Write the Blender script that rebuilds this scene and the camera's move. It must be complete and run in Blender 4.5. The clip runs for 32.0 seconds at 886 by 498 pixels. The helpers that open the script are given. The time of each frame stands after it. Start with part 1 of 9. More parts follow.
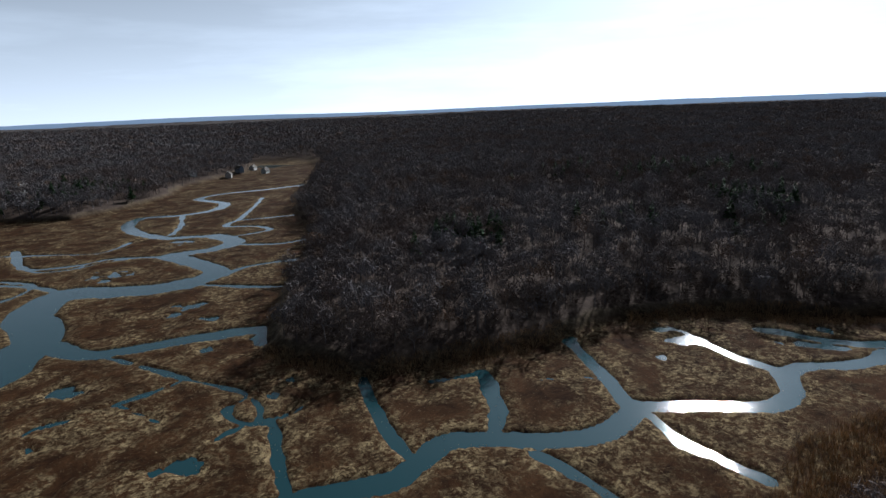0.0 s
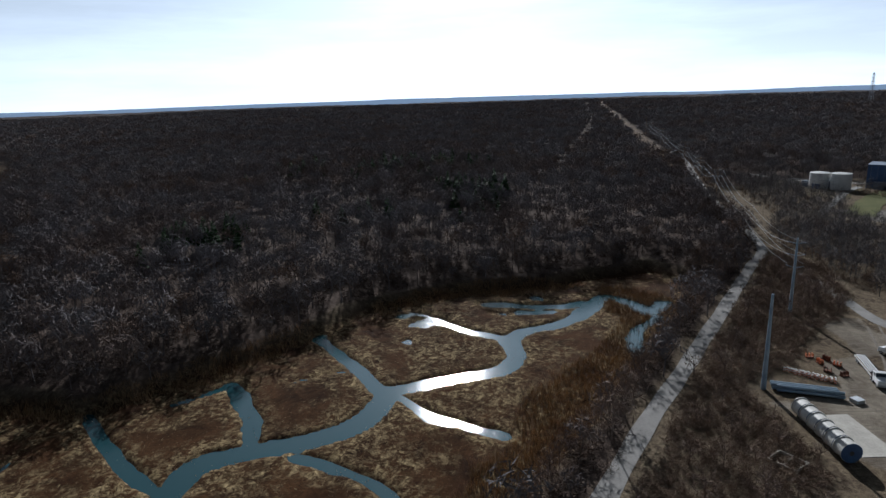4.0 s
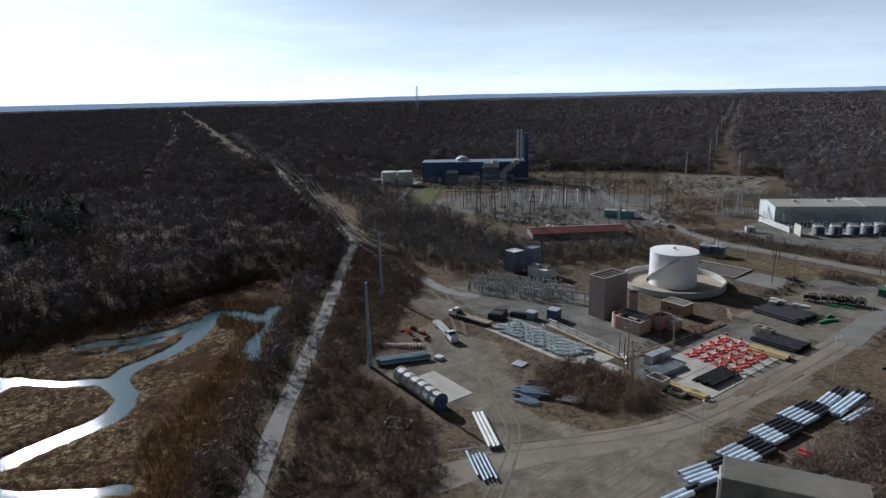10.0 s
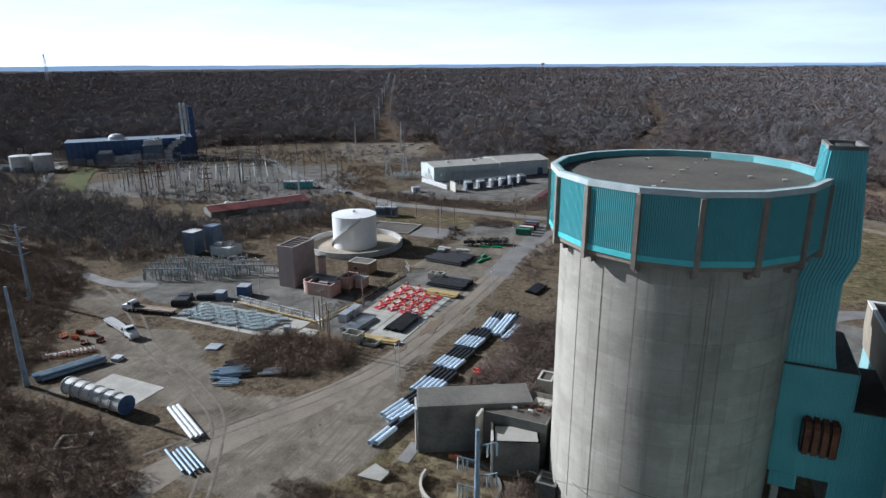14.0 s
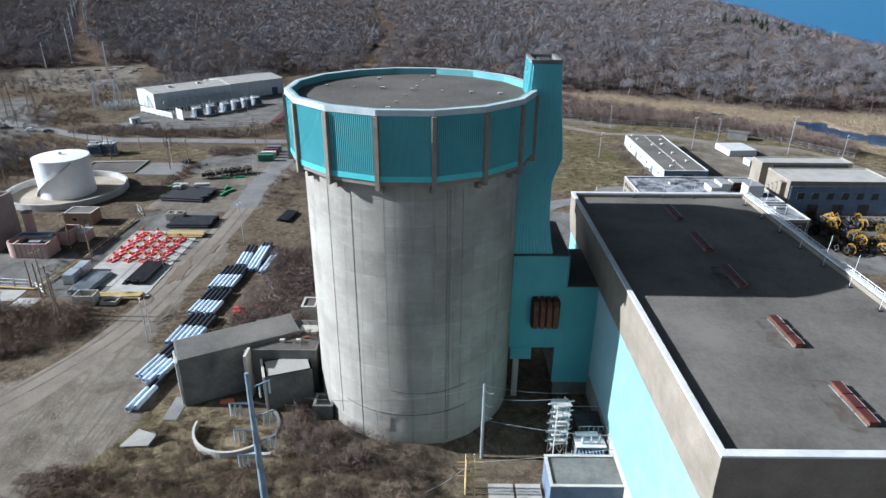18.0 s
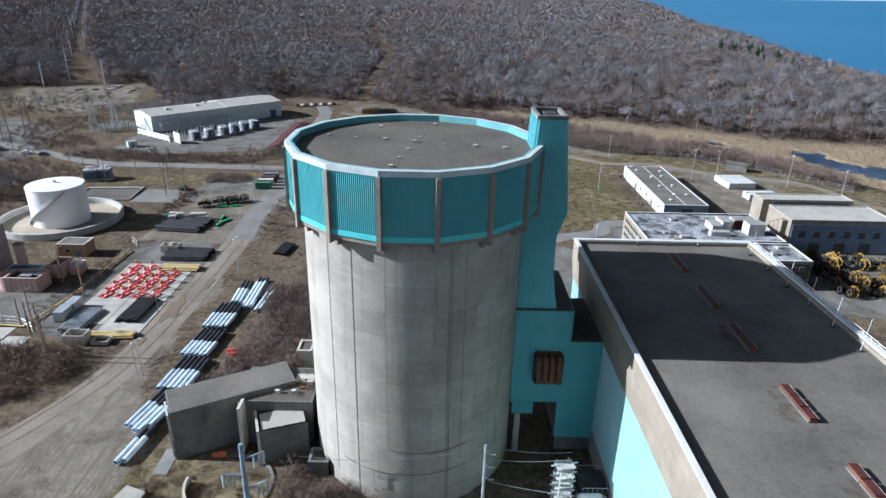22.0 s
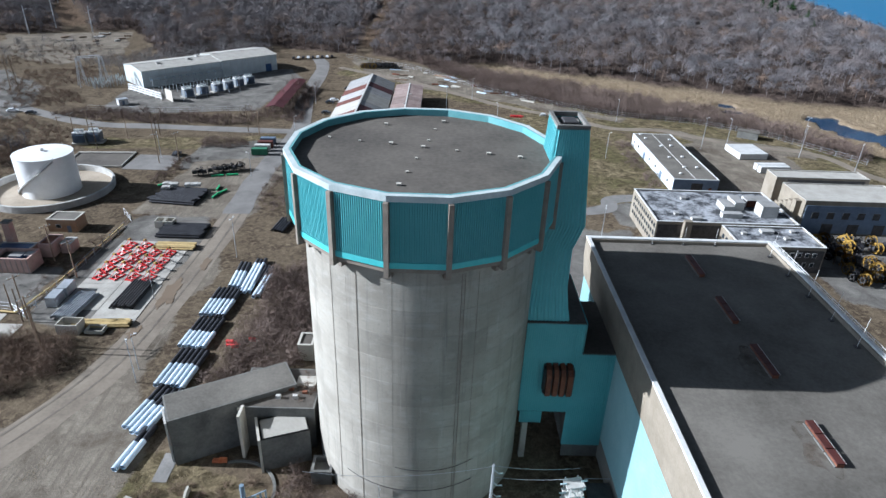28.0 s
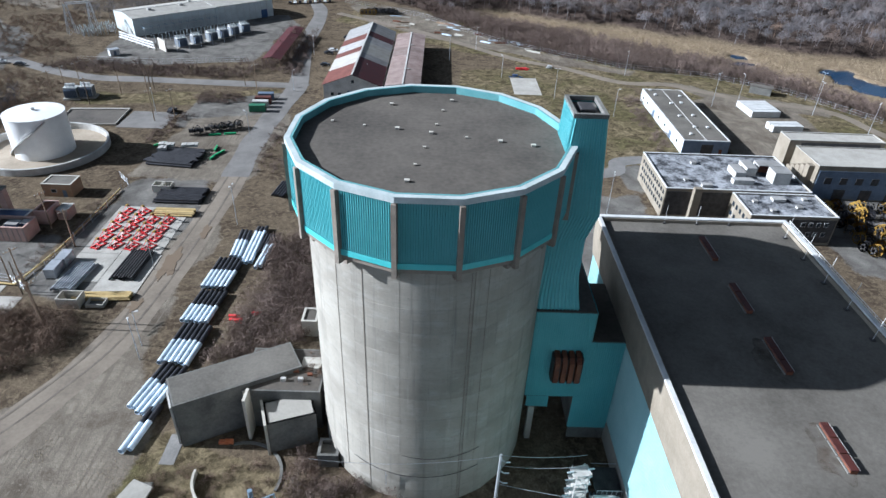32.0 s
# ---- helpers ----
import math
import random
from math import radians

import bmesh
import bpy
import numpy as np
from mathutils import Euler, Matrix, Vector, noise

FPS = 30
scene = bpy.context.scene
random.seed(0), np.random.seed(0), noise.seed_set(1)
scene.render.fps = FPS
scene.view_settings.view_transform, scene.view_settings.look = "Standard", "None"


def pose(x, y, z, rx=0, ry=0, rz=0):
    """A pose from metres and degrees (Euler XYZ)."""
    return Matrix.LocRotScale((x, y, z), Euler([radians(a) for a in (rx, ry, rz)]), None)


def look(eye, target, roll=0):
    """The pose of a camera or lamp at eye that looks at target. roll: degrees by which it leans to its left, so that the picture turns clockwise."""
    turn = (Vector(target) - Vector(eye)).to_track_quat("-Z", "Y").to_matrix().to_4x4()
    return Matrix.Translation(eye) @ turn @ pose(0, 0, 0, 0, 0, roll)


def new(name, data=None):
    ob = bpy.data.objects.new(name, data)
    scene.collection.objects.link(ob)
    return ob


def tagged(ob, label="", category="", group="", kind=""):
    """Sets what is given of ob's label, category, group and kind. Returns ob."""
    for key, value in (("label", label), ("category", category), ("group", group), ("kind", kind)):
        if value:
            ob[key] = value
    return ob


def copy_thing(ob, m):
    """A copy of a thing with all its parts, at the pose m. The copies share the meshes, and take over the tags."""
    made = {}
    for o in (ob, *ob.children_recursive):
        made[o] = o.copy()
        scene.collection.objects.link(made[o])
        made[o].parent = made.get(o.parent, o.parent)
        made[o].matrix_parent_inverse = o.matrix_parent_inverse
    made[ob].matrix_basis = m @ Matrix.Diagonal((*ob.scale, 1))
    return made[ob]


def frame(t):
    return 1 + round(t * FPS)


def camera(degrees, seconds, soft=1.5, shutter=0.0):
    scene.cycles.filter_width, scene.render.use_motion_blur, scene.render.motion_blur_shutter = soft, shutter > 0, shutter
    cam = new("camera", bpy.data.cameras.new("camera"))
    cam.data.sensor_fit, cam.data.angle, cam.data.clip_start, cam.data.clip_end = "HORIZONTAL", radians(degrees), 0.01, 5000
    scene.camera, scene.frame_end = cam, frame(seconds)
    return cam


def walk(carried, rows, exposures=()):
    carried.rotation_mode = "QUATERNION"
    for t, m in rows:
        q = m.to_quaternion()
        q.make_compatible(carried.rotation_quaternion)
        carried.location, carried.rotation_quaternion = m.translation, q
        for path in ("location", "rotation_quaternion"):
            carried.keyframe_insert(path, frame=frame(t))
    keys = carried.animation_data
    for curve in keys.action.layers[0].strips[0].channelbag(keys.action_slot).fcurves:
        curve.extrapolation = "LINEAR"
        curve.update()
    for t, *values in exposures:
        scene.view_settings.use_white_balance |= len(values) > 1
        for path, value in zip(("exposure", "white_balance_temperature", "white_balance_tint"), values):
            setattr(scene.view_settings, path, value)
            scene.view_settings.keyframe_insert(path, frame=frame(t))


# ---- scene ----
cam = camera(71.1, 32.0)
PATH = [
    (0, (2.66, -101.38, 73.14), (-15.20, -109.19, 68.66), -2.17),
    (0.5, (2.70, -100.94, 73.25), (-15.35, -108.28, 68.72), -2.10),
    (1, (2.71, -100.74, 73.29), (-15.60, -107.36, 68.74), -2.03),
    (1.5, (2.66, -100.71, 73.06), (-16.04, -106.10, 68.46), -2.13),
    (2, (2.62, -100.73, 72.87), (-16.40, -104.82, 68.23), -2.05),
    (2.5, (2.69, -100.73, 72.79), (-16.55, -103.54, 68.11), -2.03),
    (3, (2.74, -100.65, 72.85), (-16.61, -102.49, 68.14), -1.93),
    (3.5, (2.78, -100.61, 72.95), (-16.63, -101.49, 68.20), -1.82),
    (5.5, (3.83, -100.35, 73.48), (-15.41, -97.72, 68.69), -1.77),
    (6, (4.03, -100.29, 73.57), (-15.12, -97.05, 68.79), -1.68),
    (6.5, (4.13, -100.36, 73.71), (-14.88, -96.36, 68.93), -1.58),
    (7, (4.28, -100.48, 73.85), (-14.51, -95.57, 69.07), -1.51),
    (7.5, (4.45, -100.64, 74.04), (-14.06, -94.77, 69.25), -1.38),
    (8, (4.57, -100.72, 74.32), (-13.56, -93.78, 69.53), -1.38),
    (8.5, (4.77, -100.66, 74.57), (-12.89, -92.59, 69.76), -1.42),
    (9, (4.85, -100.49, 74.61), (-12.18, -91.19, 69.77), -1.48),
    (9.5, (4.78, -100.38, 74.46), (-11.58, -89.94, 69.61), -1.43),
    (10, (4.84, -100.31, 74.19), (-10.75, -88.76, 69.33), -1.41),
    (10.5, (4.82, -100.39, 73.90), (-9.89, -87.74, 69.04), -1.35),
    (11, (4.77, -100.42, 73.52), (-9.03, -86.79, 68.65), -1.29),
    (11.5, (4.74, -100.43, 73.04), (-8.23, -86.00, 68.17), -1.14),
    (12, (4.63, -100.44, 72.81), (-7.51, -85.31, 67.92), -0.98),
    (12.5, (4.64, -100.51, 72.59), (-6.62, -84.72, 67.70), -0.83),
    (13, (4.67, -100.54, 72.41), (-5.55, -84.06, 67.52), -0.69),
    (13.5, (4.70, -100.65, 72.28), (-4.41, -83.57, 67.24), -0.55),
    (14, (4.81, -100.48, 72.15), (-2.97, -82.99, 66.38), -0.40),
    (14.5, (4.89, -100.38, 72.15), (-1.31, -82.54, 65.57), -0.29),
    (15, (4.97, -100.42, 72.10), (0.69, -82.30, 64.80), -0.14),
    (15.5, (5.15, -100.52, 72.29), (3.22, -82.25, 64.37), -0.09),
    (17.5, (5.16, -99.91, 73.06), (5.18, -81.69, 64.80), 0.36),
    (18, (5.07, -99.89, 73.37), (5.08, -81.66, 65.16), 0.48),
    (18.5, (4.93, -99.73, 73.84), (4.95, -81.47, 65.70), 0.59),
    (19, (4.91, -99.29, 74.43), (4.95, -81.00, 66.35), 0.64),
    (19.5, (4.82, -98.79, 75.12), (4.87, -80.46, 67.10), 0.79),
    (20, (4.67, -98.19, 75.82), (4.74, -79.84, 67.85), 0.86),
    (20.5, (4.52, -97.44, 76.44), (4.60, -79.08, 68.52), 0.95),
    (21, (4.39, -96.68, 76.99), (4.48, -78.29, 69.13), 1.09),
    (21.5, (4.18, -95.96, 77.56), (4.30, -77.54, 69.76), 1.21),
    (22, (3.97, -95.15, 78.17), (4.12, -76.72, 70.41), 1.31),
    (22.5, (3.80, -94.35, 78.80), (3.96, -75.90, 71.09), 1.40),
    (23, (3.61, -93.53, 79.35), (3.79, -75.12, 71.53), 1.53),
    (23.5, (3.48, -92.75, 79.98), (3.67, -74.52, 71.76), 1.55),
    (24, (3.33, -91.96, 80.52), (3.52, -73.90, 71.93), 1.62),
    (24.5, (3.19, -91.23, 81.06), (3.39, -73.36, 72.09), 1.70),
    (26.5, (2.44, -88.16, 83.42), (2.69, -70.50, 74.04), 1.96),
    (27, (2.30, -87.39, 84.04), (2.55, -69.72, 74.67), 2.03),
    (27.5, (2.12, -86.60, 84.61), (2.37, -68.93, 75.25), 2.10),
    (28, (1.98, -85.84, 85.15), (2.26, -68.16, 75.80), 2.13),
    (28.5, (1.85, -85.10, 85.73), (2.12, -67.44, 76.35), 2.17),
    (29, (1.69, -84.44, 86.29), (1.97, -66.93, 76.62), 2.20),
    (29.5, (1.60, -83.64, 86.81), (1.89, -66.60, 76.34), 2.23),
    (30, (1.44, -82.80, 87.29), (1.75, -66.04, 76.38), 2.34),
    (30.5, (1.22, -82.06, 87.83), (1.53, -65.30, 76.92), 2.44),
    (31, (1.01, -81.22, 88.35), (1.32, -64.46, 77.43), 2.44),
    (31.5, (0.85, -80.44, 88.84), (1.18, -63.69, 77.92), 2.44),
    (32, (0.60, -79.70, 89.48), (0.94, -62.95, 78.56), 2.47),
]
walk(cam, [(t, look(eye, target, roll)) for t, eye, target, roll in PATH], [(0, 0.12, 5600, 11), (9, 0.05, 5550, 11), (12, 0.22, 5450, 11), (13.5, 0.46, 5400, 11), (15.5, 0.82, 5320, 11), (19, 0.98, 5250, 11), (32, 0.98, 5250, 11)])

# ---- sky and sun ----
SUN_AZ, SUN_EL = radians(-89.1), radians(25.7)
world = bpy.data.worlds.new("sky")
scene.world = world
world.use_nodes = True
wn, wl = world.node_tree.nodes, world.node_tree.links
sky = wn.new("ShaderNodeTexSky")
sky.sky_type, sky.sun_disc = "NISHITA", False
sky.sun_elevation, sky.sun_rotation = SUN_EL, SUN_AZ
sky.altitude, sky.air_density, sky.dust_density, sky.ozone_density = 50, 1.0, 0.25, 4.0
wtc = wn.new("ShaderNodeTexCoord")
wmap = wn.new("ShaderNodeMapping")
wmap.inputs["Scale"].default_value = (1.2, 1.2, 9.0)
wmap.inputs["Rotation"].default_value = (0.06, 0.05, 0.4)
wl.new(wtc.outputs["Generated"], wmap.inputs["Vector"])
wno = wn.new("ShaderNodeTexNoise")
wno.inputs["Scale"].default_value, wno.inputs["Detail"].default_value, wno.inputs["Roughness"].default_value = 1.6, 6, 0.6
wl.new(wmap.outputs[0], wno.inputs["Vector"])
wra = wn.new("ShaderNodeMapRange")
wra.inputs["From Min"].default_value, wra.inputs["From Max"].default_value = 0.45, 0.75
wra.inputs["To Min"].default_value, wra.inputs["To Max"].default_value = 1.1, 1.4
wl.new(wno.outputs["Fac"], wra.inputs["Value"])


def wmath(op, x, y=None):
    """A maths node of the sky, from sockets or numbers."""
    n = wn.new("ShaderNodeMath")
    n.operation = op
    for k, v in enumerate((x, y)):
        if v is None:
            continue
        if isinstance(v, (int, float)):
            n.inputs[k].default_value = v
        else:
            wl.new(v, n.inputs[k])
    return n.outputs[0]


# thin high cloud: a pale veil that thickens to the horizon and brightens round the sun
SUN_DIR = Vector((math.sin(SUN_AZ) * math.cos(SUN_EL), math.cos(SUN_AZ) * math.cos(SUN_EL), math.sin(SUN_EL)))
wsep = wn.new("ShaderNodeSeparateXYZ")
wl.new(wtc.outputs["Generated"], wsep.inputs[0])
wdot = wn.new("ShaderNodeVectorMath")
wdot.operation = "DOT_PRODUCT"
wdot.inputs[1].default_value = SUN_DIR
wl.new(wtc.outputs["Generated"], wdot.inputs[0])
low = wmath("POWER", 2.718, wmath("MULTIPLY", wmath("MAXIMUM", wsep.outputs[2], 0.0), -5.0))
facing = wmath("MAXIMUM", wdot.outputs["Value"], 0.0)
glow = wmath("ADD", wmath("MULTIPLY", wmath("POWER", facing, 14.0), 0.85), wmath("MULTIPLY", wmath("POWER", facing, 3.0), 0.10))
away = wmath("MULTIPLY", wmath("MINIMUM", wdot.outputs["Value"], 0.0), 0.3)
spread = wmath("ADD", wmath("ADD", wmath("MULTIPLY", wdot.outputs["Value"], 0.3), 0.7), away)
veil = wmath("ADD", wmath("MULTIPLY", wmath("MULTIPLY", low, 0.96), spread), glow)
veil = wmath("MULTIPLY", veil, wra.outputs[0])
wmul = wn.new("ShaderNodeVectorMath")
wmul.operation = "SCALE"
wl.new(sky.outputs[0], wmul.inputs[0])
wmul.inputs["Scale"].default_value = 0.0045
wveil = wn.new("ShaderNodeVectorMath")
wveil.operation = "SCALE"
wveil.inputs[0].default_value = (0.86, 0.94, 1.0)
wl.new(veil, wveil.inputs["Scale"])
wadd = wn.new("ShaderNodeVectorMath")
wl.new(wmul.outputs[0], wadd.inputs[0])
wl.new(wveil.outputs[0], wadd.inputs[1])
wn["Background"].inputs["Strength"].default_value = 1.0
wl.new(wadd.outputs[0], wn["Background"].inputs["Color"])

sun_data = bpy.data.lights.new("sun", "SUN")
sun_data.energy, sun_data.angle, sun_data.color = 5.7, radians(0.53), (1.0, 0.94, 0.84)
sun_ob = new("sun", sun_data)
sun_ob.matrix_world = look(SUN_DIR * 300, (0, 0, 0))


# ---- materials ----
def material(name, a, b, scale=0.3, fine=6.0, rough=0.85, metal=0.0, bump=0.3, bump_scale=None, contrast=0.5, island=0.0, obj_random=0.0, spec=0.3, stretch=(1, 1, 1)):
    """Two colours mixed by noise at two scales, with relief; island and obj_random vary the brightness piece by piece."""
    m = bpy.data.materials.new(name)
    m.use_nodes = True
    n, l = m.node_tree.nodes, m.node_tree.links
    bsdf = n["Principled BSDF"]
    bsdf.inputs["Metallic"].default_value = metal
    bsdf.inputs["Specular IOR Level"].default_value = spec
    geo = n.new("ShaderNodeNewGeometry")
    mp = n.new("ShaderNodeMapping")
    mp.inputs["Scale"].default_value = stretch
    l.new(geo.outputs["Position"], mp.inputs["Vector"])
    n1, n2 = n.new("ShaderNodeTexNoise"), n.new("ShaderNodeTexNoise")
    for node, s, d in ((n1, scale, 5), (n2, fine, 4)):
        node.inputs["Scale"].default_value, node.inputs["Detail"].default_value, node.inputs["Roughness"].default_value = s, d, 0.62
        l.new(mp.outputs[0], node.inputs["Vector"])
    add = n.new("ShaderNodeMath")
    add.operation = "MULTIPLY_ADD"
    add.inputs[1].default_value = 0.45
    l.new(n2.outputs["Fac"], add.inputs[0])
    l.new(n1.outputs["Fac"], add.inputs[2])
    rng = n.new("ShaderNodeMapRange")
    rng.inputs["From Min"].default_value, rng.inputs["From Max"].default_value = 0.725 - 0.3 * (1 - contrast) - 0.06, 0.725 + 0.3 * (1 - contrast) + 0.06
    l.new(add.outputs[0], rng.inputs["Value"])
    mix = n.new("ShaderNodeMix")
    mix.data_type = "RGBA"
    mix.inputs["A"].default_value, mix.inputs["B"].default_value = (*a, 1), (*b, 1)
    l.new(rng.outputs[0], mix.inputs["Factor"])
    out = mix.outputs["Result"]
    for amount, socket in ((island, geo.outputs["Random Per Island"]), (obj_random, None)):
        if amount:
            if socket is None:
                socket = n.new("ShaderNodeObjectInfo").outputs["Random"]
            vr = n.new("ShaderNodeMapRange")
            vr.inputs["To Min"].default_value, vr.inputs["To Max"].default_value = 1 - amount, 1 + amount
            l.new(socket, vr.inputs["Value"])
            sc = n.new("ShaderNodeVectorMath")
            sc.operation = "SCALE"
            l.new(out, sc.inputs[0])
            l.new(vr.outputs[0], sc.inputs["Scale"])
            out = sc.outputs[0]
    l.new(out, bsdf.inputs["Base Color"])
    rr = n.new("ShaderNodeMapRange")
    rr.inputs["To Min"].default_value, rr.inputs["To Max"].default_value = max(0.03, rough - 0.12), min(1, rough + 0.1)
    l.new(n1.outputs["Fac"], rr.inputs["Value"])
    l.new(rr.outputs[0], bsdf.inputs["Roughness"])
    if bump:
        bp = n.new("ShaderNodeBump")
        bp.inputs["Strength"].default_value = bump
        bp.inputs["Distance"].default_value = 0.05 if bump_scale is None else bump_scale
        l.new(n2.outputs["Fac"], bp.inputs["Height"])
        l.new(bp.outputs[0], bsdf.inputs["Normal"])
    return m


def glass_material(name, colour=(0.02, 0.03, 0.04)):
    m = bpy.data.materials.new(name)
    m.use_nodes = True
    b = m.node_tree.nodes["Principled BSDF"]
    b.inputs["Base Color"].default_value, b.inputs["Roughness"].default_value, b.inputs["Specular IOR Level"].default_value = (*colour, 1), 0.06, 0.6
    return m


def water_material(name, colour, ripple, strength):
    m = bpy.data.materials.new(name)
    m.use_nodes = True
    n, l = m.node_tree.nodes, m.node_tree.links
    b = n["Principled BSDF"]
    b.inputs["Base Color"].default_value, b.inputs["Roughness"].default_value, b.inputs["IOR"].default_value = (*colour, 1), 0.08, 1.33
    geo, tex, bp = n.new("ShaderNodeNewGeometry"), n.new("ShaderNodeTexNoise"), n.new("ShaderNodeBump")
    tex.inputs["Scale"].default_value, tex.inputs["Detail"].default_value = ripple, 4
    bp.inputs["Strength"].default_value, bp.inputs["Distance"].default_value = strength, 0.1
    l.new(geo.outputs["Position"], tex.inputs["Vector"])
    l.new(tex.outputs["Fac"], bp.inputs["Height"])
    l.new(bp.outputs[0], b.inputs["Normal"])
    return m


def drum_material():
    """Board-marked concrete: pour panels of slightly different grey, run-down streaks, stains and fine grain."""
    m = bpy.data.materials.new("drum_concrete")
    m.use_nodes = True
    n, l = m.node_tree.nodes, m.node_tree.links
    b = n["Principled BSDF"]
    b.inputs["Roughness"].default_value, b.inputs["Specular IOR Level"].default_value = 0.9, 0.2
    geo, sep = n.new("ShaderNodeNewGeometry"), n.new("ShaderNodeSeparateXYZ")
    l.new(geo.outputs["Position"], sep.inputs[0])

    def calc(op, x, y=0.0):
        k = n.new("ShaderNodeMath")
        k.operation = op
        for i, v in enumerate((x, y)):
            if isinstance(v, (int, float)):
                k.inputs[i].default_value = v
            else:
                l.new(v, k.inputs[i])
        return k.outputs[0]

    def tex(stretch, s, detail=5, rough=0.6):
        mp, t = n.new("ShaderNodeMapping"), n.new("ShaderNodeTexNoise")
        mp.inputs["Scale"].default_value = stretch
        l.new(geo.outputs["Position"], mp.inputs["Vector"])
        l.new(mp.outputs[0], t.inputs["Vector"])
        t.inputs["Scale"].default_value, t.inputs["Detail"].default_value, t.inputs["Roughness"].default_value = s, detail, rough
        return t.outputs["Fac"]

    def ramp(v, lo, hi, a=0.0, c=1.0):
        r = n.new("ShaderNodeMapRange")
        for key, q in (("From Min", lo), ("From Max", hi), ("To Min", a), ("To Max", c)):
            r.inputs[key].default_value = q
        l.new(v, r.inputs["Value"])
        return r.outputs[0]

    def mix(f, a, c):
        x = n.new("ShaderNodeMix")
        x.data_type = "RGBA"
        for key, v in (("A", a), ("B", c)):
            if isinstance(v, tuple):
                x.inputs[key].default_value = (*v, 1)
            else:
                l.new(v, x.inputs[key])
        l.new(f, x.inputs["Factor"])
        return x.outputs["Result"]

    turn = calc("MULTIPLY", calc("ADD", calc("ARCTAN2", sep.outputs[1], sep.outputs[0]), 0.19635), 2.5465)
    panel, comb = n.new("ShaderNodeTexWhiteNoise"), n.new("ShaderNodeCombineXYZ")
    l.new(calc("FLOOR", turn), comb.inputs[0])
    l.new(calc("FLOOR", calc("DIVIDE", calc("ADD", sep.outputs[2], 1.5), 4.1)), comb.inputs[1])
    l.new(comb.outputs[0], panel.inputs["Vector"])
    col = mix(ramp(tex((1, 1, 1), 0.11), 0.36, 0.64), (0.246, 0.228, 0.192), (0.336, 0.314, 0.267))
    col = mix(ramp(tex((1, 1, 2.4), 0.35), 0.52, 0.72, 0, 0.55), col, (0.365, 0.35, 0.312))
    col = mix(ramp(tex((1.1, 1.1, 0.045), 1.0, 4), 0.56, 0.74, 0, 0.6), col, (0.155, 0.148, 0.130))
    col = mix(ramp(tex((2.2, 2.2, 0.10), 1.0, 5), 0.60, 0.75, 0, 0.5), col, (0.39, 0.375, 0.34))
    col = mix(ramp(tex((0.25, 0.25, 3.2), 1.0, 3), 0.55, 0.72, 0, 0.35), col, (0.21, 0.2, 0.175))
    col = mix(ramp(tex((1, 1, 1), 2.6, 6, 0.7), 0.54, 0.78, 0, 0.6), col, (0.165, 0.157, 0.137))
    tone = n.new("ShaderNodeVectorMath")
    tone.operation = "SCALE"
    l.new(col, tone.inputs[0])
    l.new(ramp(panel.outputs["Value"], 0, 1, 0.90, 1.09), tone.inputs["Scale"])
    l.new(tone.outputs[0], b.inputs["Base Color"])
    bp = n.new("ShaderNodeBump")
    bp.inputs["Strength"].default_value, bp.inputs["Distance"].default_value = 0.25, 0.04
    l.new(tex((1, 1, 1), 3.0, 6), bp.inputs["Height"])
    l.new(bp.outputs[0], b.inputs["Normal"])
    return m


def stain_material():
    """A thin rusty run-off, broken up and fading over the roof below it."""
    m = bpy.data.materials.new("rust_stain")
    m.use_nodes = True
    n, l = m.node_tree.nodes, m.node_tree.links
    b = n["Principled BSDF"]
    b.inputs["Base Color"].default_value, b.inputs["Roughness"].default_value = (0.115, 0.082, 0.055, 1), 0.95
    geo, t, r = n.new("ShaderNodeNewGeometry"), n.new("ShaderNodeTexNoise"), n.new("ShaderNodeMapRange")
    t.inputs["Scale"].default_value, t.inputs["Detail"].default_value = 0.55, 7
    l.new(geo.outputs["Position"], t.inputs["Vector"])
    l.new(t.outputs["Fac"], r.inputs["Value"])
    r.inputs["From Min"].default_value, r.inputs["From Max"].default_value, r.inputs["To Max"].default_value = 0.45, 0.72, 0.55
    l.new(r.outputs[0], b.inputs["Alpha"])
    return m


def woods_material(name, grey, brown, warm):
    """Bare crowns: each tree takes its own shade and tint from the tone stored with it."""
    m = bpy.data.materials.new(name)
    m.use_nodes = True
    n, l = m.node_tree.nodes, m.node_tree.links
    b = n["Principled BSDF"]
    b.inputs["Roughness"].default_value, b.inputs["Specular IOR Level"].default_value = 0.95, 0.0
    at, sep = n.new("ShaderNodeAttribute"), n.new("ShaderNodeSeparateColor")
    at.attribute_name = "tone"
    l.new(at.outputs["Color"], sep.inputs[0])
    col = (*grey, 1)
    for k, c in enumerate((brown, warm)):
        x = n.new("ShaderNodeMix")
        x.data_type = "RGBA"
        if k:
            l.new(col, x.inputs["A"])
        else:
            x.inputs["A"].default_value = col
        x.inputs["B"].default_value = (*c, 1)
        l.new(sep.outputs[1 + k], x.inputs["Factor"])
        col = x.outputs["Result"]
    sc = n.new("ShaderNodeVectorMath")
    sc.operation = "SCALE"
    l.new(col, sc.inputs[0])
    l.new(sep.outputs[0], sc.inputs["Scale"])
    l.new(sc.outputs[0], b.inputs["Base Color"])
    return m


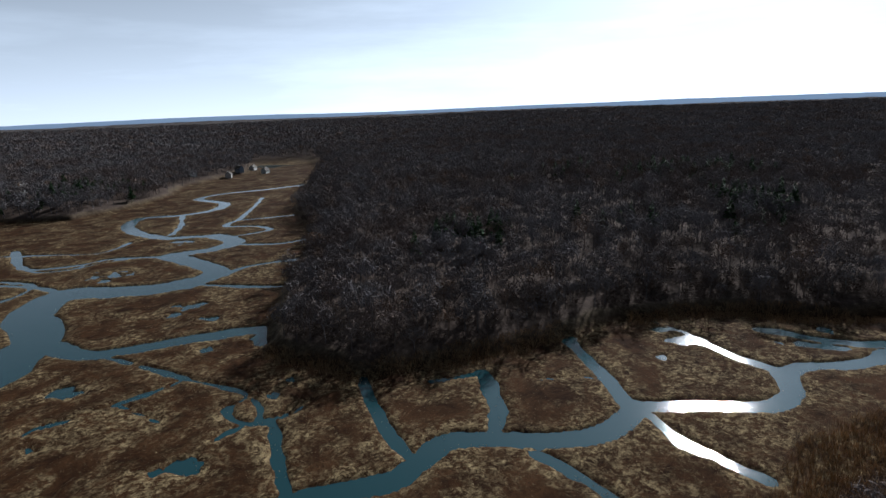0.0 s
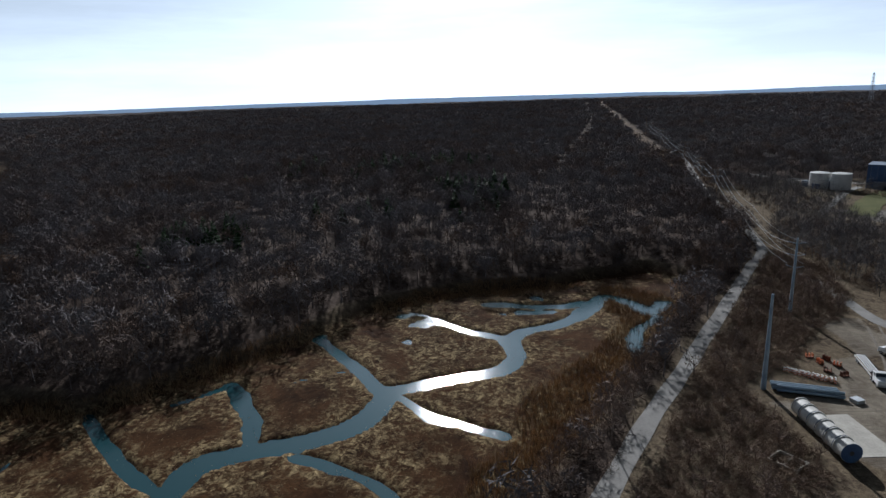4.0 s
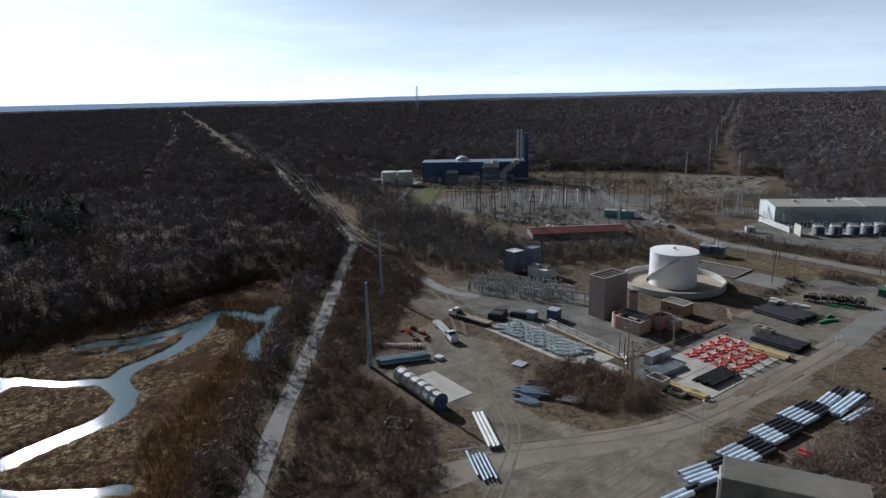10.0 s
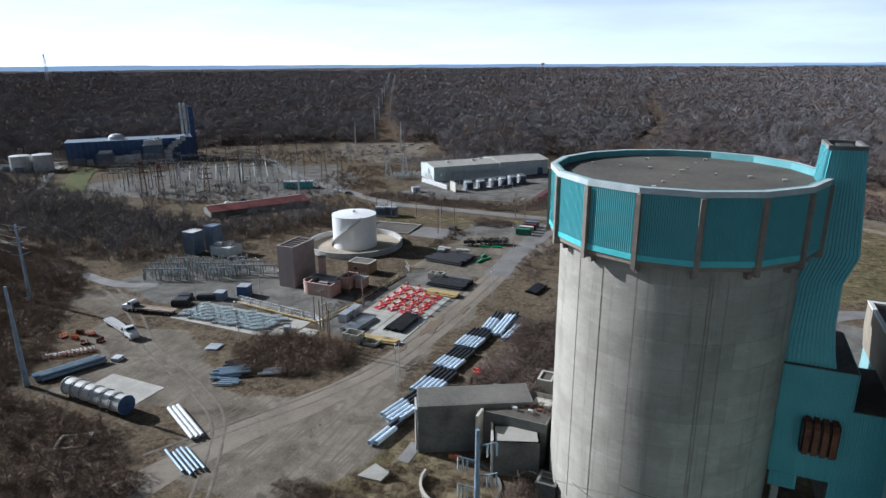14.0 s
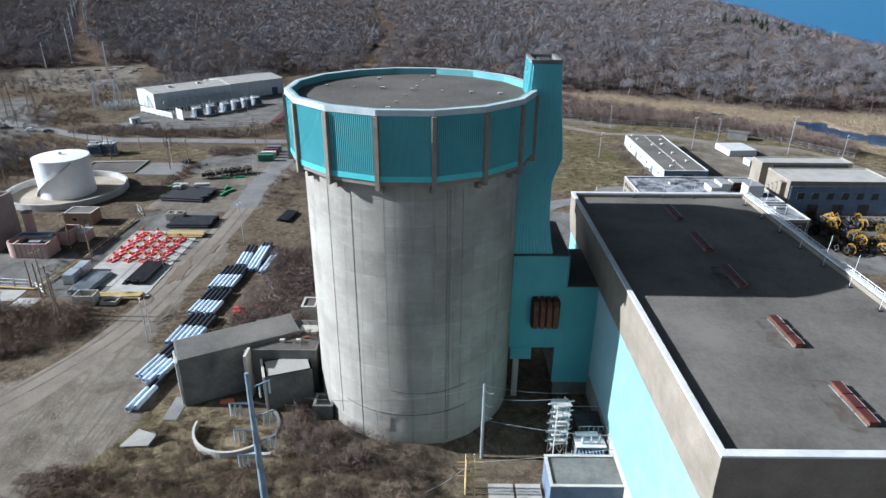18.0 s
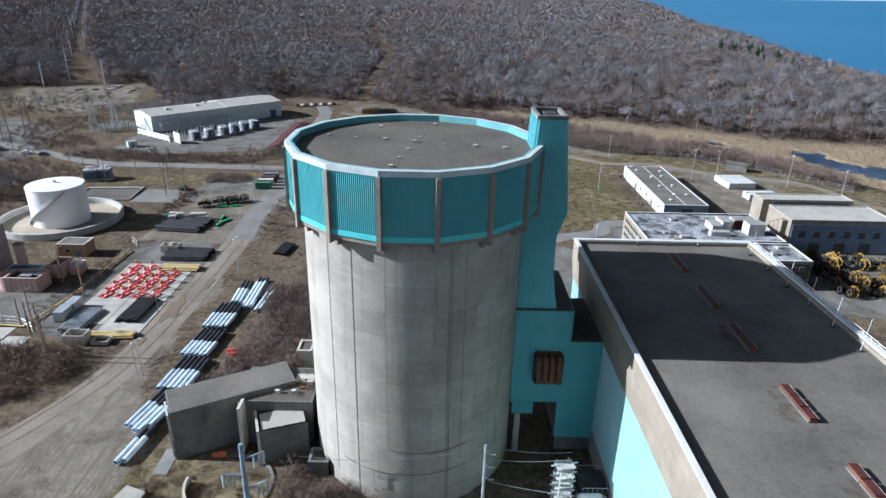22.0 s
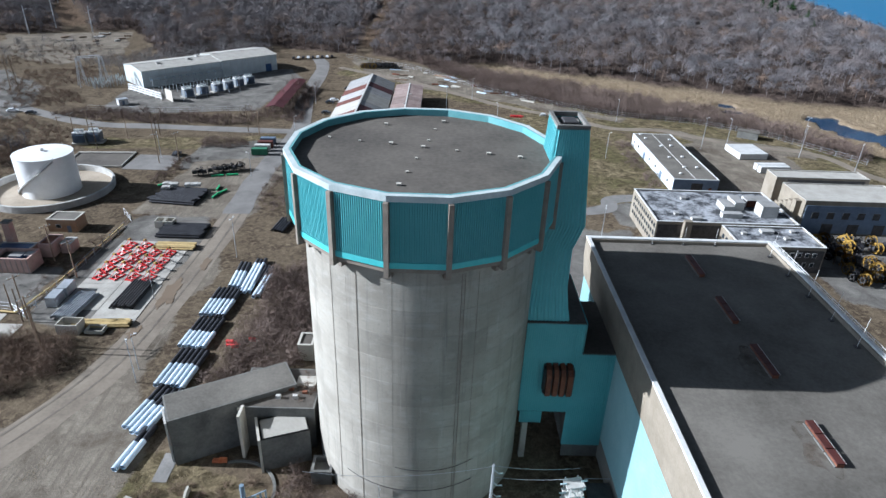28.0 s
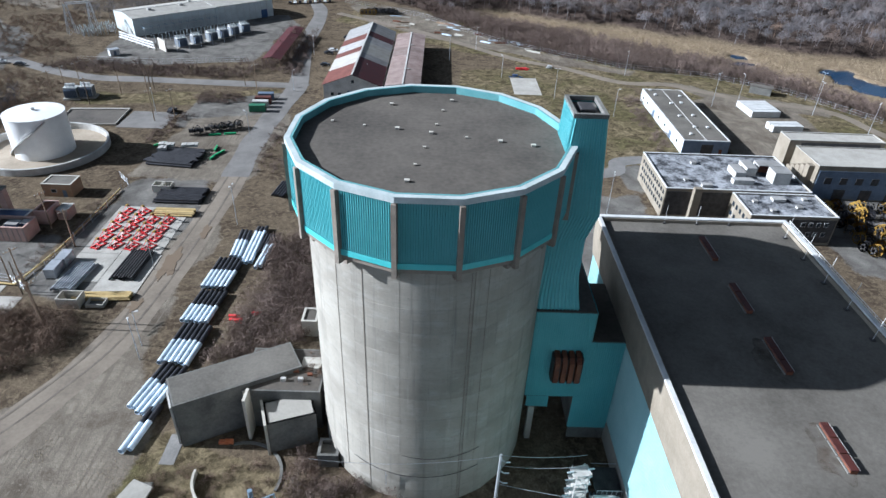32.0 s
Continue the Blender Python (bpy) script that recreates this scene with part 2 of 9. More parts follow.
M = {
    "drum": drum_material(),
    "stain": stain_material(),
    "concrete": material("concrete", (0.24, 0.226, 0.197), (0.36, 0.343, 0.303), 0.12, 1.7, 0.9, bump=0.25, contrast=0.3),
    "concrete_dark": material("concrete_dark", (0.085, 0.085, 0.078), (0.185, 0.18, 0.163), 0.25, 2.2, 0.92, bump=0.3),
    "concrete_pale": material("concrete_pale", (0.36, 0.34, 0.29), (0.50, 0.47, 0.41), 0.2, 2.5, 0.9, bump=0.2),
    "rib": material("rib_concrete", (0.16, 0.135, 0.11), (0.25, 0.215, 0.175), 0.6, 4, 0.9, bump=0.2),
    "turquoise": material("turquoise_siding", (0.105, 0.36, 0.385), (0.15, 0.43, 0.45), 0.25, 3, 0.5, bump=0.05, spec=0.4),
    "turquoise_light": material("pale_turquoise_siding", (0.28, 0.46, 0.475), (0.35, 0.53, 0.54), 0.25, 3, 0.5, bump=0.05, spec=0.4),
    "turquoise_pale": material("turquoise_trim", (0.075, 0.40, 0.41), (0.12, 0.48, 0.485), 0.4, 4, 0.55, bump=0.05),
    "white_metal": material("white_metal", (0.46, 0.46, 0.445), (0.62, 0.62, 0.605), 0.35, 3, 0.5, bump=0.08),
    "white_dirty": material("white_dirty_paint", (0.33, 0.32, 0.295), (0.52, 0.51, 0.48), 0.3, 2.2, 0.6, bump=0.1),
    "roof_dark": material("roof_membrane", (0.05, 0.044, 0.037), (0.125, 0.11, 0.092), 0.07, 1.4, 0.9, bump=0.35, contrast=0.5),
    "roof_grey": material("roof_gravel", (0.078, 0.071, 0.060), (0.158, 0.145, 0.125), 0.09, 2, 0.92, bump=0.4),
    "roof_patchy": material("roof_coating_worn", (0.035, 0.036, 0.04), (0.32, 0.33, 0.345), 0.28, 1.6, 0.85, bump=0.2, contrast=0.78),
    "rust": material("rusted_steel", (0.06, 0.022, 0.014), (0.19, 0.075, 0.04), 0.5, 4, 0.85, bump=0.3),
    "red_roof": material("red_roof_sheets", (0.09, 0.033, 0.027), (0.16, 0.068, 0.055), 0.22, 2, 0.85, spec=0.15, bump=0.15, obj_random=0.25),
    "grey_sheet": material("galvanised_sheets", (0.20, 0.195, 0.185), (0.33, 0.325, 0.315), 0.3, 3, 0.7, metal=0.0, bump=0.1, obj_random=0.2),
    "steel": material("galvanised_steel", (0.32, 0.34, 0.36), (0.52, 0.54, 0.56), 0.5, 5, 0.5, metal=0.55, bump=0.05),
    "steel_dull": material("weathered_galvanised_steel", (0.14, 0.15, 0.16), (0.27, 0.285, 0.295), 0.5, 5, 0.7, metal=0.15, bump=0.05),
    "steel_blue": material("blue_grey_steel", (0.20, 0.27, 0.34), (0.32, 0.40, 0.48), 0.5, 5, 0.45, metal=0.3, bump=0.05),
    "dark_steel": material("dark_steel", (0.03, 0.03, 0.032), (0.085, 0.08, 0.078), 0.6, 5, 0.6, metal=0.3, bump=0.1),
    "pipe_blue": material("pale_blue_pipe", (0.42, 0.52, 0.62), (0.62, 0.71, 0.80), 0.5, 4, 0.4, bump=0.05, obj_random=0.15),
    "pipe_black": material("black_pipe_coating", (0.012, 0.012, 0.014), (0.035, 0.035, 0.04), 0.6, 4, 0.45, bump=0.05),
    "wood": material("weathered_wood", (0.13, 0.09, 0.06), (0.27, 0.20, 0.14), 0.6, 6, 0.9, bump=0.3, obj_random=0.3),
    "wood_yellow": material("new_timber", (0.34, 0.25, 0.10), (0.50, 0.38, 0.18), 0.6, 6, 0.85, bump=0.2, obj_random=0.25),
    "red_paint": material("red_paint", (0.50, 0.02, 0.025), (0.72, 0.05, 0.05), 0.8, 5, 0.4, bump=0.03),
    "yellow_paint": material("yellow_paint", (0.22, 0.135, 0.025), (0.34, 0.215, 0.045), 0.8, 5, 0.5, bump=0.05, obj_random=0.2),
    "orange_paint": material("orange_paint", (0.45, 0.12, 0.04), (0.60, 0.22, 0.10), 0.8, 5, 0.5, bump=0.03),
    "green_paint": material("green_paint", (0.03, 0.28, 0.10), (0.06, 0.40, 0.17), 0.8, 5, 0.5, bump=0.03),
    "blue_paint": material("blue_cladding", (0.030, 0.064, 0.15), (0.058, 0.112, 0.23), 0.3, 3, 0.5, bump=0.05),
    "slate_paint": material("slate_blue_cladding", (0.09, 0.12, 0.17), (0.16, 0.20, 0.26), 0.3, 3, 0.6, bump=0.05),
    "tan_paint": material("tan_masonry", (0.27, 0.17, 0.10), (0.37, 0.25, 0.16), 0.4, 3, 0.85, bump=0.15),
    "pink_paint": material("faded_pink_masonry", (0.38, 0.25, 0.21), (0.50, 0.35, 0.30), 0.35, 3, 0.85, bump=0.15),
    "mauve_block": material("mauve_brown_cladding", (0.27, 0.215, 0.20), (0.35, 0.29, 0.27), 0.3, 3, 0.8, bump=0.1),
    "beige": material("beige_precast", (0.17, 0.145, 0.108), (0.25, 0.218, 0.17), 0.3, 3, 0.85, bump=0.12),
    "shed_wall": material("pale_shed_cladding", (0.42, 0.46, 0.455), (0.56, 0.60, 0.59), 0.25, 3, 0.55, bump=0.05),
    "asphalt": material("worn_asphalt", (0.115, 0.108, 0.10), (0.20, 0.19, 0.176), 0.12, 2.5, 0.93, bump=0.25),
    "road_pale": material("pale_gravel_road", (0.12, 0.115, 0.108), (0.215, 0.207, 0.195), 0.15, 2.5, 0.95, bump=0.3),
    "track": material("tracked_dirt", (0.13, 0.107, 0.082), (0.225, 0.19, 0.148), 0.10, 1.4, 0.95, bump=0.35),
    "tank_white": material("tank_white_paint", (0.68, 0.68, 0.665), (0.78, 0.78, 0.765), 0.3, 3, 0.45, bump=0.04),
    "beige_sheet": material("beige_roof_sheets", (0.30, 0.285, 0.25), (0.42, 0.40, 0.36), 0.3, 3, 0.7, bump=0.08, spec=0.2),
    "cap_metal": material("weathered_cap_metal", (0.34, 0.39, 0.385), (0.50, 0.54, 0.53), 0.4, 3, 0.55, bump=0.06),
    "oxblood": material("oxblood_roof_sheets", (0.075, 0.018, 0.017), (0.125, 0.034, 0.030), 0.22, 2, 0.85, spec=0.1, bump=0.15, obj_random=0.2),
    "maroon": material("maroon_roof", (0.045, 0.008, 0.010), (0.082, 0.016, 0.018), 0.3, 3, 0.7, bump=0.1),
    "green_dull": material("dull_green_paint", (0.02, 0.10, 0.055), (0.045, 0.16, 0.09), 0.5, 4, 0.6, bump=0.05),
    "roof_faded": material("faded_brown_roof_sheets", (0.17, 0.12, 0.105), (0.29, 0.235, 0.215), 0.25, 2, 0.8, bump=0.1, spec=0.15, obj_random=0.15),
    "hatch_red": material("dull_red_lids", (0.04, 0.014, 0.012), (0.085, 0.026, 0.021), 0.5, 4, 0.6, bump=0.1),
    "lining": material("ribbed_parapet_lining", (0.09, 0.25, 0.26), (0.15, 0.33, 0.34), 0.3, 3, 0.6, bump=0.1),
    "rut": material("wheel_rut", (0.088, 0.073, 0.057), (0.165, 0.140, 0.110), 0.3, 1.0, 0.95, bump=0.3),
    "sand": material("sandy_floor", (0.25, 0.205, 0.15), (0.38, 0.325, 0.25), 0.12, 1.5, 0.95, bump=0.2),
    "mud": water_material("muddy_puddle", (0.17, 0.13, 0.092), 0.6, 0.02),
    "slab": material("old_concrete_slab", (0.27, 0.255, 0.225), (0.42, 0.40, 0.355), 0.2, 2, 0.93, bump=0.25),
    "bark": material("winter_bark", (0.075, 0.071, 0.073), (0.222, 0.206, 0.204), 0.05, 0.5, 0.95, bump=0.0, island=0.3, contrast=0.5, spec=0.0),
    "woods": woods_material("winter_woods", (0.152, 0.143, 0.147), (0.136, 0.109, 0.097), (0.165, 0.118, 0.089)),
    "scrub": material("bare_scrub", (0.11, 0.075, 0.055), (0.22, 0.165, 0.125), 0.06, 1.0, 0.95, bump=0.0, island=0.35, spec=0.05),
    "scrub_red": material("reddish_scrub", (0.10, 0.074, 0.062), (0.19, 0.146, 0.124), 0.06, 1.0, 0.95, bump=0.0, island=0.3, spec=0.05),
    "lawn_green": material("mown_bank", (0.055, 0.064, 0.022), (0.115, 0.112, 0.045), 0.08, 1.2, 0.95, bump=0.3, spec=0.05),
    "scrub_dark": material("dark_brush", (0.055, 0.042, 0.036), (0.12, 0.094, 0.08), 0.06, 1.0, 0.95, bump=0.0, island=0.35, spec=0.0),
    "reed": material("dry_reeds", (0.17, 0.108, 0.058), (0.33, 0.225, 0.125), 0.05, 0.9, 0.95, bump=0.0, island=0.3, spec=0.05),
    "pine": material("pine_needles", (0.016, 0.038, 0.015), (0.044, 0.080, 0.030), 0.05, 1.0, 0.9, bump=0.0, island=0.4, spec=0.05),
    "dry_grass": material("dry_grass", (0.20, 0.158, 0.102), (0.38, 0.31, 0.21), 0.08, 1.2, 0.95, bump=0.0, island=0.3, spec=0.05),
    "canopy": material("far_canopy", (0.055, 0.050, 0.049), (0.135, 0.122, 0.116), 0.02, 0.25, 0.97, bump=0.9, bump_scale=5.0, contrast=0.25, spec=0.0),
    "ceramic": material("grey_ceramic", (0.30, 0.36, 0.37), (0.46, 0.53, 0.54), 0.8, 5, 0.35, bump=0.02, obj_random=0.2),
    "tyre": material("tyre_rubber", (0.012, 0.012, 0.012), (0.03, 0.03, 0.03), 1, 8, 0.8, bump=0.1),
    "car_dark": material("dark_car_paint", (0.02, 0.02, 0.022), (0.03, 0.03, 0.033), 1, 8, 0.25, bump=0.0, spec=0.6),
    "car_white": material("white_car_paint", (0.72, 0.72, 0.72), (0.8, 0.8, 0.8), 1, 8, 0.25, bump=0.0, spec=0.6),
    "glass": glass_material("window_glass"),
}


# ---- mesh helpers ----
def obj(name, bm, mat, parent=None, label="", smooth=False):
    me = bpy.data.meshes.new(name)
    bm.to_mesh(me)
    bm.free()
    if smooth:
        me.polygons.foreach_set("use_smooth", [True] * len(me.polygons))
    me.materials.append(M[mat] if isinstance(mat, str) else mat)
    ob = new(name, me)
    if parent is not None:
        ob.parent = parent
    if label:
        ob["label"] = label
    return ob


def part(name, bm, mat, parent, label="", smooth=False):
    return obj(name, bm, mat, parent, label, smooth)


def thing(name, label, category, group="", kind="", at=(0, 0, 0), turn=0):
    e = new(name)
    e.matrix_world = pose(*at, 0, 0, turn)
    return tagged(e, label, category, group, kind)


def quad(bm, *pts):
    return bm.faces.new([bm.verts.new(p) for p in pts])


def box(bm, x0, x1, y0, y1, z0, z1, bevel=0.0):
    if bevel:
        b = bevel
        lo = [(x0, y0), (x1, y0), (x1, y1), (x0, y1)]
        hi = [(x0 + b, y0 + b), (x1 - b, y0 + b), (x1 - b, y1 - b), (x0 + b, y1 - b)]
        rings = [[bm.verts.new((*p, z)) for p in q] for q, z in ((hi, z0), (lo, z0 + b), (lo, z1 - b), (hi, z1))]
    else:
        q = [(x0, y0), (x1, y0), (x1, y1), (x0, y1)]
        rings = [[bm.verts.new((*p, z)) for p in q] for z in (z0, z1)]
    for r, s in zip(rings, rings[1:]):
        for i in range(4):
            j = (i + 1) % 4
            bm.faces.new((r[i], r[j], s[j], s[i]))
    bm.faces.new(rings[0][::-1])
    bm.faces.new(rings[-1])
    return bm


def boxm(*a, bevel=0.0):
    return box(bmesh.new(), *a, bevel=bevel)


def tube(bm, p, q, r0, r1=None, n=8, caps=True, hollow=0.0):
    p, q = Vector(p), Vector(q)
    r1 = r0 if r1 is None else r1
    d = (q - p).normalized()
    u = d.orthogonal().normalized()
    v = d.cross(u)
    ring = lambda c, r: [bm.verts.new(c + r * (math.cos(a) * u + math.sin(a) * v)) for a in [2 * math.pi * (i + 0.5) / n for i in range(n)]]
    a, b = ring(p, r0), ring(q, r1)
    for i in range(n):
        j = (i + 1) % n
        bm.faces.new((a[i], a[j], b[j], b[i]))
    if hollow:
        for outer, c, s in ((a, p, 1), (b, q, -1)):
            inner, deep = ring(c, r0 - hollow), ring(c + d * s * r0 * 3, r0 - hollow)
            for i in range(n):
                j = (i + 1) % n
                bm.faces.new((outer[i], outer[j], inner[j], inner[i]) if s < 0 else (outer[j], outer[i], inner[i], inner[j]))
                bm.faces.new((inner[i], inner[j], deep[j], deep[i]) if s < 0 else (inner[j], inner[i], deep[i], deep[j]))
            bm.faces.new(deep if s < 0 else deep[::-1])
    elif caps:
        bm.faces.new(a[::-1])
        bm.faces.new(b)
    return bm


def tubem(*a, **k):
    return tube(bmesh.new(), *a, **k)


def lathe(profile, n=32, centre=(0, 0), a0=0.0, a1=2 * math.pi, close=True):
    """A surface turned about a vertical axis from (radius, height) pairs."""
    bm = bmesh.new()
    full = abs(a1 - a0 - 2 * math.pi) < 1e-6
    m = n if full else n + 1
    rings = [[bm.verts.new((centre[0] + r * math.cos(a0 + (a1 - a0) * i / n), centre[1] + r * math.sin(a0 + (a1 - a0) * i / n), z)) for i in range(m)] for r, z in profile]
    for r, s in zip(rings, rings[1:]):
        for i in range(n):
            j = (i + 1) % m
            bm.faces.new((r[i], r[j], s[j], s[i]))
    if close and full:
        bm.faces.new(rings[0][::-1])
        bm.faces.new(rings[-1])
    return bm


def polytube(pts, r, n=4):
    """One unbroken tube along points."""
    bm = bmesh.new()
    pts = [Vector(q) for q in pts]
    rings = []
    for i, q in enumerate(pts):
        d = (pts[min(i + 1, len(pts) - 1)] - pts[max(i - 1, 0)]).normalized()
        u = d.cross(Vector((0, 0, 1)))
        u = u.normalized() if u.length > 1e-4 else d.orthogonal().normalized()
        v = d.cross(u)
        rings.append([bm.verts.new(q + r * (math.cos(2 * math.pi * k / n) * u + math.sin(2 * math.pi * k / n) * v)) for k in range(n)])
    for s, t in zip(rings, rings[1:]):
        for k in range(n):
            j = (k + 1) % n
            bm.faces.new((s[k], s[j], t[j], t[k]))
    bm.faces.new(rings[0][::-1])
    bm.faces.new(rings[-1])
    return bm


def corrugated(bm, p, q, z0, z1, ribs, depth=0.12):
    """A vertical sheet from p to q with upright ribs that stand out to the right of the way from p to q."""
    p, q = Vector((*p, 0)), Vector((*q, 0))
    d = q - p
    out = Vector((d.y, -d.x, 0)).normalized() * depth
    cols = []
    for i in range(ribs):
        for f, o in ((0.0, 0), (0.5, 0), (0.6, 1), (0.9, 1)):
            b = p + d * ((i + f) / ribs) + out * o
            cols.append((bm.verts.new((b.x, b.y, z0)), bm.verts.new((b.x, b.y, z1))))
    cols.append((bm.verts.new((q.x, q.y, z0)), bm.verts.new((q.x, q.y, z1))))
    for (a, b), (c, e) in zip(cols, cols[1:]):
        bm.faces.new((a, c, e, b))
    return bm


def mesh_arrays(name, verts, faces, mat, smooth=False):
    """One mesh from numpy arrays: verts (n, 3), faces (m, 3 or 4)."""
    me = bpy.data.meshes.new(name)
    k = faces.shape[1]
    me.vertices.add(len(verts))
    me.vertices.foreach_set("co", np.asarray(verts, np.float32).ravel())
    me.loops.add(faces.size)
    me.loops.foreach_set("vertex_index", np.asarray(faces, np.int32).ravel())
    me.polygons.add(len(faces))
    me.polygons.foreach_set("loop_start", np.arange(0, faces.size, k, dtype=np.int32))
    if smooth:
        me.polygons.foreach_set("use_smooth", np.ones(len(faces), bool))
    me.update(calc_edges=True)
    me.materials.append(M[mat] if isinstance(mat, str) else mat)
    return me


# ---- the lie of the land ----
def vnoise(x, y, s, seed=0):
    """Smooth value noise in 0..1 with cells of s metres."""
    x, y = np.asarray(x, float) / s, np.asarray(y, float) / s
    xi, yi = np.floor(x).astype(np.int64), np.floor(y).astype(np.int64)
    fx, fy = x - xi, y - yi
    fx, fy = fx * fx * (3 - 2 * fx), fy * fy * (3 - 2 * fy)

    def h(i, j):
        k = (i * 374761393 + j * 668265263 + seed * 1442695041) & 0xFFFFFFFF
        k = ((k ^ (k >> 13)) * 1274126177) & 0xFFFFFFFF
        return ((k ^ (k >> 16)) & 0xFFFF) / 65535.0

    return (h(xi, yi) * (1 - fx) + h(xi + 1, yi) * fx) * (1 - fy) + (h(xi, yi + 1) * (1 - fx) + h(xi + 1, yi + 1) * fx) * fy


def fbm(x, y, s, seed=0, octaves=4):
    return sum(vnoise(x, y, s / 2**k, seed + 7 * k) / 2 ** (k + 1) for k in range(octaves)) / (1 - 0.5**octaves)


def step(v, a, b):
    t = np.clip((v - a) / (b - a), 0, 1)
    return t * t * (3 - 2 * t)


def line_dist(x, y, pts):
    best = np.full(np.shape(x), 1e9)
    for (ax, ay), (bx, by) in zip(pts, pts[1:]):
        dx, dy = bx - ax, by - ay
        t = np.clip(((x - ax) * dx + (y - ay) * dy) / (dx * dx + dy * dy + 1e-9), 0, 1)
        best = np.minimum(best, np.hypot(x - ax - t * dx, y - ay - t * dy))
    return best


def poly_dist(x, y, pts):
    """Distance to a polygon's edge, negative inside."""
    inside = np.zeros(np.shape(x), bool)
    for (ax, ay), (bx, by) in zip(pts, pts[1:] + pts[:1]):
        if ay != by:
            inside ^= ((ay > y) != (by > y)) & (x < (bx - ax) * (y - ay) / (by - ay) + ax)
    d = line_dist(x, y, pts + pts[:1])
    return np.where(inside, -d, d)


def smooth_line(pts, n=6):
    """Points of a Catmull-Rom curve through pts."""
    p = [pts[0]] + list(pts) + [pts[-1]]
    out = []
    for a, b, c, d in zip(p, p[1:], p[2:], p[3:]):
        for k in range(n):
            t = k / n
            out.append(tuple(0.5 * (2 * b[i] + (c[i] - a[i]) * t + (2 * a[i] - 5 * b[i] + 4 * c[i] - d[i]) * t * t + (3 * b[i] - a[i] - 3 * c[i] + d[i]) * t**3) for i in (0, 1)))
    return out + [tuple(pts[-1])]


MARSH_Z, WATER_Z = -3.3, -3.75
MARSH = [(-80, -900), (-300, -613), (-324, -562), (-377, -568), (-440, -588), (-519, -640), (-650, -668), (-760, -750), (-850, -700), (-720, -590), (-600, -520), (-480, -450), (-406, -408), (-313, -325), (-240, -285),
         (-176, -250), (-152, -232), (-146, -195), (-168, -170), (-191, -147), (-217, -128), (-236, -97), (-240, -62), (-250, -38), (-258, -8), (-236, 8), (-205, -12), (-172, -35),
         (-125, -66), (-98, -84), (-60, -112), (10, -165), (120, -300), (200, -900)]
SITE = [(-60, -112), (-98, -74), (-125, -56), (-172, -25), (-222, 10), (-272, 46), (-340, 66), (-420, 84), (-470, 130), (-492, 190), (-480, 262), (-420, 330), (-330, 400), (-240, 430), (-180, 330),
        (-120, 385), (-60, 365), (4, 330), (70, 300), (160, 262), (250, 200), (330, 120), (400, -100), (300, -260), (120, -240), (10, -165)]
WETLAND = [(4, 332), (40, 352), (80, 324), (112, 314), (142, 298), (170, 284), (198, 270), (232, 264), (300, 252), (420, 215), (400, 110), (300, 110), (215, 150), (186, 190), (165, 214), (138, 238), (100, 264), (73, 288), (35, 305)]
COAST = [(-200, -6000), (420, -900), (400, 100), (415, 420), (440, 620), (478, 950), (720, 1950), (1250, 4200), (1500, 6000), (6000, 6000), (6000, -6000)]
LINE_1 = [(-400, 84), (-470, 104), (-627, 124), (-900, 180), (-2450, 522), (-5000, 1090)]
LINE_2 = [(-270, 405), (-320, 480), (-641, 1095), (-1500, 2750), (-2600, 4900)]
CUT = [(-120, 1300), (-108, 1120), (-82, 743), (-47, 542), (-51, 419), (-52, 360)]
LINE_3 = [(-430, -18), (-600, 26), (-1071, 164), (-2400, 470)]
ROAD = [(40, -168), (-45, -106), (-74, -86), (-100.5, -69.5), (-125.4, -53.5), (-148, -37.5), (-170, -22.5), (-196, -4.5), (-222, 13), (-248, 31), (-271, 47), (-300, 57), (-340, 67), (-400, 82), (-459, 97), (-573, 128), (-640, 140)]

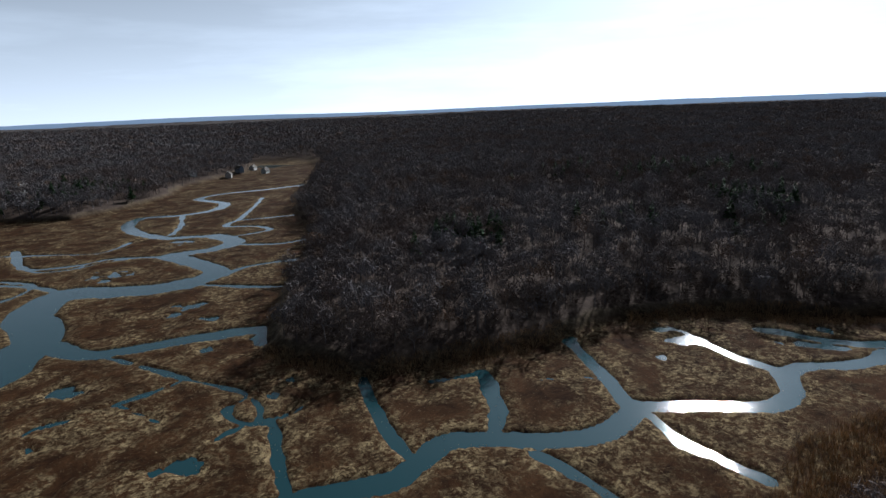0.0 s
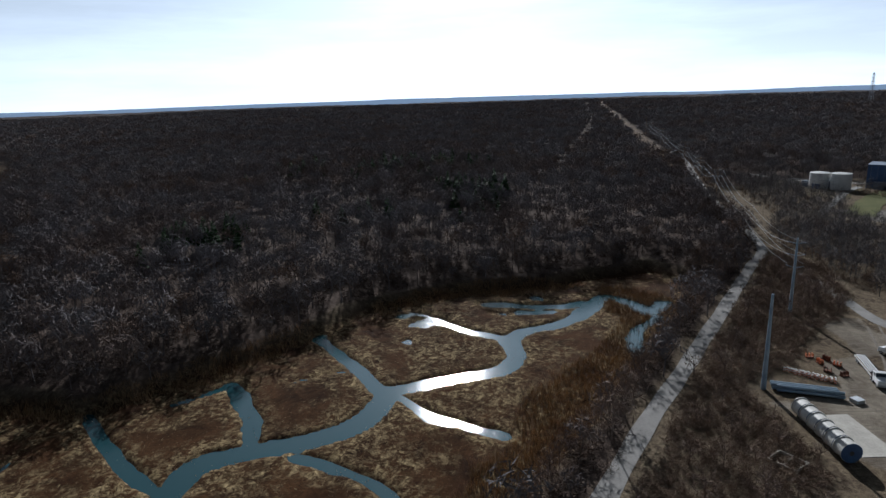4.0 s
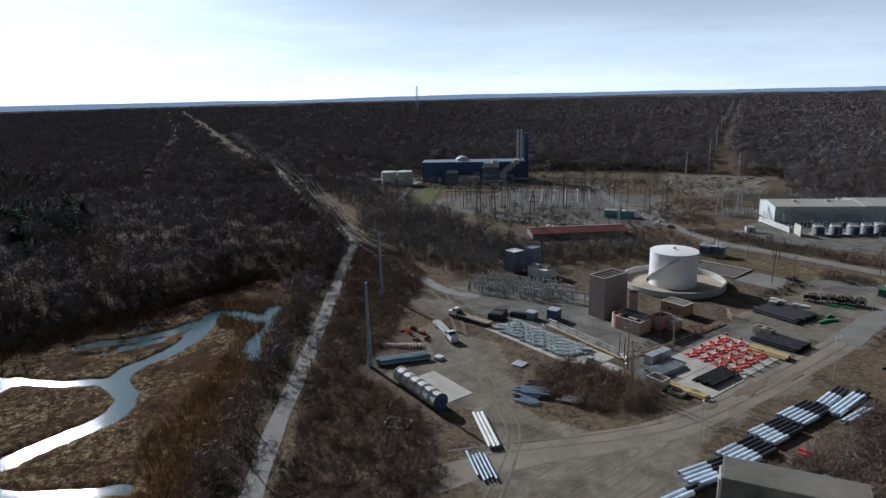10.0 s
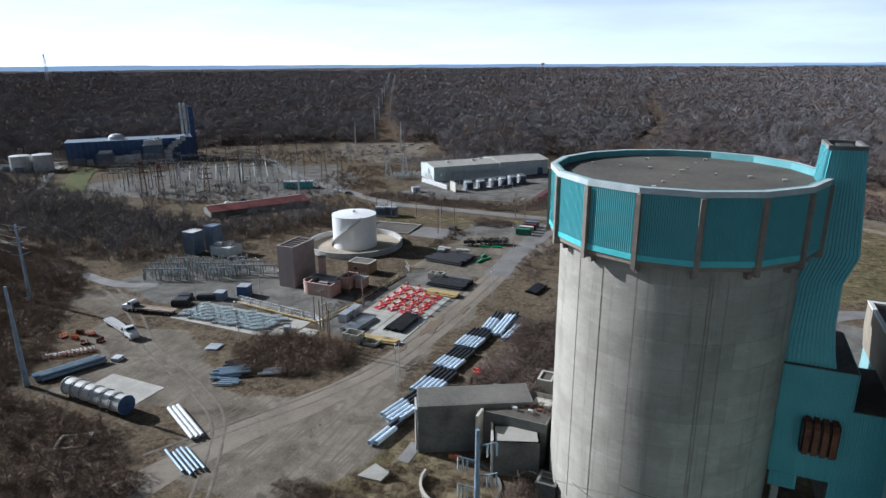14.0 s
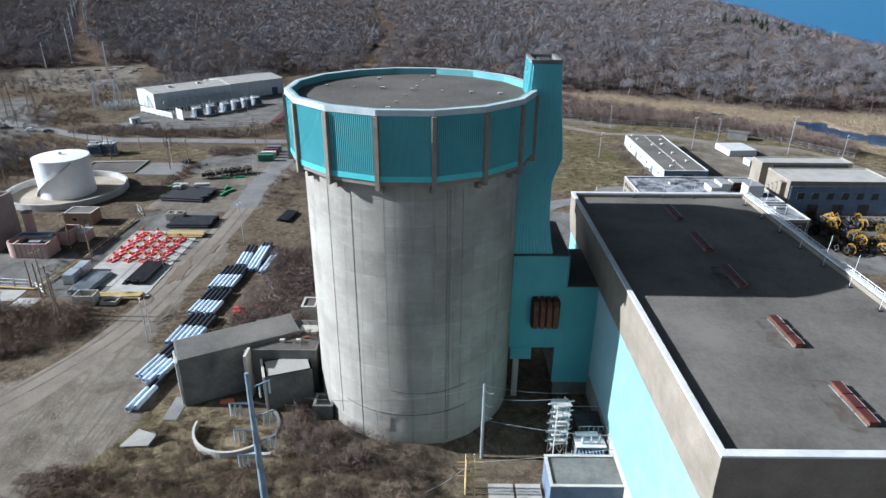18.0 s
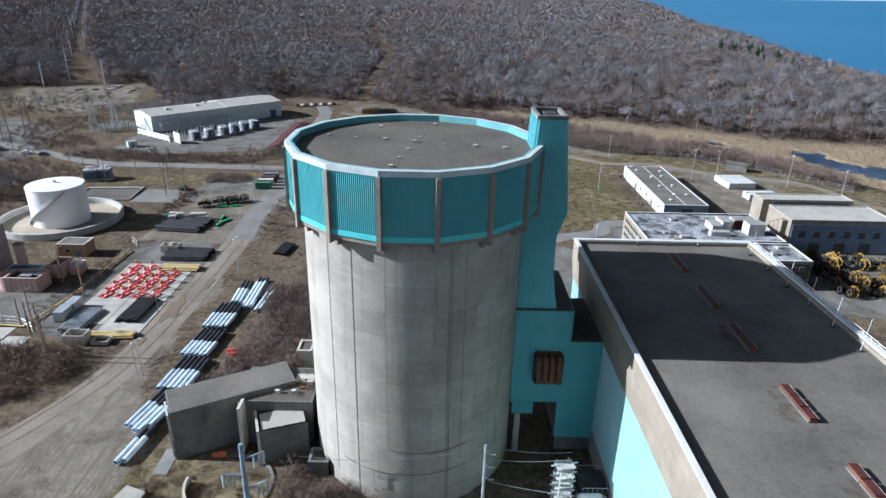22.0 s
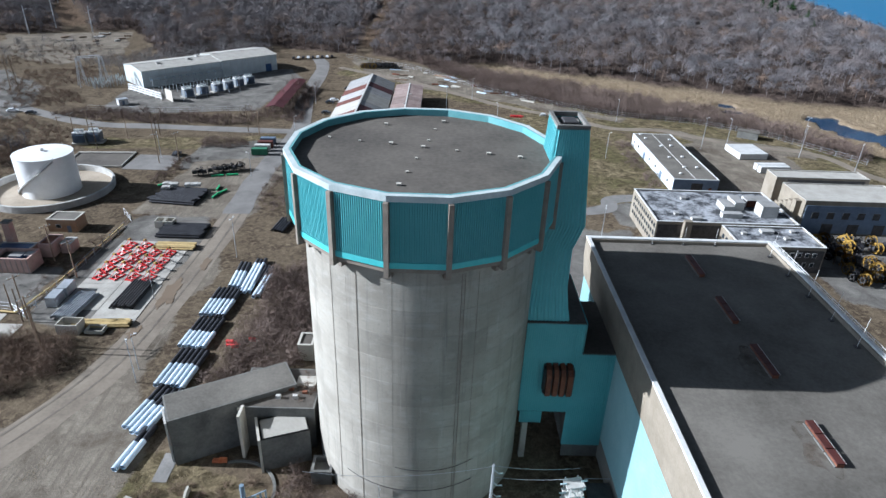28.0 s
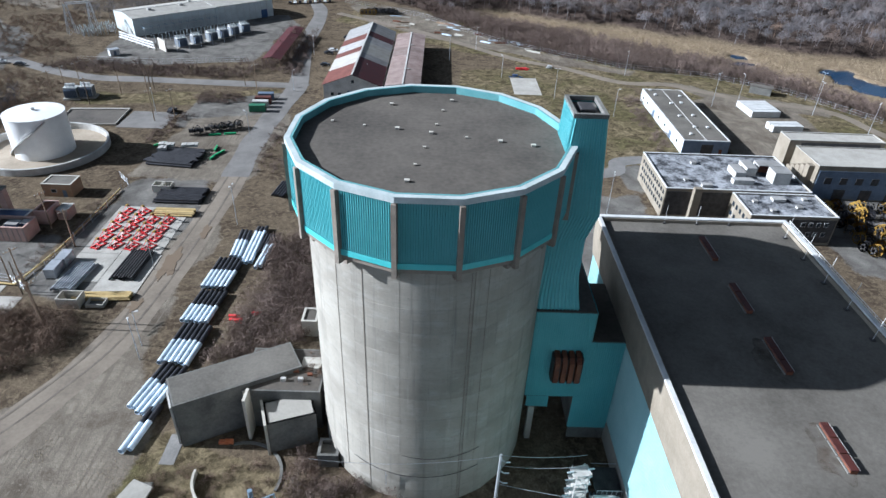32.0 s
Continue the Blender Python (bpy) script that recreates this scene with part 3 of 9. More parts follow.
# creeks: (width, points); the ends of the side creeks taper
CREEKS = [
    (44, [(-745, -705), (-800, -690)]),
    (18, [(-60, -330), (-97, -302), (-116, -311), (-136, -326), (-150, -352), (-176, -368), (-186, -348), (-196, -332), (-210, -325)]),
    (12, [(-210, -325), (-226, -326), (-234, -335), (-243, -362), (-249, -380), (-258, -376), (-268, -369), (-288, -368), (-297, -380), (-303, -398)]),
    (9, [(-303, -398), (-294, -412), (-288, -426), (-292, -446), (-297, -462), (-312, -487), (-330, -503), (-346, -508), (-360, -490), (-378, -480), (-400, -482), (-424, -500), (-440, -545), (-478, -546), (-511, -523), (-560, -500)]),
    (8, [(-132, -320), (-127, -292), (-137, -279), (-148, -269), (-160, -258), (-167, -247), (-158, -236)]),
    (1.7, [(-129, -284), (-127, -262), (-124.5, -242), (-122.6, -219), (-114.6, -217), (-110, -213), (-109, -206), (-111, -200), (-100, -190), (-86, -177)]),
    (1.3, [(-122.5, -218), (-116.5, -208.5), (-111, -205)]),
    (1.3, [(-125, -242), (-113, -245.6), (-104.5, -249), (-94, -253), (-86, -257.5), (-80, -248)]),
    (1.0, [(-105.4, -249), (-103, -237), (-102, -229)]),
    (1.0, [(-108, -207), (-100, -208.5)]),
    (1.0, [(-111, -204.5), (-115, -200), (-121, -198.5)]),
    (1.4, [(-156, -161), (-146, -172.5)]),
    (0.9, [(-164, -129), (-161, -136.5), (-158, -143)]),
    (1.2, [(-194, -92), (-206, -104), (-213.6, -113), (-221, -128)]),
    (4.2, [(-219, -83), (-217, -74.6), (-214.5, -65.5), (-214.5, -56), (-217, -47)]),
    (2.8, [(-233, -489), (-209, -449), (-201, -425), (-209, -411), (-231, -404), (-245, -389)]),
    (2.6, [(-220, -484), (-233, -452), (-244, -429), (-271, -437)]),
    (2.6, [(-182, -422), (-183, -400), (-171, -389), (-159, -386)]),
    (6.6, [(-60, -190), (-83, -177), (-92, -168), (-99, -160), (-107, -157.5), (-117, -155), (-122, -147), (-126, -134), (-131, -124), (-141, -117.5), (-150, -115)]),
    (5.8, [(-150, -115), (-154, -105), (-158, -94), (-161, -84), (-170, -78.5), (-183, -79), (-191, -72), (-197, -59), (-210, -47), (-223, -38), (-214, -30), (-205, -27), (-214, -18)]),
    (3.4, [(-124, -146), (-132, -147), (-140, -150), (-157, -160)]),
    (3.8, [(-147, -116), (-158, -122), (-168, -127.5), (-181, -136), (-193, -144)]),
    (3.2, [(-146, -112), (-137, -105), (-131, -96), (-126, -87)]),
    (3.0, [(-184, -79), (-192, -91), (-204, -105)]),
    (3.2, [(-107, -158), (-118, -171), (-133, -185), (-143, -193)]),
    (2.6, [(-120, -134), (-113, -121), (-105, -112), (-96, -108)]),
    (3.6, [(-166, -42), (-176, -41), (-187, -37), (-200, -25)]),
    (3.6, [(-208, -318), (-211, -292), (-220, -270)]),
    (4, [(-214, -318), (-243, -318), (-270, -294)]),
    (4, [(-284, -364), (-294, -337), (-316, -327)]),
    (4.5, [(-300, -384), (-318, -376), (-330, -374), (-337, -392), (-332, -414), (-352, -422), (-367, -408), (-390, -386)]),
    (3.4, [(-362, -486), (-324, -449), (-297, -430)]),
    (3, [(-350, -420), (-412, -456), (-460, -486)]),
    (4, [(-248, -380), (-234, -408), (-216, -416), (-204, -438), (-233, -490)]),
    (3, [(-176, -370), (-180, -393), (-176, -418)]),
]
CREEK_LINES = [(w, smooth_line(p)) for w, p in CREEKS]
POOLS = [(-178, -291, 12), (-176, -304, 9), (-173, -277, 8), (-206, -378, 13), (-280, -399, 13), (-107, -268, 6), (-84, -206, 8), (-130, -209, 7), (-159, -239, 9), (-215, -66, 15), (-150, -250, 9), (-188, -112, 9), (-200, -104, 8), (-212, -116, 9), (-246, -98, 7)]
W_POND = [(166, 264, 5), (163, 251, 4.5), (161, 240, 4), (208, 240, 8), (208, 227, 9), (213, 214, 12), (228, 204, 14), (246, 196, 14)]


def land(x, y):
    """Height of the ground, and masks: marsh, forest, distance to the nearest creek's bank."""
    x, y = np.asarray(x, float), np.asarray(y, float)
    dm, ds, dw, dc = (poly_dist(x, y, p) for p in (MARSH, SITE, WETLAND, COAST))
    ragged = (fbm(x, y, 26, 3) - 0.5) * 12
    dopen = np.minimum(np.minimum(dm, ds), dw) + 0
    hills = 13 * (1 - np.exp(-np.maximum(dopen, 0) / 70)) + 36 * (1 - np.exp(-np.maximum(dopen - 150, 0) / 1700)) + (fbm(x, y, 420, 11) - 0.5) * 16 * step(dopen, 60, 500)
    near_line = np.minimum(np.minimum(line_dist(x, y, LINE_1) + 2.5, line_dist(x, y, LINE_2) + 3.5 + 3 * np.sin(y / 40)), np.minimum(line_dist(x, y, LINE_3) + 7, line_dist(x, y, CUT) + 5))
    hills = hills - 17 * step(np.hypot(x, y), 2500, 4000)
    z = hills + (fbm(x, y, 18, 5) - 0.5) * 0.5 * step(ds, -30, 10)
    sea = step(dc, 70, -10)
    z = z * (1 - sea) - 9 * sea
    road_d = line_dist(x, y, ROAD)
    marsh = step(dm + ragged * 0.3, 2, -5) * step(road_d, 4.5, 10)
    bank = np.full(x.shape, 99.0)
    close = dm < 30
    if close.any():
        cx, cy = x[close], y[close]
        wob = (fbm(cx, cy, 7, 21) - 0.5) * 4.6
        b = np.full(cx.shape, 99.0)
        for w, pts in CREEK_LINES:
            b = np.minimum(b, line_dist(cx, cy, pts) - w / 2)
        for px, py, r in POOLS:
            b = np.minimum(b, np.maximum(np.hypot(cx - px, cy - py) - r, (fbm(cx, cy, 8, 31) - 0.455) * 26 + step(np.hypot(cx - px, cy - py), 0.45 * r, r) * 4))
        bank[close] = b + wob * np.clip(np.abs(b) / 3 + 0.45, 0, 1)
    low = MARSH_Z + (fbm(x, y, 7, 41) - 0.5) * 0.35 - 1.5 * step(bank, 0.9, -1.2)
    z = z * (1 - marsh) + low * marsh
    wet = step(dw + ragged * 0.4, 4, -8)
    wl_ = -2.2 + (fbm(x, y, 10, 43) - 0.5) * 0.4
    pond = np.full(x.shape, 99.0)
    for px, py, r in W_POND:
        pond = np.minimum(pond, np.hypot(x - px, y - py) - r)
    wl_ = wl_ - 2.6 * step(pond + (fbm(x, y, 7, 45) - 0.5) * 9, 1.5, -1.5)
    z = z * (1 - wet) + wl_ * wet
    forest = step(dopen + ragged, -1, 3) * step(dc, 12, 25) * step(near_line + ragged * 0.4, 8, 12)
    dip = step(np.hypot((x - 17) / 17, (y + 24) / 9.5), 1.1, 0.8)
    z = z - 2.0 * dip
    return z, marsh, forest, bank, wet, ds, near_line, sea, pond


def grid_axis(lo, hi, s, far, growth=1.13):
    core = list(np.arange(lo, hi + s * 0.5, s))
    out, d, v = [], s, core[-1]
    while v < far:
        d *= growth
        v += d
        out.append(v)
    back, d, v = [], s, core[0]
    while v > -far:
        d *= growth
        v -= d
        back.append(v)
    return np.array(back[::-1] + core + out)


def height_at(x, y):
    return float(land(np.array([x]), np.array([y]))[0][0])


# zones of the yard: bare packed dirt, grey gravel, mown or dry grass
DIRT = [
    [(-184, 34), (-160, 30), (-150, 14), (-128, 16), (-104, 4), (-96, -6), (-84, -6), (-72, 2), (-70, 20), (-66, 34), (-66, 80), (-66, 150), (-56, 150), (-56, 100), (-58, 40), (-55, 10), (-60, -12), (-72, -32), (-84, -34), (-90, -16), (-98, -16), (-130, -22), (-136, -4), (-150, 2), (-160, 14), (-184, 20)],
    [(-230, 300), (-290, 330), (-320, 395), (-240, 425), (-210, 340)],
    [(-96, 92), (-60, 92), (-58, 150), (-66, 150), (-90, 140)],
    [(108, 122), (108, 182), (128, 190), (150, 178), (160, 130)],
    [(-60, 345), (-20, 345), (12, 300), (40, 262), (70, 238), (96, 222), (92, 214), (62, 226), (36, 246), (10, 262), (-8, 270), (-40, 300)],
    [(108, 205), (140, 190), (170, 180), (165, 166), (120, 184)],
    [(-76, -34), (-72, 4), (-62, 10), (-54, 4), (-49, -6), (-51, -16), (-58, -32)],
]
GRAVEL = [
    [(-180, 36), (-176, 62), (-150, 74), (-118, 62), (-98, 56), (-96, 40), (-128, 40), (-150, 30)],
    [(-360, 130), (-345, 240), (-250, 285), (-205, 240), (-190, 190), (-260, 150)],
    [(-160, 200), (-165, 262), (-90, 310), (-80, 285), (-88, 216)],
    [(-70, 30), (-92, 34), (-92, 92), (-70, 96), (-62, 60)],
    [(-96, 160), (-94, 132), (-60, 140), (-58, 175)],
    [(110, 50), (110, 96), (170, 100), (170, 40)],
    [(62, 95), (62, 112), (116, 112), (116, 95)],
    [(28, 40), (28, 92), (64, 92), (64, 40)],
]
LAWN = [
    [(-150, 165), (-92, 172), (-66, 178), (-66, 162), (-98, 155), (-140, 152)],
    [(10, 60), (10, 215), (64, 222), (90, 195), (88, 110), (30, 112)],
    [(-60, 300), (-50, 350), (4, 325), (90, 270), (150, 235), (240, 170), (170, 120), (110, 125), (104, 190), (60, 215), (0, 255)],
    [(-450, 185), (-430, 200), (-400, 170), (-420, 150)],
    [(-62, -40), (-55, -8), (-44, -6), (-24, -12), (-12, -20), (-20, -50)],
]


def build_ground():
    xs, ys = grid_axis(-540, 226, 2.2, 4700), grid_axis(-590, 400, 2.2, 4700)
    xs = np.concatenate([xs[xs < -260], np.arange(-260, -70, 1.4), xs[xs >= -69]])
    ys = np.concatenate([ys[ys < -330], np.arange(-330, -30, 1.4), ys[ys >= -29]])
    X, Y = np.meshgrid(xs, ys)
    X, Y = X.ravel(), Y.ravel()
    z, marsh, forest, bank, wet, ds, near_line, sea, pond = land(X, Y)
    near = (np.abs(X + 100) < 420) & (np.abs(Y - 100) < 420)
    zone = np.zeros((len(X), 4), np.float32)
    wobble = (fbm(X, Y, 14, 71) - 0.5) * 9
    for c, polys in ((0, DIRT), (1, GRAVEL), (2, LAWN)):
        d = np.full(X.shape, 99.0)
        for p in polys:
            d[near] = np.minimum(d[near], poly_dist(X[near], Y[near], p))
        zone[:, c] = step(d + wobble, 2.5, -2.5)
    zone[:, 3] = forest
    kind = np.zeros((len(X), 4), np.float32)
    kind[:, 0], kind[:, 1] = marsh, step(bank, 7, 0.5)
    kind[:, 2], kind[:, 3] = wet, step(near_line, 12, 7) * step(ds, 0, 30)
    n, m = len(xs), len(ys)
    i = (np.arange(m - 1)[:, None] * n + np.arange(n - 1)[None]).ravel()
    faces = np.stack([i, i + 1, i + n + 1, i + n], 1)
    me = mesh_arrays("ground", np.stack([X, Y, z], 1), faces, ground_material(), smooth=True)
    for name, data in (("zone", zone), ("kind", kind)):
        at = me.attributes.new(name, "FLOAT_COLOR", "POINT")
        at.data.foreach_set("color", data.ravel())
    return tagged(new("ground", me), "marsh, packed dirt, dry grass and leaf-strewn forest floor", "ground", kind="structure")


def ground_material():
    m = bpy.data.materials.new("ground")
    m.use_nodes = True
    n, l = m.node_tree.nodes, m.node_tree.links
    bsdf = n["Principled BSDF"]
    bsdf.inputs["Roughness"].default_value, bsdf.inputs["Specular IOR Level"].default_value = 0.95, 0.02
    geo = n.new("ShaderNodeNewGeometry")

    def noise_tex(s, d=6, r=0.65):
        t = n.new("ShaderNodeTexNoise")
        t.inputs["Scale"].default_value, t.inputs["Detail"].default_value, t.inputs["Roughness"].default_value = s, d, r
        t.inputs["Distortion"].default_value = 0.7
        l.new(geo.outputs["Position"], t.inputs["Vector"])
        return t.outputs["Fac"]

    def ramp(v, a, b):
        r = n.new("ShaderNodeMapRange")
        r.inputs["From Min"].default_value, r.inputs["From Max"].default_value = a, b
        l.new(v, r.inputs["Value"])
        return r.outputs[0]

    def mix(f, a, b):
        x = n.new("ShaderNodeMix")
        x.data_type = "RGBA"
        for s, v in (("A", a), ("B", b)):
            if isinstance(v, tuple):
                x.inputs[s].default_value = (*v, 1)
            else:
                l.new(v, x.inputs[s])
        l.new(f, x.inputs["Factor"])
        return x.outputs["Result"]

    def split(name):
        a = n.new("ShaderNodeAttribute")
        a.attribute_name = name
        s = n.new("ShaderNodeSeparateColor")
        l.new(a.outputs["Color"], s.inputs[0])
        return s.outputs[0], s.outputs[1], s.outputs[2], a.outputs["Alpha"]

    big, mid, fine, tiny = noise_tex(0.03), noise_tex(0.14), noise_tex(0.7), noise_tex(3.0)
    dirt, gravel, lawn, woods = split("zone")
    marsh, edge, wet, cleared = split("kind")

    def rough_edge(mask):
        a = n.new("ShaderNodeMath")
        a.operation = "MULTIPLY_ADD"
        a.inputs[1].default_value = 0.9
        l.new(fine, a.inputs[0])
        b = n.new("ShaderNodeMath")
        b.operation = "ADD"
        b.inputs[1].default_value = -0.45
        l.new(mask, b.inputs[0])
        l.new(b.outputs[0], a.inputs[2])
        return ramp(a.outputs[0], 0.38, 0.62)

    scrub = mix(ramp(mid, 0.4, 0.62), (0.06, 0.045, 0.032), (0.125, 0.098, 0.067))
    scrub = mix(ramp(fine, 0.45, 0.7), scrub, (0.18, 0.145, 0.098))
    col = mix(rough_edge(lawn), scrub, mix(ramp(noise_tex(0.35, 9, 0.72), 0.4, 0.62), (0.062, 0.050, 0.029), mix(ramp(noise_tex(0.045, 5, 0.6), 0.42, 0.58), (0.235, 0.190, 0.118), (0.135, 0.122, 0.060))))
    col = mix(rough_edge(gravel), col, mix(ramp(mid, 0.35, 0.68), (0.095, 0.089, 0.08), (0.20, 0.189, 0.171)))
    packed = mix(ramp(mid, 0.35, 0.65), (0.115, 0.097, 0.076), (0.225, 0.197, 0.158))
    packed = mix(ramp(noise_tex(0.055, 5, 0.6), 0.50, 0.66), packed, (0.085, 0.070, 0.054))
    packed = mix(ramp(noise_tex(1.5, 7, 0.75), 0.56, 0.74), packed, (0.29, 0.262, 0.220))
    turned, scuff = n.new("ShaderNodeMapping"), n.new("ShaderNodeTexNoise")
    turned.inputs["Rotation"].default_value, turned.inputs["Scale"].default_value = (0, 0, radians(28)), (1.3, 0.07, 1)
    l.new(geo.outputs["Position"], turned.inputs["Vector"])
    scuff.inputs["Scale"].default_value, scuff.inputs["Detail"].default_value, scuff.inputs["Distortion"].default_value = 1.0, 4, 0.4
    l.new(turned.outputs[0], scuff.inputs["Vector"])
    packed = mix(ramp(scuff.outputs["Fac"], 0.50, 0.62), packed, (0.150, 0.129, 0.103))
    col = mix(rough_edge(dirt), col, packed)
    litter = mix(ramp(fine, 0.35, 0.7), (0.050, 0.038, 0.032), (0.125, 0.095, 0.078))
    col = mix(woods, col, litter)
    col = mix(rough_edge(cleared), col, mix(ramp(fine, 0.4, 0.65), (0.055, 0.038, 0.027), (0.20, 0.145, 0.098)))
    straw = mix(ramp(fine, 0.4, 0.66), (0.045, 0.029, 0.014), (0.34, 0.26, 0.14))
    rust = mix(ramp(mid, 0.36, 0.64), (0.018, 0.0085, 0.0045), (0.056, 0.027, 0.012))
    strawy = n.new("ShaderNodeMath")
    strawy.operation = "MULTIPLY_ADD"
    strawy.inputs[1].default_value = 0.75
    l.new(edge, strawy.inputs[0])
    l.new(ramp(noise_tex(0.06), 0.45, 0.60), strawy.inputs[2])
    strawy2 = n.new("ShaderNodeMath")
    strawy2.operation = "MULTIPLY"
    l.new(strawy.outputs[0], strawy2.inputs[0])
    l.new(ramp(noise_tex(0.5, 10, 0.75), 0.44, 0.56), strawy2.inputs[1])
    sward = mix(strawy2.outputs[0], rust, straw)
    sward = mix(ramp(noise_tex(1.9, 6, 0.8), 0.46, 0.38), sward, (0.022, 0.013, 0.008))
    sward = mix(ramp(noise_tex(0.9, 8, 0.8), 0.60, 0.68), sward, (0.30, 0.235, 0.135))
    col = mix(marsh, col, sward)
    col = mix(wet, col, mix(ramp(fine, 0.35, 0.7), (0.15, 0.112, 0.073), (0.31, 0.245, 0.165)))
    dark = mix(ramp(noise_tex(2.6, 8, 0.75), 0.36, 0.64), (0.6, 0.6, 0.6), (1.25, 1.25, 1.25))
    tone = n.new("ShaderNodeMix")
    tone.data_type, tone.blend_type = "RGBA", "MULTIPLY"
    mild = n.new("ShaderNodeMapRange")
    mild.inputs["To Min"].default_value, mild.inputs["To Max"].default_value = 0.85, 0.4
    bare = n.new("ShaderNodeMath")
    bare.operation = "MAXIMUM"
    l.new(dirt, bare.inputs[0])
    l.new(gravel, bare.inputs[1])
    l.new(bare.outputs[0], mild.inputs["Value"])
    l.new(mild.outputs[0], tone.inputs["Factor"])
    l.new(col, tone.inputs["A"])
    l.new(dark, tone.inputs["B"])
    l.new(tone.outputs["Result"], bsdf.inputs["Base Color"])
    bp = n.new("ShaderNodeBump")
    bp.inputs["Strength"].default_value, bp.inputs["Distance"].default_value = 0.45, 0.3
    ad = n.new("ShaderNodeMath")
    l.new(fine, ad.inputs[0])
    l.new(tiny, ad.inputs[1])
    l.new(ad.outputs[0], bp.inputs["Height"])
    l.new(bp.outputs[0], bsdf.inputs["Normal"])
    return m


ground = build_ground()
M["creek"] = water_material("creek_water", (0.012, 0.044, 0.052), 2.4, 0.22)
M["pond"] = water_material("pond_water", (0.008, 0.034, 0.075), 1.2, 0.1)
M["sea"] = water_material("sea_water", (0.012, 0.118, 0.235), 0.12, 1.0)
M["sea"].node_tree.nodes["Principled BSDF"].inputs["Roughness"].default_value = 0.4
M["sea"].node_tree.nodes["Principled BSDF"].inputs["Specular IOR Level"].default_value = 0.25
bm = bmesh.new()
quad(bm, (-760, -900, WATER_Z), (10, -900, WATER_Z), (10, 20, WATER_Z), (-760, 20, WATER_Z))
tagged(obj("water", bm, "creek"), "blue-green tidal creek water with light ripples", "water", kind="structure")
bm = bmesh.new()
quad(bm, (100, 150, -3.0), (300, 150, -3.0), (300, 300, -3.0), (100, 300, -3.0))
tagged(obj("pond_water", bm, "pond"), "still dark blue pond in the reed bed", "water", kind="structure")
bm = bmesh.new()
rows = [[bm.verts.new((x, y, -4.5 + 62 * max(0.0, math.hypot(x, y + 100) / 4850 - 0.5) * 1.9)) for x in np.linspace(350, 3400, 24)] for y in np.linspace(-3400, 4200, 40)]
for p, q in zip(rows, rows[1:]):
    for a in range(len(p) - 1):
        bm.faces.new((p[a], p[a + 1], q[a + 1], q[a]))
tagged(obj("sea", bm, "sea"), "open blue sea along a wooded coast", "water", kind="structure")


def far_ridge():
    """The last hills under the sky, their blue distance haze painted as colour and glow."""
    m = bpy.data.materials.new("far_hills_haze")
    m.use_nodes = True
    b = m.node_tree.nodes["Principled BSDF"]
    # blue base and emission imitate haze; the hills are no light source
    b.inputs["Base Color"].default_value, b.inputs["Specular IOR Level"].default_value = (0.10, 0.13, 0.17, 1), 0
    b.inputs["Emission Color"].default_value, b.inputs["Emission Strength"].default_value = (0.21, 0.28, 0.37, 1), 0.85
    a = np.radians(np.linspace(-178, 20.5, 400))
    deg = np.degrees(a)
    top = 49 + 13 * vnoise(deg, 0 * deg, 17, 7) + 6 * vnoise(deg, 0 * deg, 4.3, 8) + 1.6 * vnoise(deg, 0 * deg, 0.9, 9)
    top = top - 46 * step(deg, 17.8, 20.5)
    x, y = 4560 * np.sin(a), 4560 * np.cos(a)
    n = len(a)
    v = np.concatenate([np.stack([x, y, 0 * x - 30], 1), np.stack([x, y, top], 1), np.stack([x * 1.04, y * 1.04, top - 6], 1)])
    i = np.arange(n - 1)
    f = np.concatenate([np.stack([i + k * n, i + 1 + k * n, i + 1 + (k + 1) * n, i + (k + 1) * n], 1) for k in (0, 1)])
    tagged(new("backdrop", mesh_arrays("backdrop", v, f, m)), "horizon hills with blue haze painted in and a faint glow", "hills", kind="structure")


far_ridge()


def ribbon(name, pts, width, mat, label, lift=0.08, taper=False, category="road"):
    """A strip along a smooth line, laid on the ground."""
    line = np.array(smooth_line(pts, 8))
    d = np.gradient(line, axis=0)
    d /= np.linalg.norm(d, axis=1)[:, None] + 1e-9
    nrm = np.stack([-d[:, 1], d[:, 0]], 1)
    k = np.arange(len(line))
    w = width / 2 * (1 + 0.06 * np.sin(k * 0.9))[:, None]
    rows = [line + nrm * w * s for s in (-1, -0.5, 0, 0.5, 1)]
    zs = [np.maximum(land(r[:, 0], r[:, 1])[0], 0.0) + lift for r in rows]
    top = np.maximum.reduce(zs)
    v = np.concatenate([np.column_stack([r, top - 0.02 * abs(s)]) for r, s in zip(rows, (-2, -1, 0, 1, 2))])
    n = len(line)
    i = np.arange(n - 1)
    f = np.concatenate([np.stack([i + a * n, i + 1 + a * n, i + 1 + (a + 1) * n, i + (a + 1) * n], 1) for a in range(4)])
    return tagged(new(name, mesh_arrays(name, v, f[:, ::-1], mat)), label, category, kind="structure")


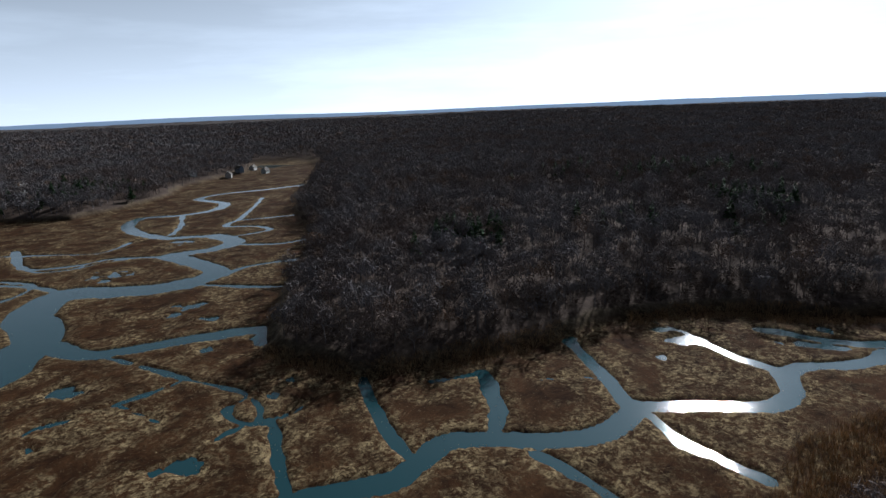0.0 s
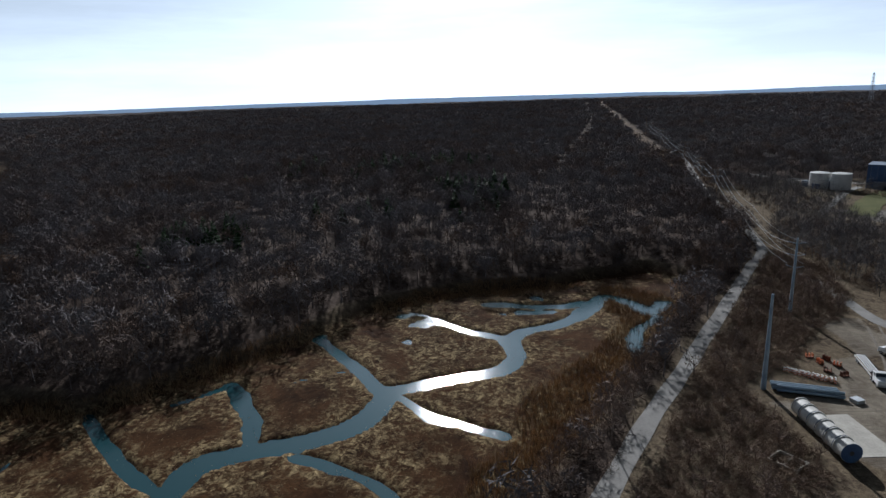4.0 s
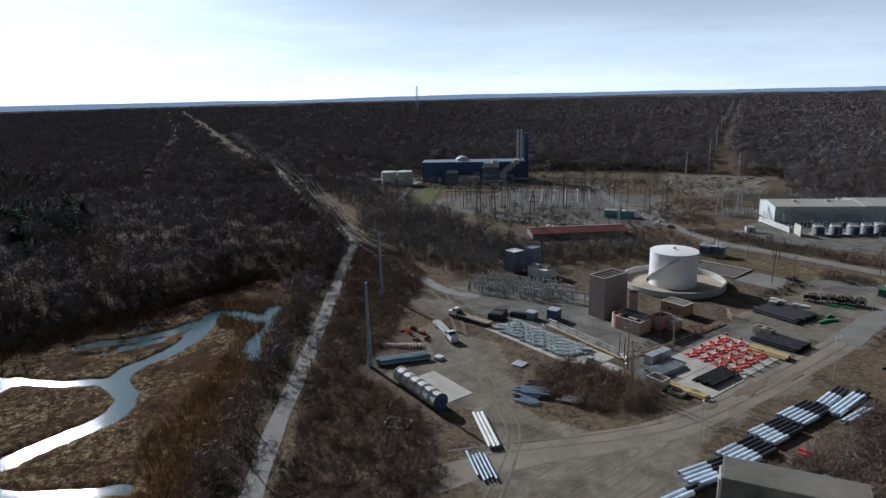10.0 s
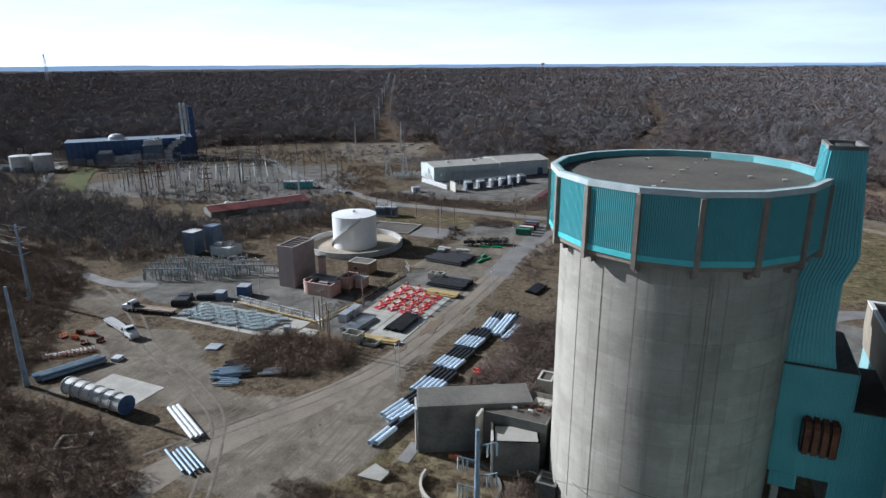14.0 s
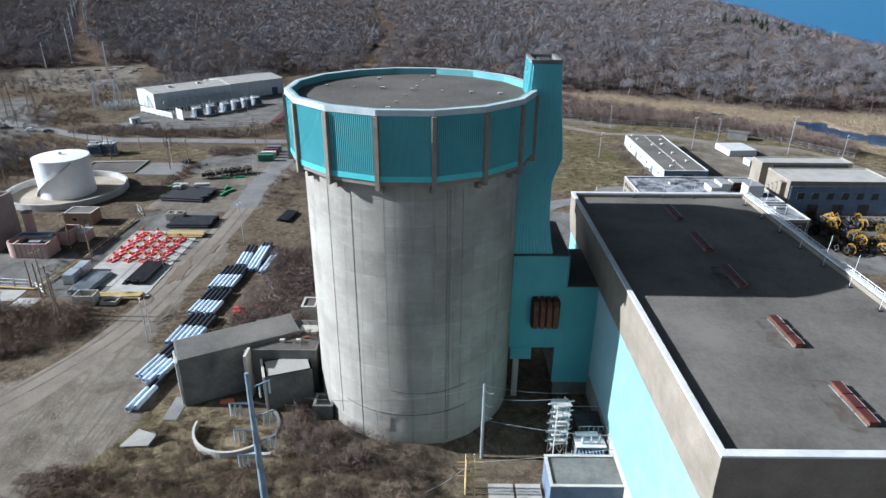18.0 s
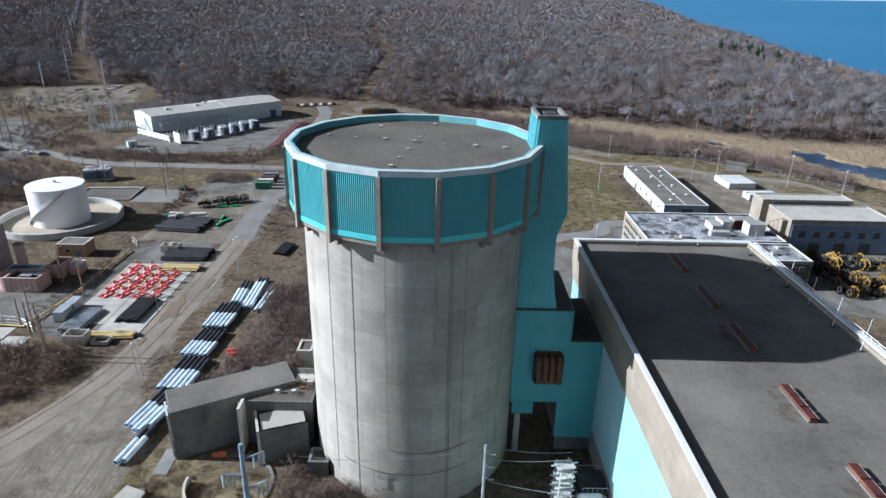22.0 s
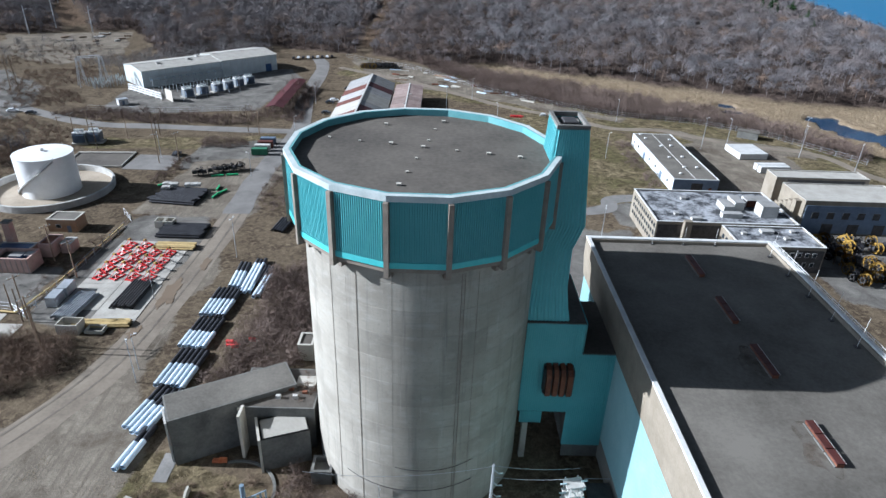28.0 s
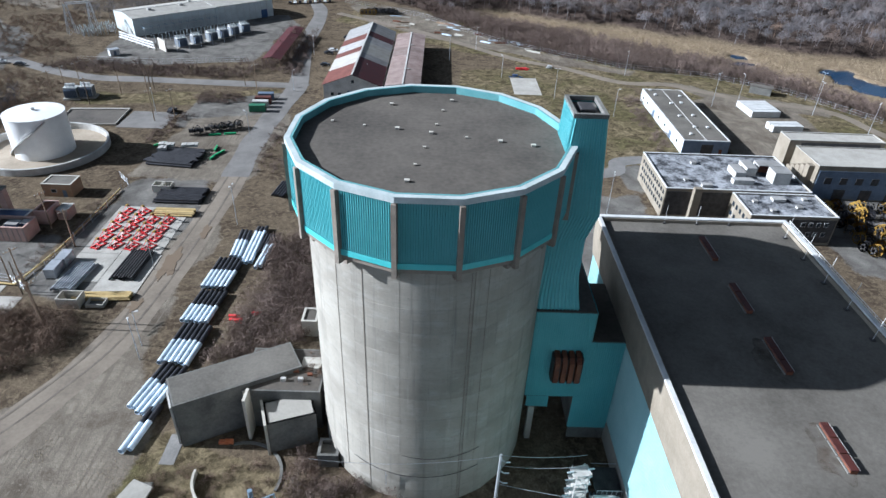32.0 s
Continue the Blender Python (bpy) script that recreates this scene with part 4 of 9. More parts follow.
ribbon("road", ROAD, 4.6, "road_pale", "pale single-lane service road with tree shadows")
ribbon("road", [(-260, 50), (-242, 46), (-202, 40), (-178, 37), (-165, 42)], 4.5, "road_pale", "pale gravel spur into the yard", 0.10)
ribbon("road", [(-330, 300), (-255, 238), (-202, 209), (-155, 186), (-121, 184), (-66, 183), (-58, 186)], 7, "asphalt", "worn asphalt site street", 0.07)
ribbon("road", [(-62, 95), (-63, 120), (-62, 150), (-60, 185), (-68, 240), (-72, 314), (-80, 345)], 8.5, "asphalt", "worn asphalt street between sheds", 0.11)
ribbon("road", [(-62, 320), (-10, 282), (36, 238), (62, 222.5), (85, 204), (107, 203), (122, 193.5), (138, 184), (168, 173), (178, 146), (205, 118)], 5, "track", "pale dirt perimeter road", 0.07)
ribbon("road", [(20, 62), (40, 98), (60, 108), (70, 118), (130, 120)], 6, "road_pale", "pale concrete access lane", 0.09)
ribbon("road", [(-84, -40), (-80, -22), (-72, -2), (-65, 20), (-62.5, 60), (-62, 98)], 8, "track", "rutted dirt haul road through the yard", 0.05)
for side in (-2.1, 1.5):
    ribbon("track_rut", [(-88 + side, -30), (-80 + side, -14), (-71.5 + side, 2), (-65 + side, 22), (-62.5 + side, 60), (-62 + side, 97)], 0.7, "rut", "dark wheel rut in the haul road", 0.075, category="rut")
    ribbon("track_rut", [(-70 + side, -36), (-84, -16 + side), (-100, -6 + side), (-128, 6 + side), (-150, 20 + side), (-176, 33 + side)], 0.7, "rut", "dark wheel rut across the yard", 0.07, category="rut")
for x, y, rx, ry in ((-64.5, 46, 2.6, 9), (-66, 30, 2.2, 3.4), (-60.5, 62, 1.4, 4.5)):
    bm = bmesh.new()
    vs = []
    for k in range(72):
        a = 2 * math.pi * k / 72
        f = 0.72 + 0.5 * noise.noise((x + 1.6 * math.cos(a), y + 1.6 * math.sin(a), 0.3)) + 0.22 * noise.noise((x + 6 * math.cos(a), y + 6 * math.sin(a), 0.7))
        vs.append(bm.verts.new((x + rx * f * math.cos(a), y + ry * f * math.sin(a), 0.115)))
    bm.faces.new(vs)
    tagged(obj("puddle", bm, "mud"), "shallow brown puddle in the haul road", "puddle", kind="structure")
ribbon("road", [(-530, 118), (-500, 160), (-470, 200), (-452, 232)], 6, "road_pale", "pale plant access road", 0.1)


# ---- woods ----
def sprigs(rng, count, reach, height, base, width, up=0.6, droop=0.0):
    """Thin twigs as slivers round a crown: arrays of triangles (count, 3, 3)."""
    a = rng.uniform(0, 2 * np.pi, count)
    e = np.arcsin(rng.uniform(-0.15, 1, count))
    r = reach * rng.uniform(0.25, 1, count) ** 0.6
    c = np.stack([np.cos(a) * np.cos(e) * r, np.sin(a) * np.cos(e) * r, base + (height - base) * (0.25 + 0.65 * np.sin(e)) * r / reach], 1)
    d = np.stack([np.cos(a) * np.cos(e), np.sin(a) * np.cos(e), np.sin(e) + up - droop], 1) + rng.normal(0, 0.35, (count, 3))
    d *= (reach * rng.uniform(0.35, 0.75, count) / np.linalg.norm(d, axis=1))[:, None]
    s = np.cross(d, rng.normal(0, 1, (count, 3)))
    s *= (width * rng.uniform(0.6, 1.4, count) / np.linalg.norm(s, axis=1))[:, None]
    return np.stack([c - s, c + s, c + d], 1)


def dome(rng, count, reach, base, rise, length, width):
    """Twig sprays laid round a rounded crown, so that it shades like one."""
    a = rng.uniform(0, 2 * np.pi, count)
    s = rng.uniform(-0.1, 1, count)
    q = np.sqrt(1 - s * s)
    n = np.stack([np.cos(a) * q, np.sin(a) * q, s], 1)
    k = rng.uniform(0.72, 1.05, count)[:, None]
    c = n * (reach, reach, rise) * k + (0, 0, base)
    n = n + rng.normal(0, 0.45, (count, 3))
    t = np.cross(n, rng.normal(0, 1, (count, 3)))
    t /= np.linalg.norm(t, axis=1)[:, None]
    u = np.cross(n, t)
    u /= np.linalg.norm(u, axis=1)[:, None]
    L, w = length * rng.uniform(0.6, 1.3, count)[:, None], width * rng.uniform(0.6, 1.3, count)[:, None]
    return np.stack([c - u * w - t * L * 0.4, c + u * w - t * L * 0.4, c + t * L * 0.6], 1)


def limb(p, q, r0, r1):
    """A tapered three-sided limb as triangles."""
    p, q = np.array(p, float), np.array(q, float)
    d = (q - p) / np.linalg.norm(q - p)
    u = np.cross(d, (0.3, 0.9, 0.2))
    u /= np.linalg.norm(u)
    v = np.cross(d, u)
    k = [np.cos(a) * u + np.sin(a) * v for a in (0, 2.094, 4.189)]
    out = []
    for i in range(3):
        a, b = k[i], k[(i + 1) % 3]
        out += [[p + r0 * a, p + r0 * b, q + r1 * a], [p + r0 * b, q + r1 * b, q + r1 * a]]
    return np.array(out)


def crown(rng, count, reach, base, rise, length, width):
    """A rounded crown of twig sprays on several lobes, the sprays fanning up and outward."""
    lobes = 6
    la = 2 * np.pi * (np.arange(lobes) + rng.uniform(0, 0.7, lobes)) / lobes
    lr = reach * np.where(np.arange(lobes) == 0, 0.1, rng.uniform(0.40, 0.62, lobes))
    lz = base + rise * np.where(np.arange(lobes) == 0, 0.5, rng.uniform(0.12, 0.40, lobes))
    ls = reach * rng.uniform(0.46, 0.62, lobes)
    which = rng.integers(0, lobes, count)
    a, u = rng.uniform(0, 2 * np.pi, count), rng.uniform(-0.05, 1, count)
    q = np.sqrt(1 - u * u)
    n = np.stack([np.cos(a) * q, np.sin(a) * q, u], 1)
    centre = np.stack([lr * np.cos(la), lr * np.sin(la), lz], 1)[which]
    c = centre + n * (ls[which] * rng.uniform(0.75, 1.08, count))[:, None] * (1, 1, rise / reach * 0.9)
    n = n + rng.normal(0, 0.26, (count, 3))
    n /= np.linalg.norm(n, axis=1)[:, None]
    t = rng.normal(0, 0.8, (count, 3)) + (0, 0, 0.6)
    t -= n * (t * n).sum(1)[:, None]
    t /= np.linalg.norm(t, axis=1)[:, None]
    s = np.cross(n, t)
    L, w = length * rng.uniform(0.6, 1.3, count)[:, None], width * rng.uniform(0.5, 1.4, count)[:, None]
    tip = n * L * rng.uniform(0.0, 0.5, count)[:, None]
    return np.stack([c - s * w - t * L * 0.45, c + s * w - t * L * 0.45, c + t * L * 0.55 + tip], 1)


def winter_tree(seed, twigs, height, reach, width):
    """A bare broad-crowned tree: trunk, forked limbs and a lobed crown of twigs."""
    rng = np.random.default_rng(seed)
    fork = np.array([rng.normal(0, 0.3), rng.normal(0, 0.3), height * rng.uniform(0.34, 0.46)])
    tris = [limb((0, 0, -0.8), fork, 0.20, 0.13)]
    for k in range(4):
        a = 2 * np.pi * (k + rng.uniform(0, 0.7)) / 4
        q = fork + np.array([np.cos(a), np.sin(a), 0.0]) * reach * rng.uniform(0.35, 0.7) + (0, 0, height * rng.uniform(0.25, 0.42))
        tris.append(limb(fork, q, 0.11, 0.03))
    tris.append(crown(rng, twigs, reach, height * 0.40, height * 0.52, reach * 0.42, width))
    return np.concatenate(tris)


def bare_tree(seed, twigs, limbs, height=10.5, reach=3.4, width=0.10):
    rng = np.random.default_rng(seed)
    lean = rng.normal(0, 0.35, 2)
    top = np.array([lean[0], lean[1], height * 0.62])
    tris = [limb((0, 0, -0.6), top, 0.15, 0.07)]
    for k in range(limbs):
        a = 2 * np.pi * (k + rng.uniform(0, 0.8)) / limbs
        f = rng.uniform(0.45, 0.95)
        q = top * f + np.array([np.cos(a), np.sin(a), 0.0]) * reach * rng.uniform(0.45, 0.85) + (0, 0, height * rng.uniform(0.12, 0.32))
        tris.append(limb(top * f, q, 0.10, 0.035))
    half = int(twigs * 0.45)
    tris.append(sprigs(rng, twigs - half, reach, height * 0.98, height * 0.36, width, up=0.5))
    tris.append(dome(rng, half, reach, height * 0.42, height * 0.52, reach * 0.6, width))
    return np.concatenate(tris)


def pine_tree(seed, tufts, height=12.0):
    rng = np.random.default_rng(seed)
    tris = [limb((0, 0, -0.5), (0, 0, height * 0.95), 0.22, 0.05)]
    h = rng.uniform(0.28, 1.0, tufts)
    a = rng.uniform(0, 2 * np.pi, tufts)
    r = (1.05 - h) * height * 0.30 + 0.25
    c = np.stack([0 * h, 0 * h, h * height], 1)
    d = np.stack([np.cos(a) * r, np.sin(a) * r, -0.12 * r + rng.normal(0, 0.15, tufts)], 1)
    s = np.stack([-np.sin(a), np.cos(a), rng.normal(0, 0.5, tufts)], 1) * (0.32 * r + 0.12)[:, None]
    mid = c + 0.62 * d
    tris += [np.stack([c + 0.15 * d, mid - s, mid + s], 1), np.stack([mid + s, mid - s, c + d * 1.12], 1)]
    return np.concatenate(tris)


def bush(seed, twigs, height=2.2, reach=1.6, width=0.05):
    rng = np.random.default_rng(seed)
    a, e = rng.uniform(0, 2 * np.pi, twigs), np.arccos(rng.uniform(0.05, 1, twigs))
    start = rng.normal(0, 0.30 * reach, (twigs, 3)) * (1, 1, 0)
    start[:, 2] = rng.uniform(-0.1, 0.45, twigs) * height
    d = np.stack([np.cos(a) * np.sin(e) * reach, np.sin(a) * np.sin(e) * reach, np.cos(e) * height * 0.6], 1) * rng.uniform(0.5, 1, twigs)[:, None]
    s = np.cross(d, rng.normal(0, 1, (twigs, 3)))
    s *= (width / np.linalg.norm(s, axis=1))[:, None]
    return np.stack([start - s, start + s, start + d], 1)


def reed_clump(seed, blades, height=2.0, spread=1.2, width=0.05):
    rng = np.random.default_rng(seed)
    p = rng.normal(0, spread * 0.5, (blades, 3)) * (1, 1, 0) + (0, 0, -0.2)
    d = rng.normal(0, 0.22, (blades, 3)) * height
    d[:, 2] = height * rng.uniform(0.7, 1.1, blades)
    s = rng.normal(0, 1, (blades, 3)) * (1, 1, 0)
    s *= (width / np.linalg.norm(s, axis=1))[:, None]
    return np.stack([p - s, p + s, p + d], 1)


def plant(name, spots, protos, sizes, mat, label, category, seed, toned=False):
    """Plants all spots (n, 3) with turned and scaled copies of the prototypes, as one mesh."""
    rng = np.random.default_rng(seed)
    which = rng.integers(0, len(protos), len(spots))
    turn = rng.uniform(0, 2 * np.pi, len(spots))
    size = rng.uniform(*sizes, len(spots))
    all_v, all_t = [], []
    kin = fbm(spots[:, 0], spots[:, 1], 60, seed + 3)
    shade = np.stack([rng.uniform(0.72, 1.26, len(spots)), np.clip(rng.normal(0, 0.3, len(spots)) + (kin - 0.35) * 2.0, 0, 1), (rng.uniform(0, 1, len(spots)) < 0.10) * rng.uniform(0.3, 1, len(spots)), np.ones(len(spots))], 1)
    for k, tri in enumerate(protos):
        sel = which == k
        if not sel.any():
            continue
        c, s, g = np.cos(turn[sel]), np.sin(turn[sel]), size[sel]
        p = tri.reshape(-1, 3)
        v = np.empty((sel.sum(), len(p), 3), np.float32)
        v[..., 0] = (p[:, 0] * c[:, None] - p[:, 1] * s[:, None]) * g[:, None] + spots[sel, 0:1]
        v[..., 1] = (p[:, 0] * s[:, None] + p[:, 1] * c[:, None]) * g[:, None] + spots[sel, 1:2]
        v[..., 2] = p[:, 2] * g[:, None] * (0.85 + 0.3 * ((which[sel] + turn[sel]) % 1))[:, None] + spots[sel, 2:3]
        all_v.append(v.reshape(-1, 3))
        if toned:
            all_t.append(np.repeat(shade[sel], len(p), axis=0))
    v = np.concatenate(all_v)
    f = np.arange(len(v), dtype=np.int32).reshape(-1, 3)
    me = mesh_arrays(name, v, f, mat)
    if toned:
        me.attributes.new("tone", "FLOAT_COLOR", "POINT").data.foreach_set("color", np.concatenate(all_t).astype(np.float32).ravel())
    return tagged(new(name, me), label, category, kind="stuff")


def scatter(lo_x, hi_x, lo_y, hi_y, s, seed, jitter=0.9):
    rng = np.random.default_rng(seed)
    gx, gy = np.meshgrid(np.arange(lo_x, hi_x, s), np.arange(lo_y, hi_y, s))
    gx, gy = gx.ravel(), gy.ravel()
    return gx + rng.uniform(-0.5, 0.5, len(gx)) * s * jitter, gy + rng.uniform(-0.5, 0.5, len(gy)) * s * jitter, rng


def forest_spots(lo_x, hi_x, lo_y, hi_y, s, seed, keep=None):
    x, y, rng = scatter(lo_x, hi_x, lo_y, hi_y, s, seed)
    if keep is not None:
        k = keep(x, y)
        x, y = x[k], y[k]
    z, marsh, forest, *_ = land(x, y)
    sel = forest > rng.uniform(0.2, 0.8, len(x))
    return np.stack([x, y, z], 1)[sel]


def near_woods(x, y):
    """The woods that stand near enough to be told tree by tree."""
    rag = (fbm(x, y, 90, 61) - 0.5) * 260 + (vnoise(x, y, 14, 62) - 0.5) * 120
    south = (x < -60) & (np.hypot(x + 160, y + 110) < 380 + rag) & (y < 130)
    west = (y > 200) & (np.hypot(x - 60, y - 250) < 310 + rag) & (x < 440)
    edge = np.minimum(np.minimum(poly_dist(x, y, MARSH), poly_dist(x, y, SITE)), poly_dist(x, y, WETLAND)) < 75 + rag * 0.3
    return south | west | (edge & (np.hypot(x + 180, y + 50) < 900))


SOUTH = forest_spots(-960, 40, -900, 60, 7.2, 1, near_woods)
WEST = forest_spots(-620, 440, 60, 700, 7.2, 2, near_woods)
FINE_TREES = [winter_tree(s, 260, 12.0 + 0.9 * (s % 3), 4.4 + 0.3 * (s % 4), 0.095) for s in range(8)] + [winter_tree(20 + s, 150, 9.5, 3.2, 0.085) for s in range(4)]
TREES = [winter_tree(s, 140, 12.0 + 0.9 * (s % 3), 4.6 + 0.3 * (s % 4), 0.16) for s in range(8)] + [winter_tree(20 + s, 90, 9.5, 3.3, 0.14) for s in range(4)]
plant("woodland_trees", SOUTH, TREES, (0.72, 1.28), "woods", "dense leafless grey-brown winter woods beside the marsh", "trees", 5, True)
plant("woodland_trees", WEST, FINE_TREES, (0.75, 1.25), "woods", "dense leafless grey-brown winter woods by the coast", "trees", 6, True)


def far_canopy():
    xs, ys = grid_axis(-1500, 1100, 11.0, 4650, 1.07), grid_axis(-1300, 1900, 11.0, 4650, 1.07)
    X, Y = np.meshgrid(xs, ys)
    jx = (vnoise(X, Y, 3.7, 91) - 0.5) * 7
    jy = (vnoise(X, Y, 3.7, 92) - 0.5) * 7
    X, Y = X + jx, Y + jy
    x, y = X.ravel(), Y.ravel()
    z, marsh, forest, bank, wet, ds, near_line, sea, pond = land(x, y)
    rng = np.random.default_rng(4)
    far = step(np.hypot(x + 50, y - 50), 1500, 2300)
    top = z + 0.6 + 2.5 * rng.uniform(0, 1, len(x)) + far * (2 + 3.5 * rng.uniform(0, 1, len(x)) + (fbm(x, y, 60, 95) - 0.5) * 5)
    out = (forest < 0.5) | (np.hypot(x + 50, y - 50) < 380) | (poly_dist(x, y, MARSH) < 90) | (near_woods(x, y) & near_woods(x + 18, y) & near_woods(x - 18, y) & near_woods(x, y + 18) & near_woods(x, y - 18))
    n, m = len(xs), len(ys)
    i = (np.arange(m - 1)[:, None] * n + np.arange(n - 1)[None]).ravel()
    q = np.stack([i, i + 1, i + n + 1, i + n], 1)
    q = q[~out[q].any(1)]
    used, inv = np.unique(q, return_inverse=True)
    return tagged(new("far_woods", mesh_arrays("far_woods", np.stack([x, y, top], 1)[used], inv.reshape(-1, 4), "canopy")), "leafless woods stretching to the horizon", "trees", kind="stuff")


far_canopy()


def mid_woods(lo, hi, spacing, seed):
    """Spots of the woods between two distances from the site, thinned with the distance."""
    x, y, rng = scatter(-2700, 900, -2500, 2900, spacing, seed)
    az = np.degrees(np.arctan2(x - 5, y + 100))
    d = np.hypot(x - 5, y + 100)
    sel = (az > -152) & (az < 48) & (d > lo) & (d < hi) & ~near_woods(x, y)
    x, y = x[sel], y[sel]
    z, marsh, forest, *_ = land(x, y)
    k = forest > 0.5
    return np.stack([x, y, z], 1)[k]


def far_tree(seed, twigs, reach, height, width):
    rng = np.random.default_rng(seed)
    return crown(rng, twigs, reach, height * 0.25, height * 0.62, reach * 0.42, width)


plant("distant_trees", mid_woods(0, 1150, 9.0, 77), [far_tree(s, 72, 5.3, 11.0, 0.24) for s in range(6)], (0.8, 1.3), "woods", "leafless treetops of the distant winter woods", "trees", 9, True)
plant("distant_trees", mid_woods(1150, 2600, 14.5, 78), [far_tree(30 + s, 30, 8.0, 12.0, 0.75) for s in range(6)], (0.8, 1.3), "woods", "leafless treetops of the far winter woods", "trees", 10, True)
PINES = np.concatenate([np.stack([x, y, z], 1) for x, y, z in [
    (lambda p: (p[:, 0], p[:, 1], land(p[:, 0], p[:, 1])[0]))(np.random.default_rng(50 + k).normal(0, 1, (n, 2)) * (sx, sy) + (cx, cy))
    for k, (cx, cy, sx, sy, n) in enumerate([(-465, -140, 26, 16, 30), (-505, -116, 26, 12, 26), (-362, -72, 20, 12, 26), (-268, -205, 9, 14, 18), (-495, -209, 20, 12, 14), (-317, -139, 10, 8, 8), (-530, -88, 34, 14, 26), (-380, -90, 14, 10, 14), (-385, -615, 26, 18, 40), (-300, -640, 40, 30, 40), (322, 594, 14, 10, 10), (321, 540, 10, 8, 8), (318, 478, 8, 6, 5)])]])
plant("pine_trees", PINES, [pine_tree(s, 150, 16.0) for s in range(4)], (0.6, 1.0), "pine", "dark green pines standing among bare woods", "trees", 8)


# ---- reactor building ----
R_CYL, R_BAND, SIDES = 17.6, 19.6, 16


def corner(k, r):
    a = math.radians(-90 + 11.25 + 22.5 * k)
    return (r * math.cos(a), r * math.sin(a))


def prism_ring(r_in, r_out, z0, z1, n=SIDES):
    """A ring of n straight sides between two radii."""
    bm = bmesh.new()
    loops = [[bm.verts.new((*corner(k, r), z)) for k in range(n)] for r, z in ((r_in, z0), (r_out, z0), (r_out, z1), (r_in, z1))]
    for a, b in zip(loops, loops[1:] + loops[:1]):
        for i in range(n):
            j = (i + 1) % n
            bm.faces.new((a[i], a[j], b[j], b[i]))
    return bm


def build_reactor():
    t = thing("reactor_building", "round concrete reactor building with a turquoise ribbed crown", "building")
    prof = [(R_CYL, -4)]
    z = -1.5
    while z < 46:
        prof += [(R_CYL, z - 0.04), (R_CYL - 0.035, z), (R_CYL, z + 0.04)]
        prof += [(R_CYL, z + 2.02), (R_CYL - 0.012, z + 2.05), (R_CYL, z + 2.08)]
        z += 4.1
    prof += [(R_CYL, 47.5)]
    part("wall", lathe(prof, 192, close=False), "drum", t, "weathered board-marked concrete drum", smooth=False)
    part("eave_slab", prism_ring(17.0, 19.4, 46.25, 46.95), "rib", t)
    part("sill_band", prism_ring(19.0, 19.62, 46.95, 47.75), "turquoise_pale", t)
    part("parapet_cap", prism_ring(18.95, 19.7, 55.95, 56.75), "cap_metal", t, "pale weathered sheet-metal parapet cap")
    part("parapet_lining", prism_ring(18.6, 18.9, 55.4, 56.75), "lining", t)
    bm = bmesh.new()
    bm.faces.new([bm.verts.new((*corner(k, 18.8), 55.7)) for k in range(SIDES)])
    part("roof", bm, "roof_dark", t, "dark worn roof membrane")
    panels = []
    for k in range(SIDES):
        bm = corrugated(bmesh.new(), corner(k, 19.35), corner(k + 1, 19.35), 47.7, 55.9, 25, 0.24)
        part("siding_panel", bm, "turquoise", t)
        a = math.radians(-90 + 11.25 + 22.5 * k)
        bm = boxm(19.2, 20.0, -0.32, 0.32, 45.7, 55.9, bevel=0.05)
        box(bm, 17.4, 19.4, -0.3, 0.3, 45.75, 46.5)
        box(bm, 17.4, 18.5, -0.28, 0.28, 44.9, 45.8)
        bmesh.ops.rotate(bm, verts=bm.verts, cent=(0, 0, 0), matrix=Matrix.Rotation(a, 3, "Z"))
        part("rib", bm, "rib", t, "brown-grey concrete rib on a corbel")
        joint = boxm(R_CYL - 0.1, R_CYL + 0.012, -0.03, 0.03, -3, 46.3)
        bmesh.ops.rotate(joint, verts=joint.verts, cent=(0, 0, 0), matrix=Matrix.Rotation(a, 3, "Z"))
        part("wall_joint", joint, "drum", t)
    rng = random.Random(3)
    for x, y in [(-14.3, 4.7), (-9.6, 3.4), (-4.9, 2.6), (-0.1, 1.4), (1.5, 10.3), (4.8, 0.3), (9.4, -0.7), (13.8, -1.8), (-0.9, -3.5), (-1.9, -8.9), (-2.7, -13.5), (-6.4, 12.2), (2.9, 14.7), (0.6, 4.6)]:
        s = rng.choice((0.18, 0.27))
        bm = boxm(x - s, x + s, y - s * 0.8, y + s * 0.8, 55.7, 55.7 + s, bevel=0.06)
        box(bm, x - s * 1.15, x + s * 1.15, y - s, y + s, 55.7 + s, 55.75 + s)
        part("roof_vent", bm, "concrete_pale", t)
    for deg, z0, z1, r in ((-118, -2, 44.5, 0.08), (-71, 0, 45, 0.1), (-69.5, 0, 45, 0.1), (-63, 8, 45, 0.07), (-133, 3, 46, 0.07)):
        a = math.radians(deg)
        c, s = math.cos(a), math.sin(a)
        part("conduit", tubem(((R_CYL + 0.05) * c, (R_CYL + 0.05) * s, z0), ((R_CYL + 0.05) * c, (R_CYL + 0.05) * s, z1), r * 0.42, n=6), "rib", t)
    for deg0, deg1, z in ((-128, -60, 6.1), (-100, -60, 10.4)):
        pts = [((R_CYL + 0.12) * math.cos(math.radians(d)), (R_CYL + 0.12) * math.sin(math.radians(d)), z + 0.5 * ((d - deg0) / (deg1 - deg0) - 0.5) ** 2 * 4) for d in np.linspace(deg0, deg1, 14)]
        bm = polytube(pts, 0.05)
        part("cable", bm, "dark_steel", t)
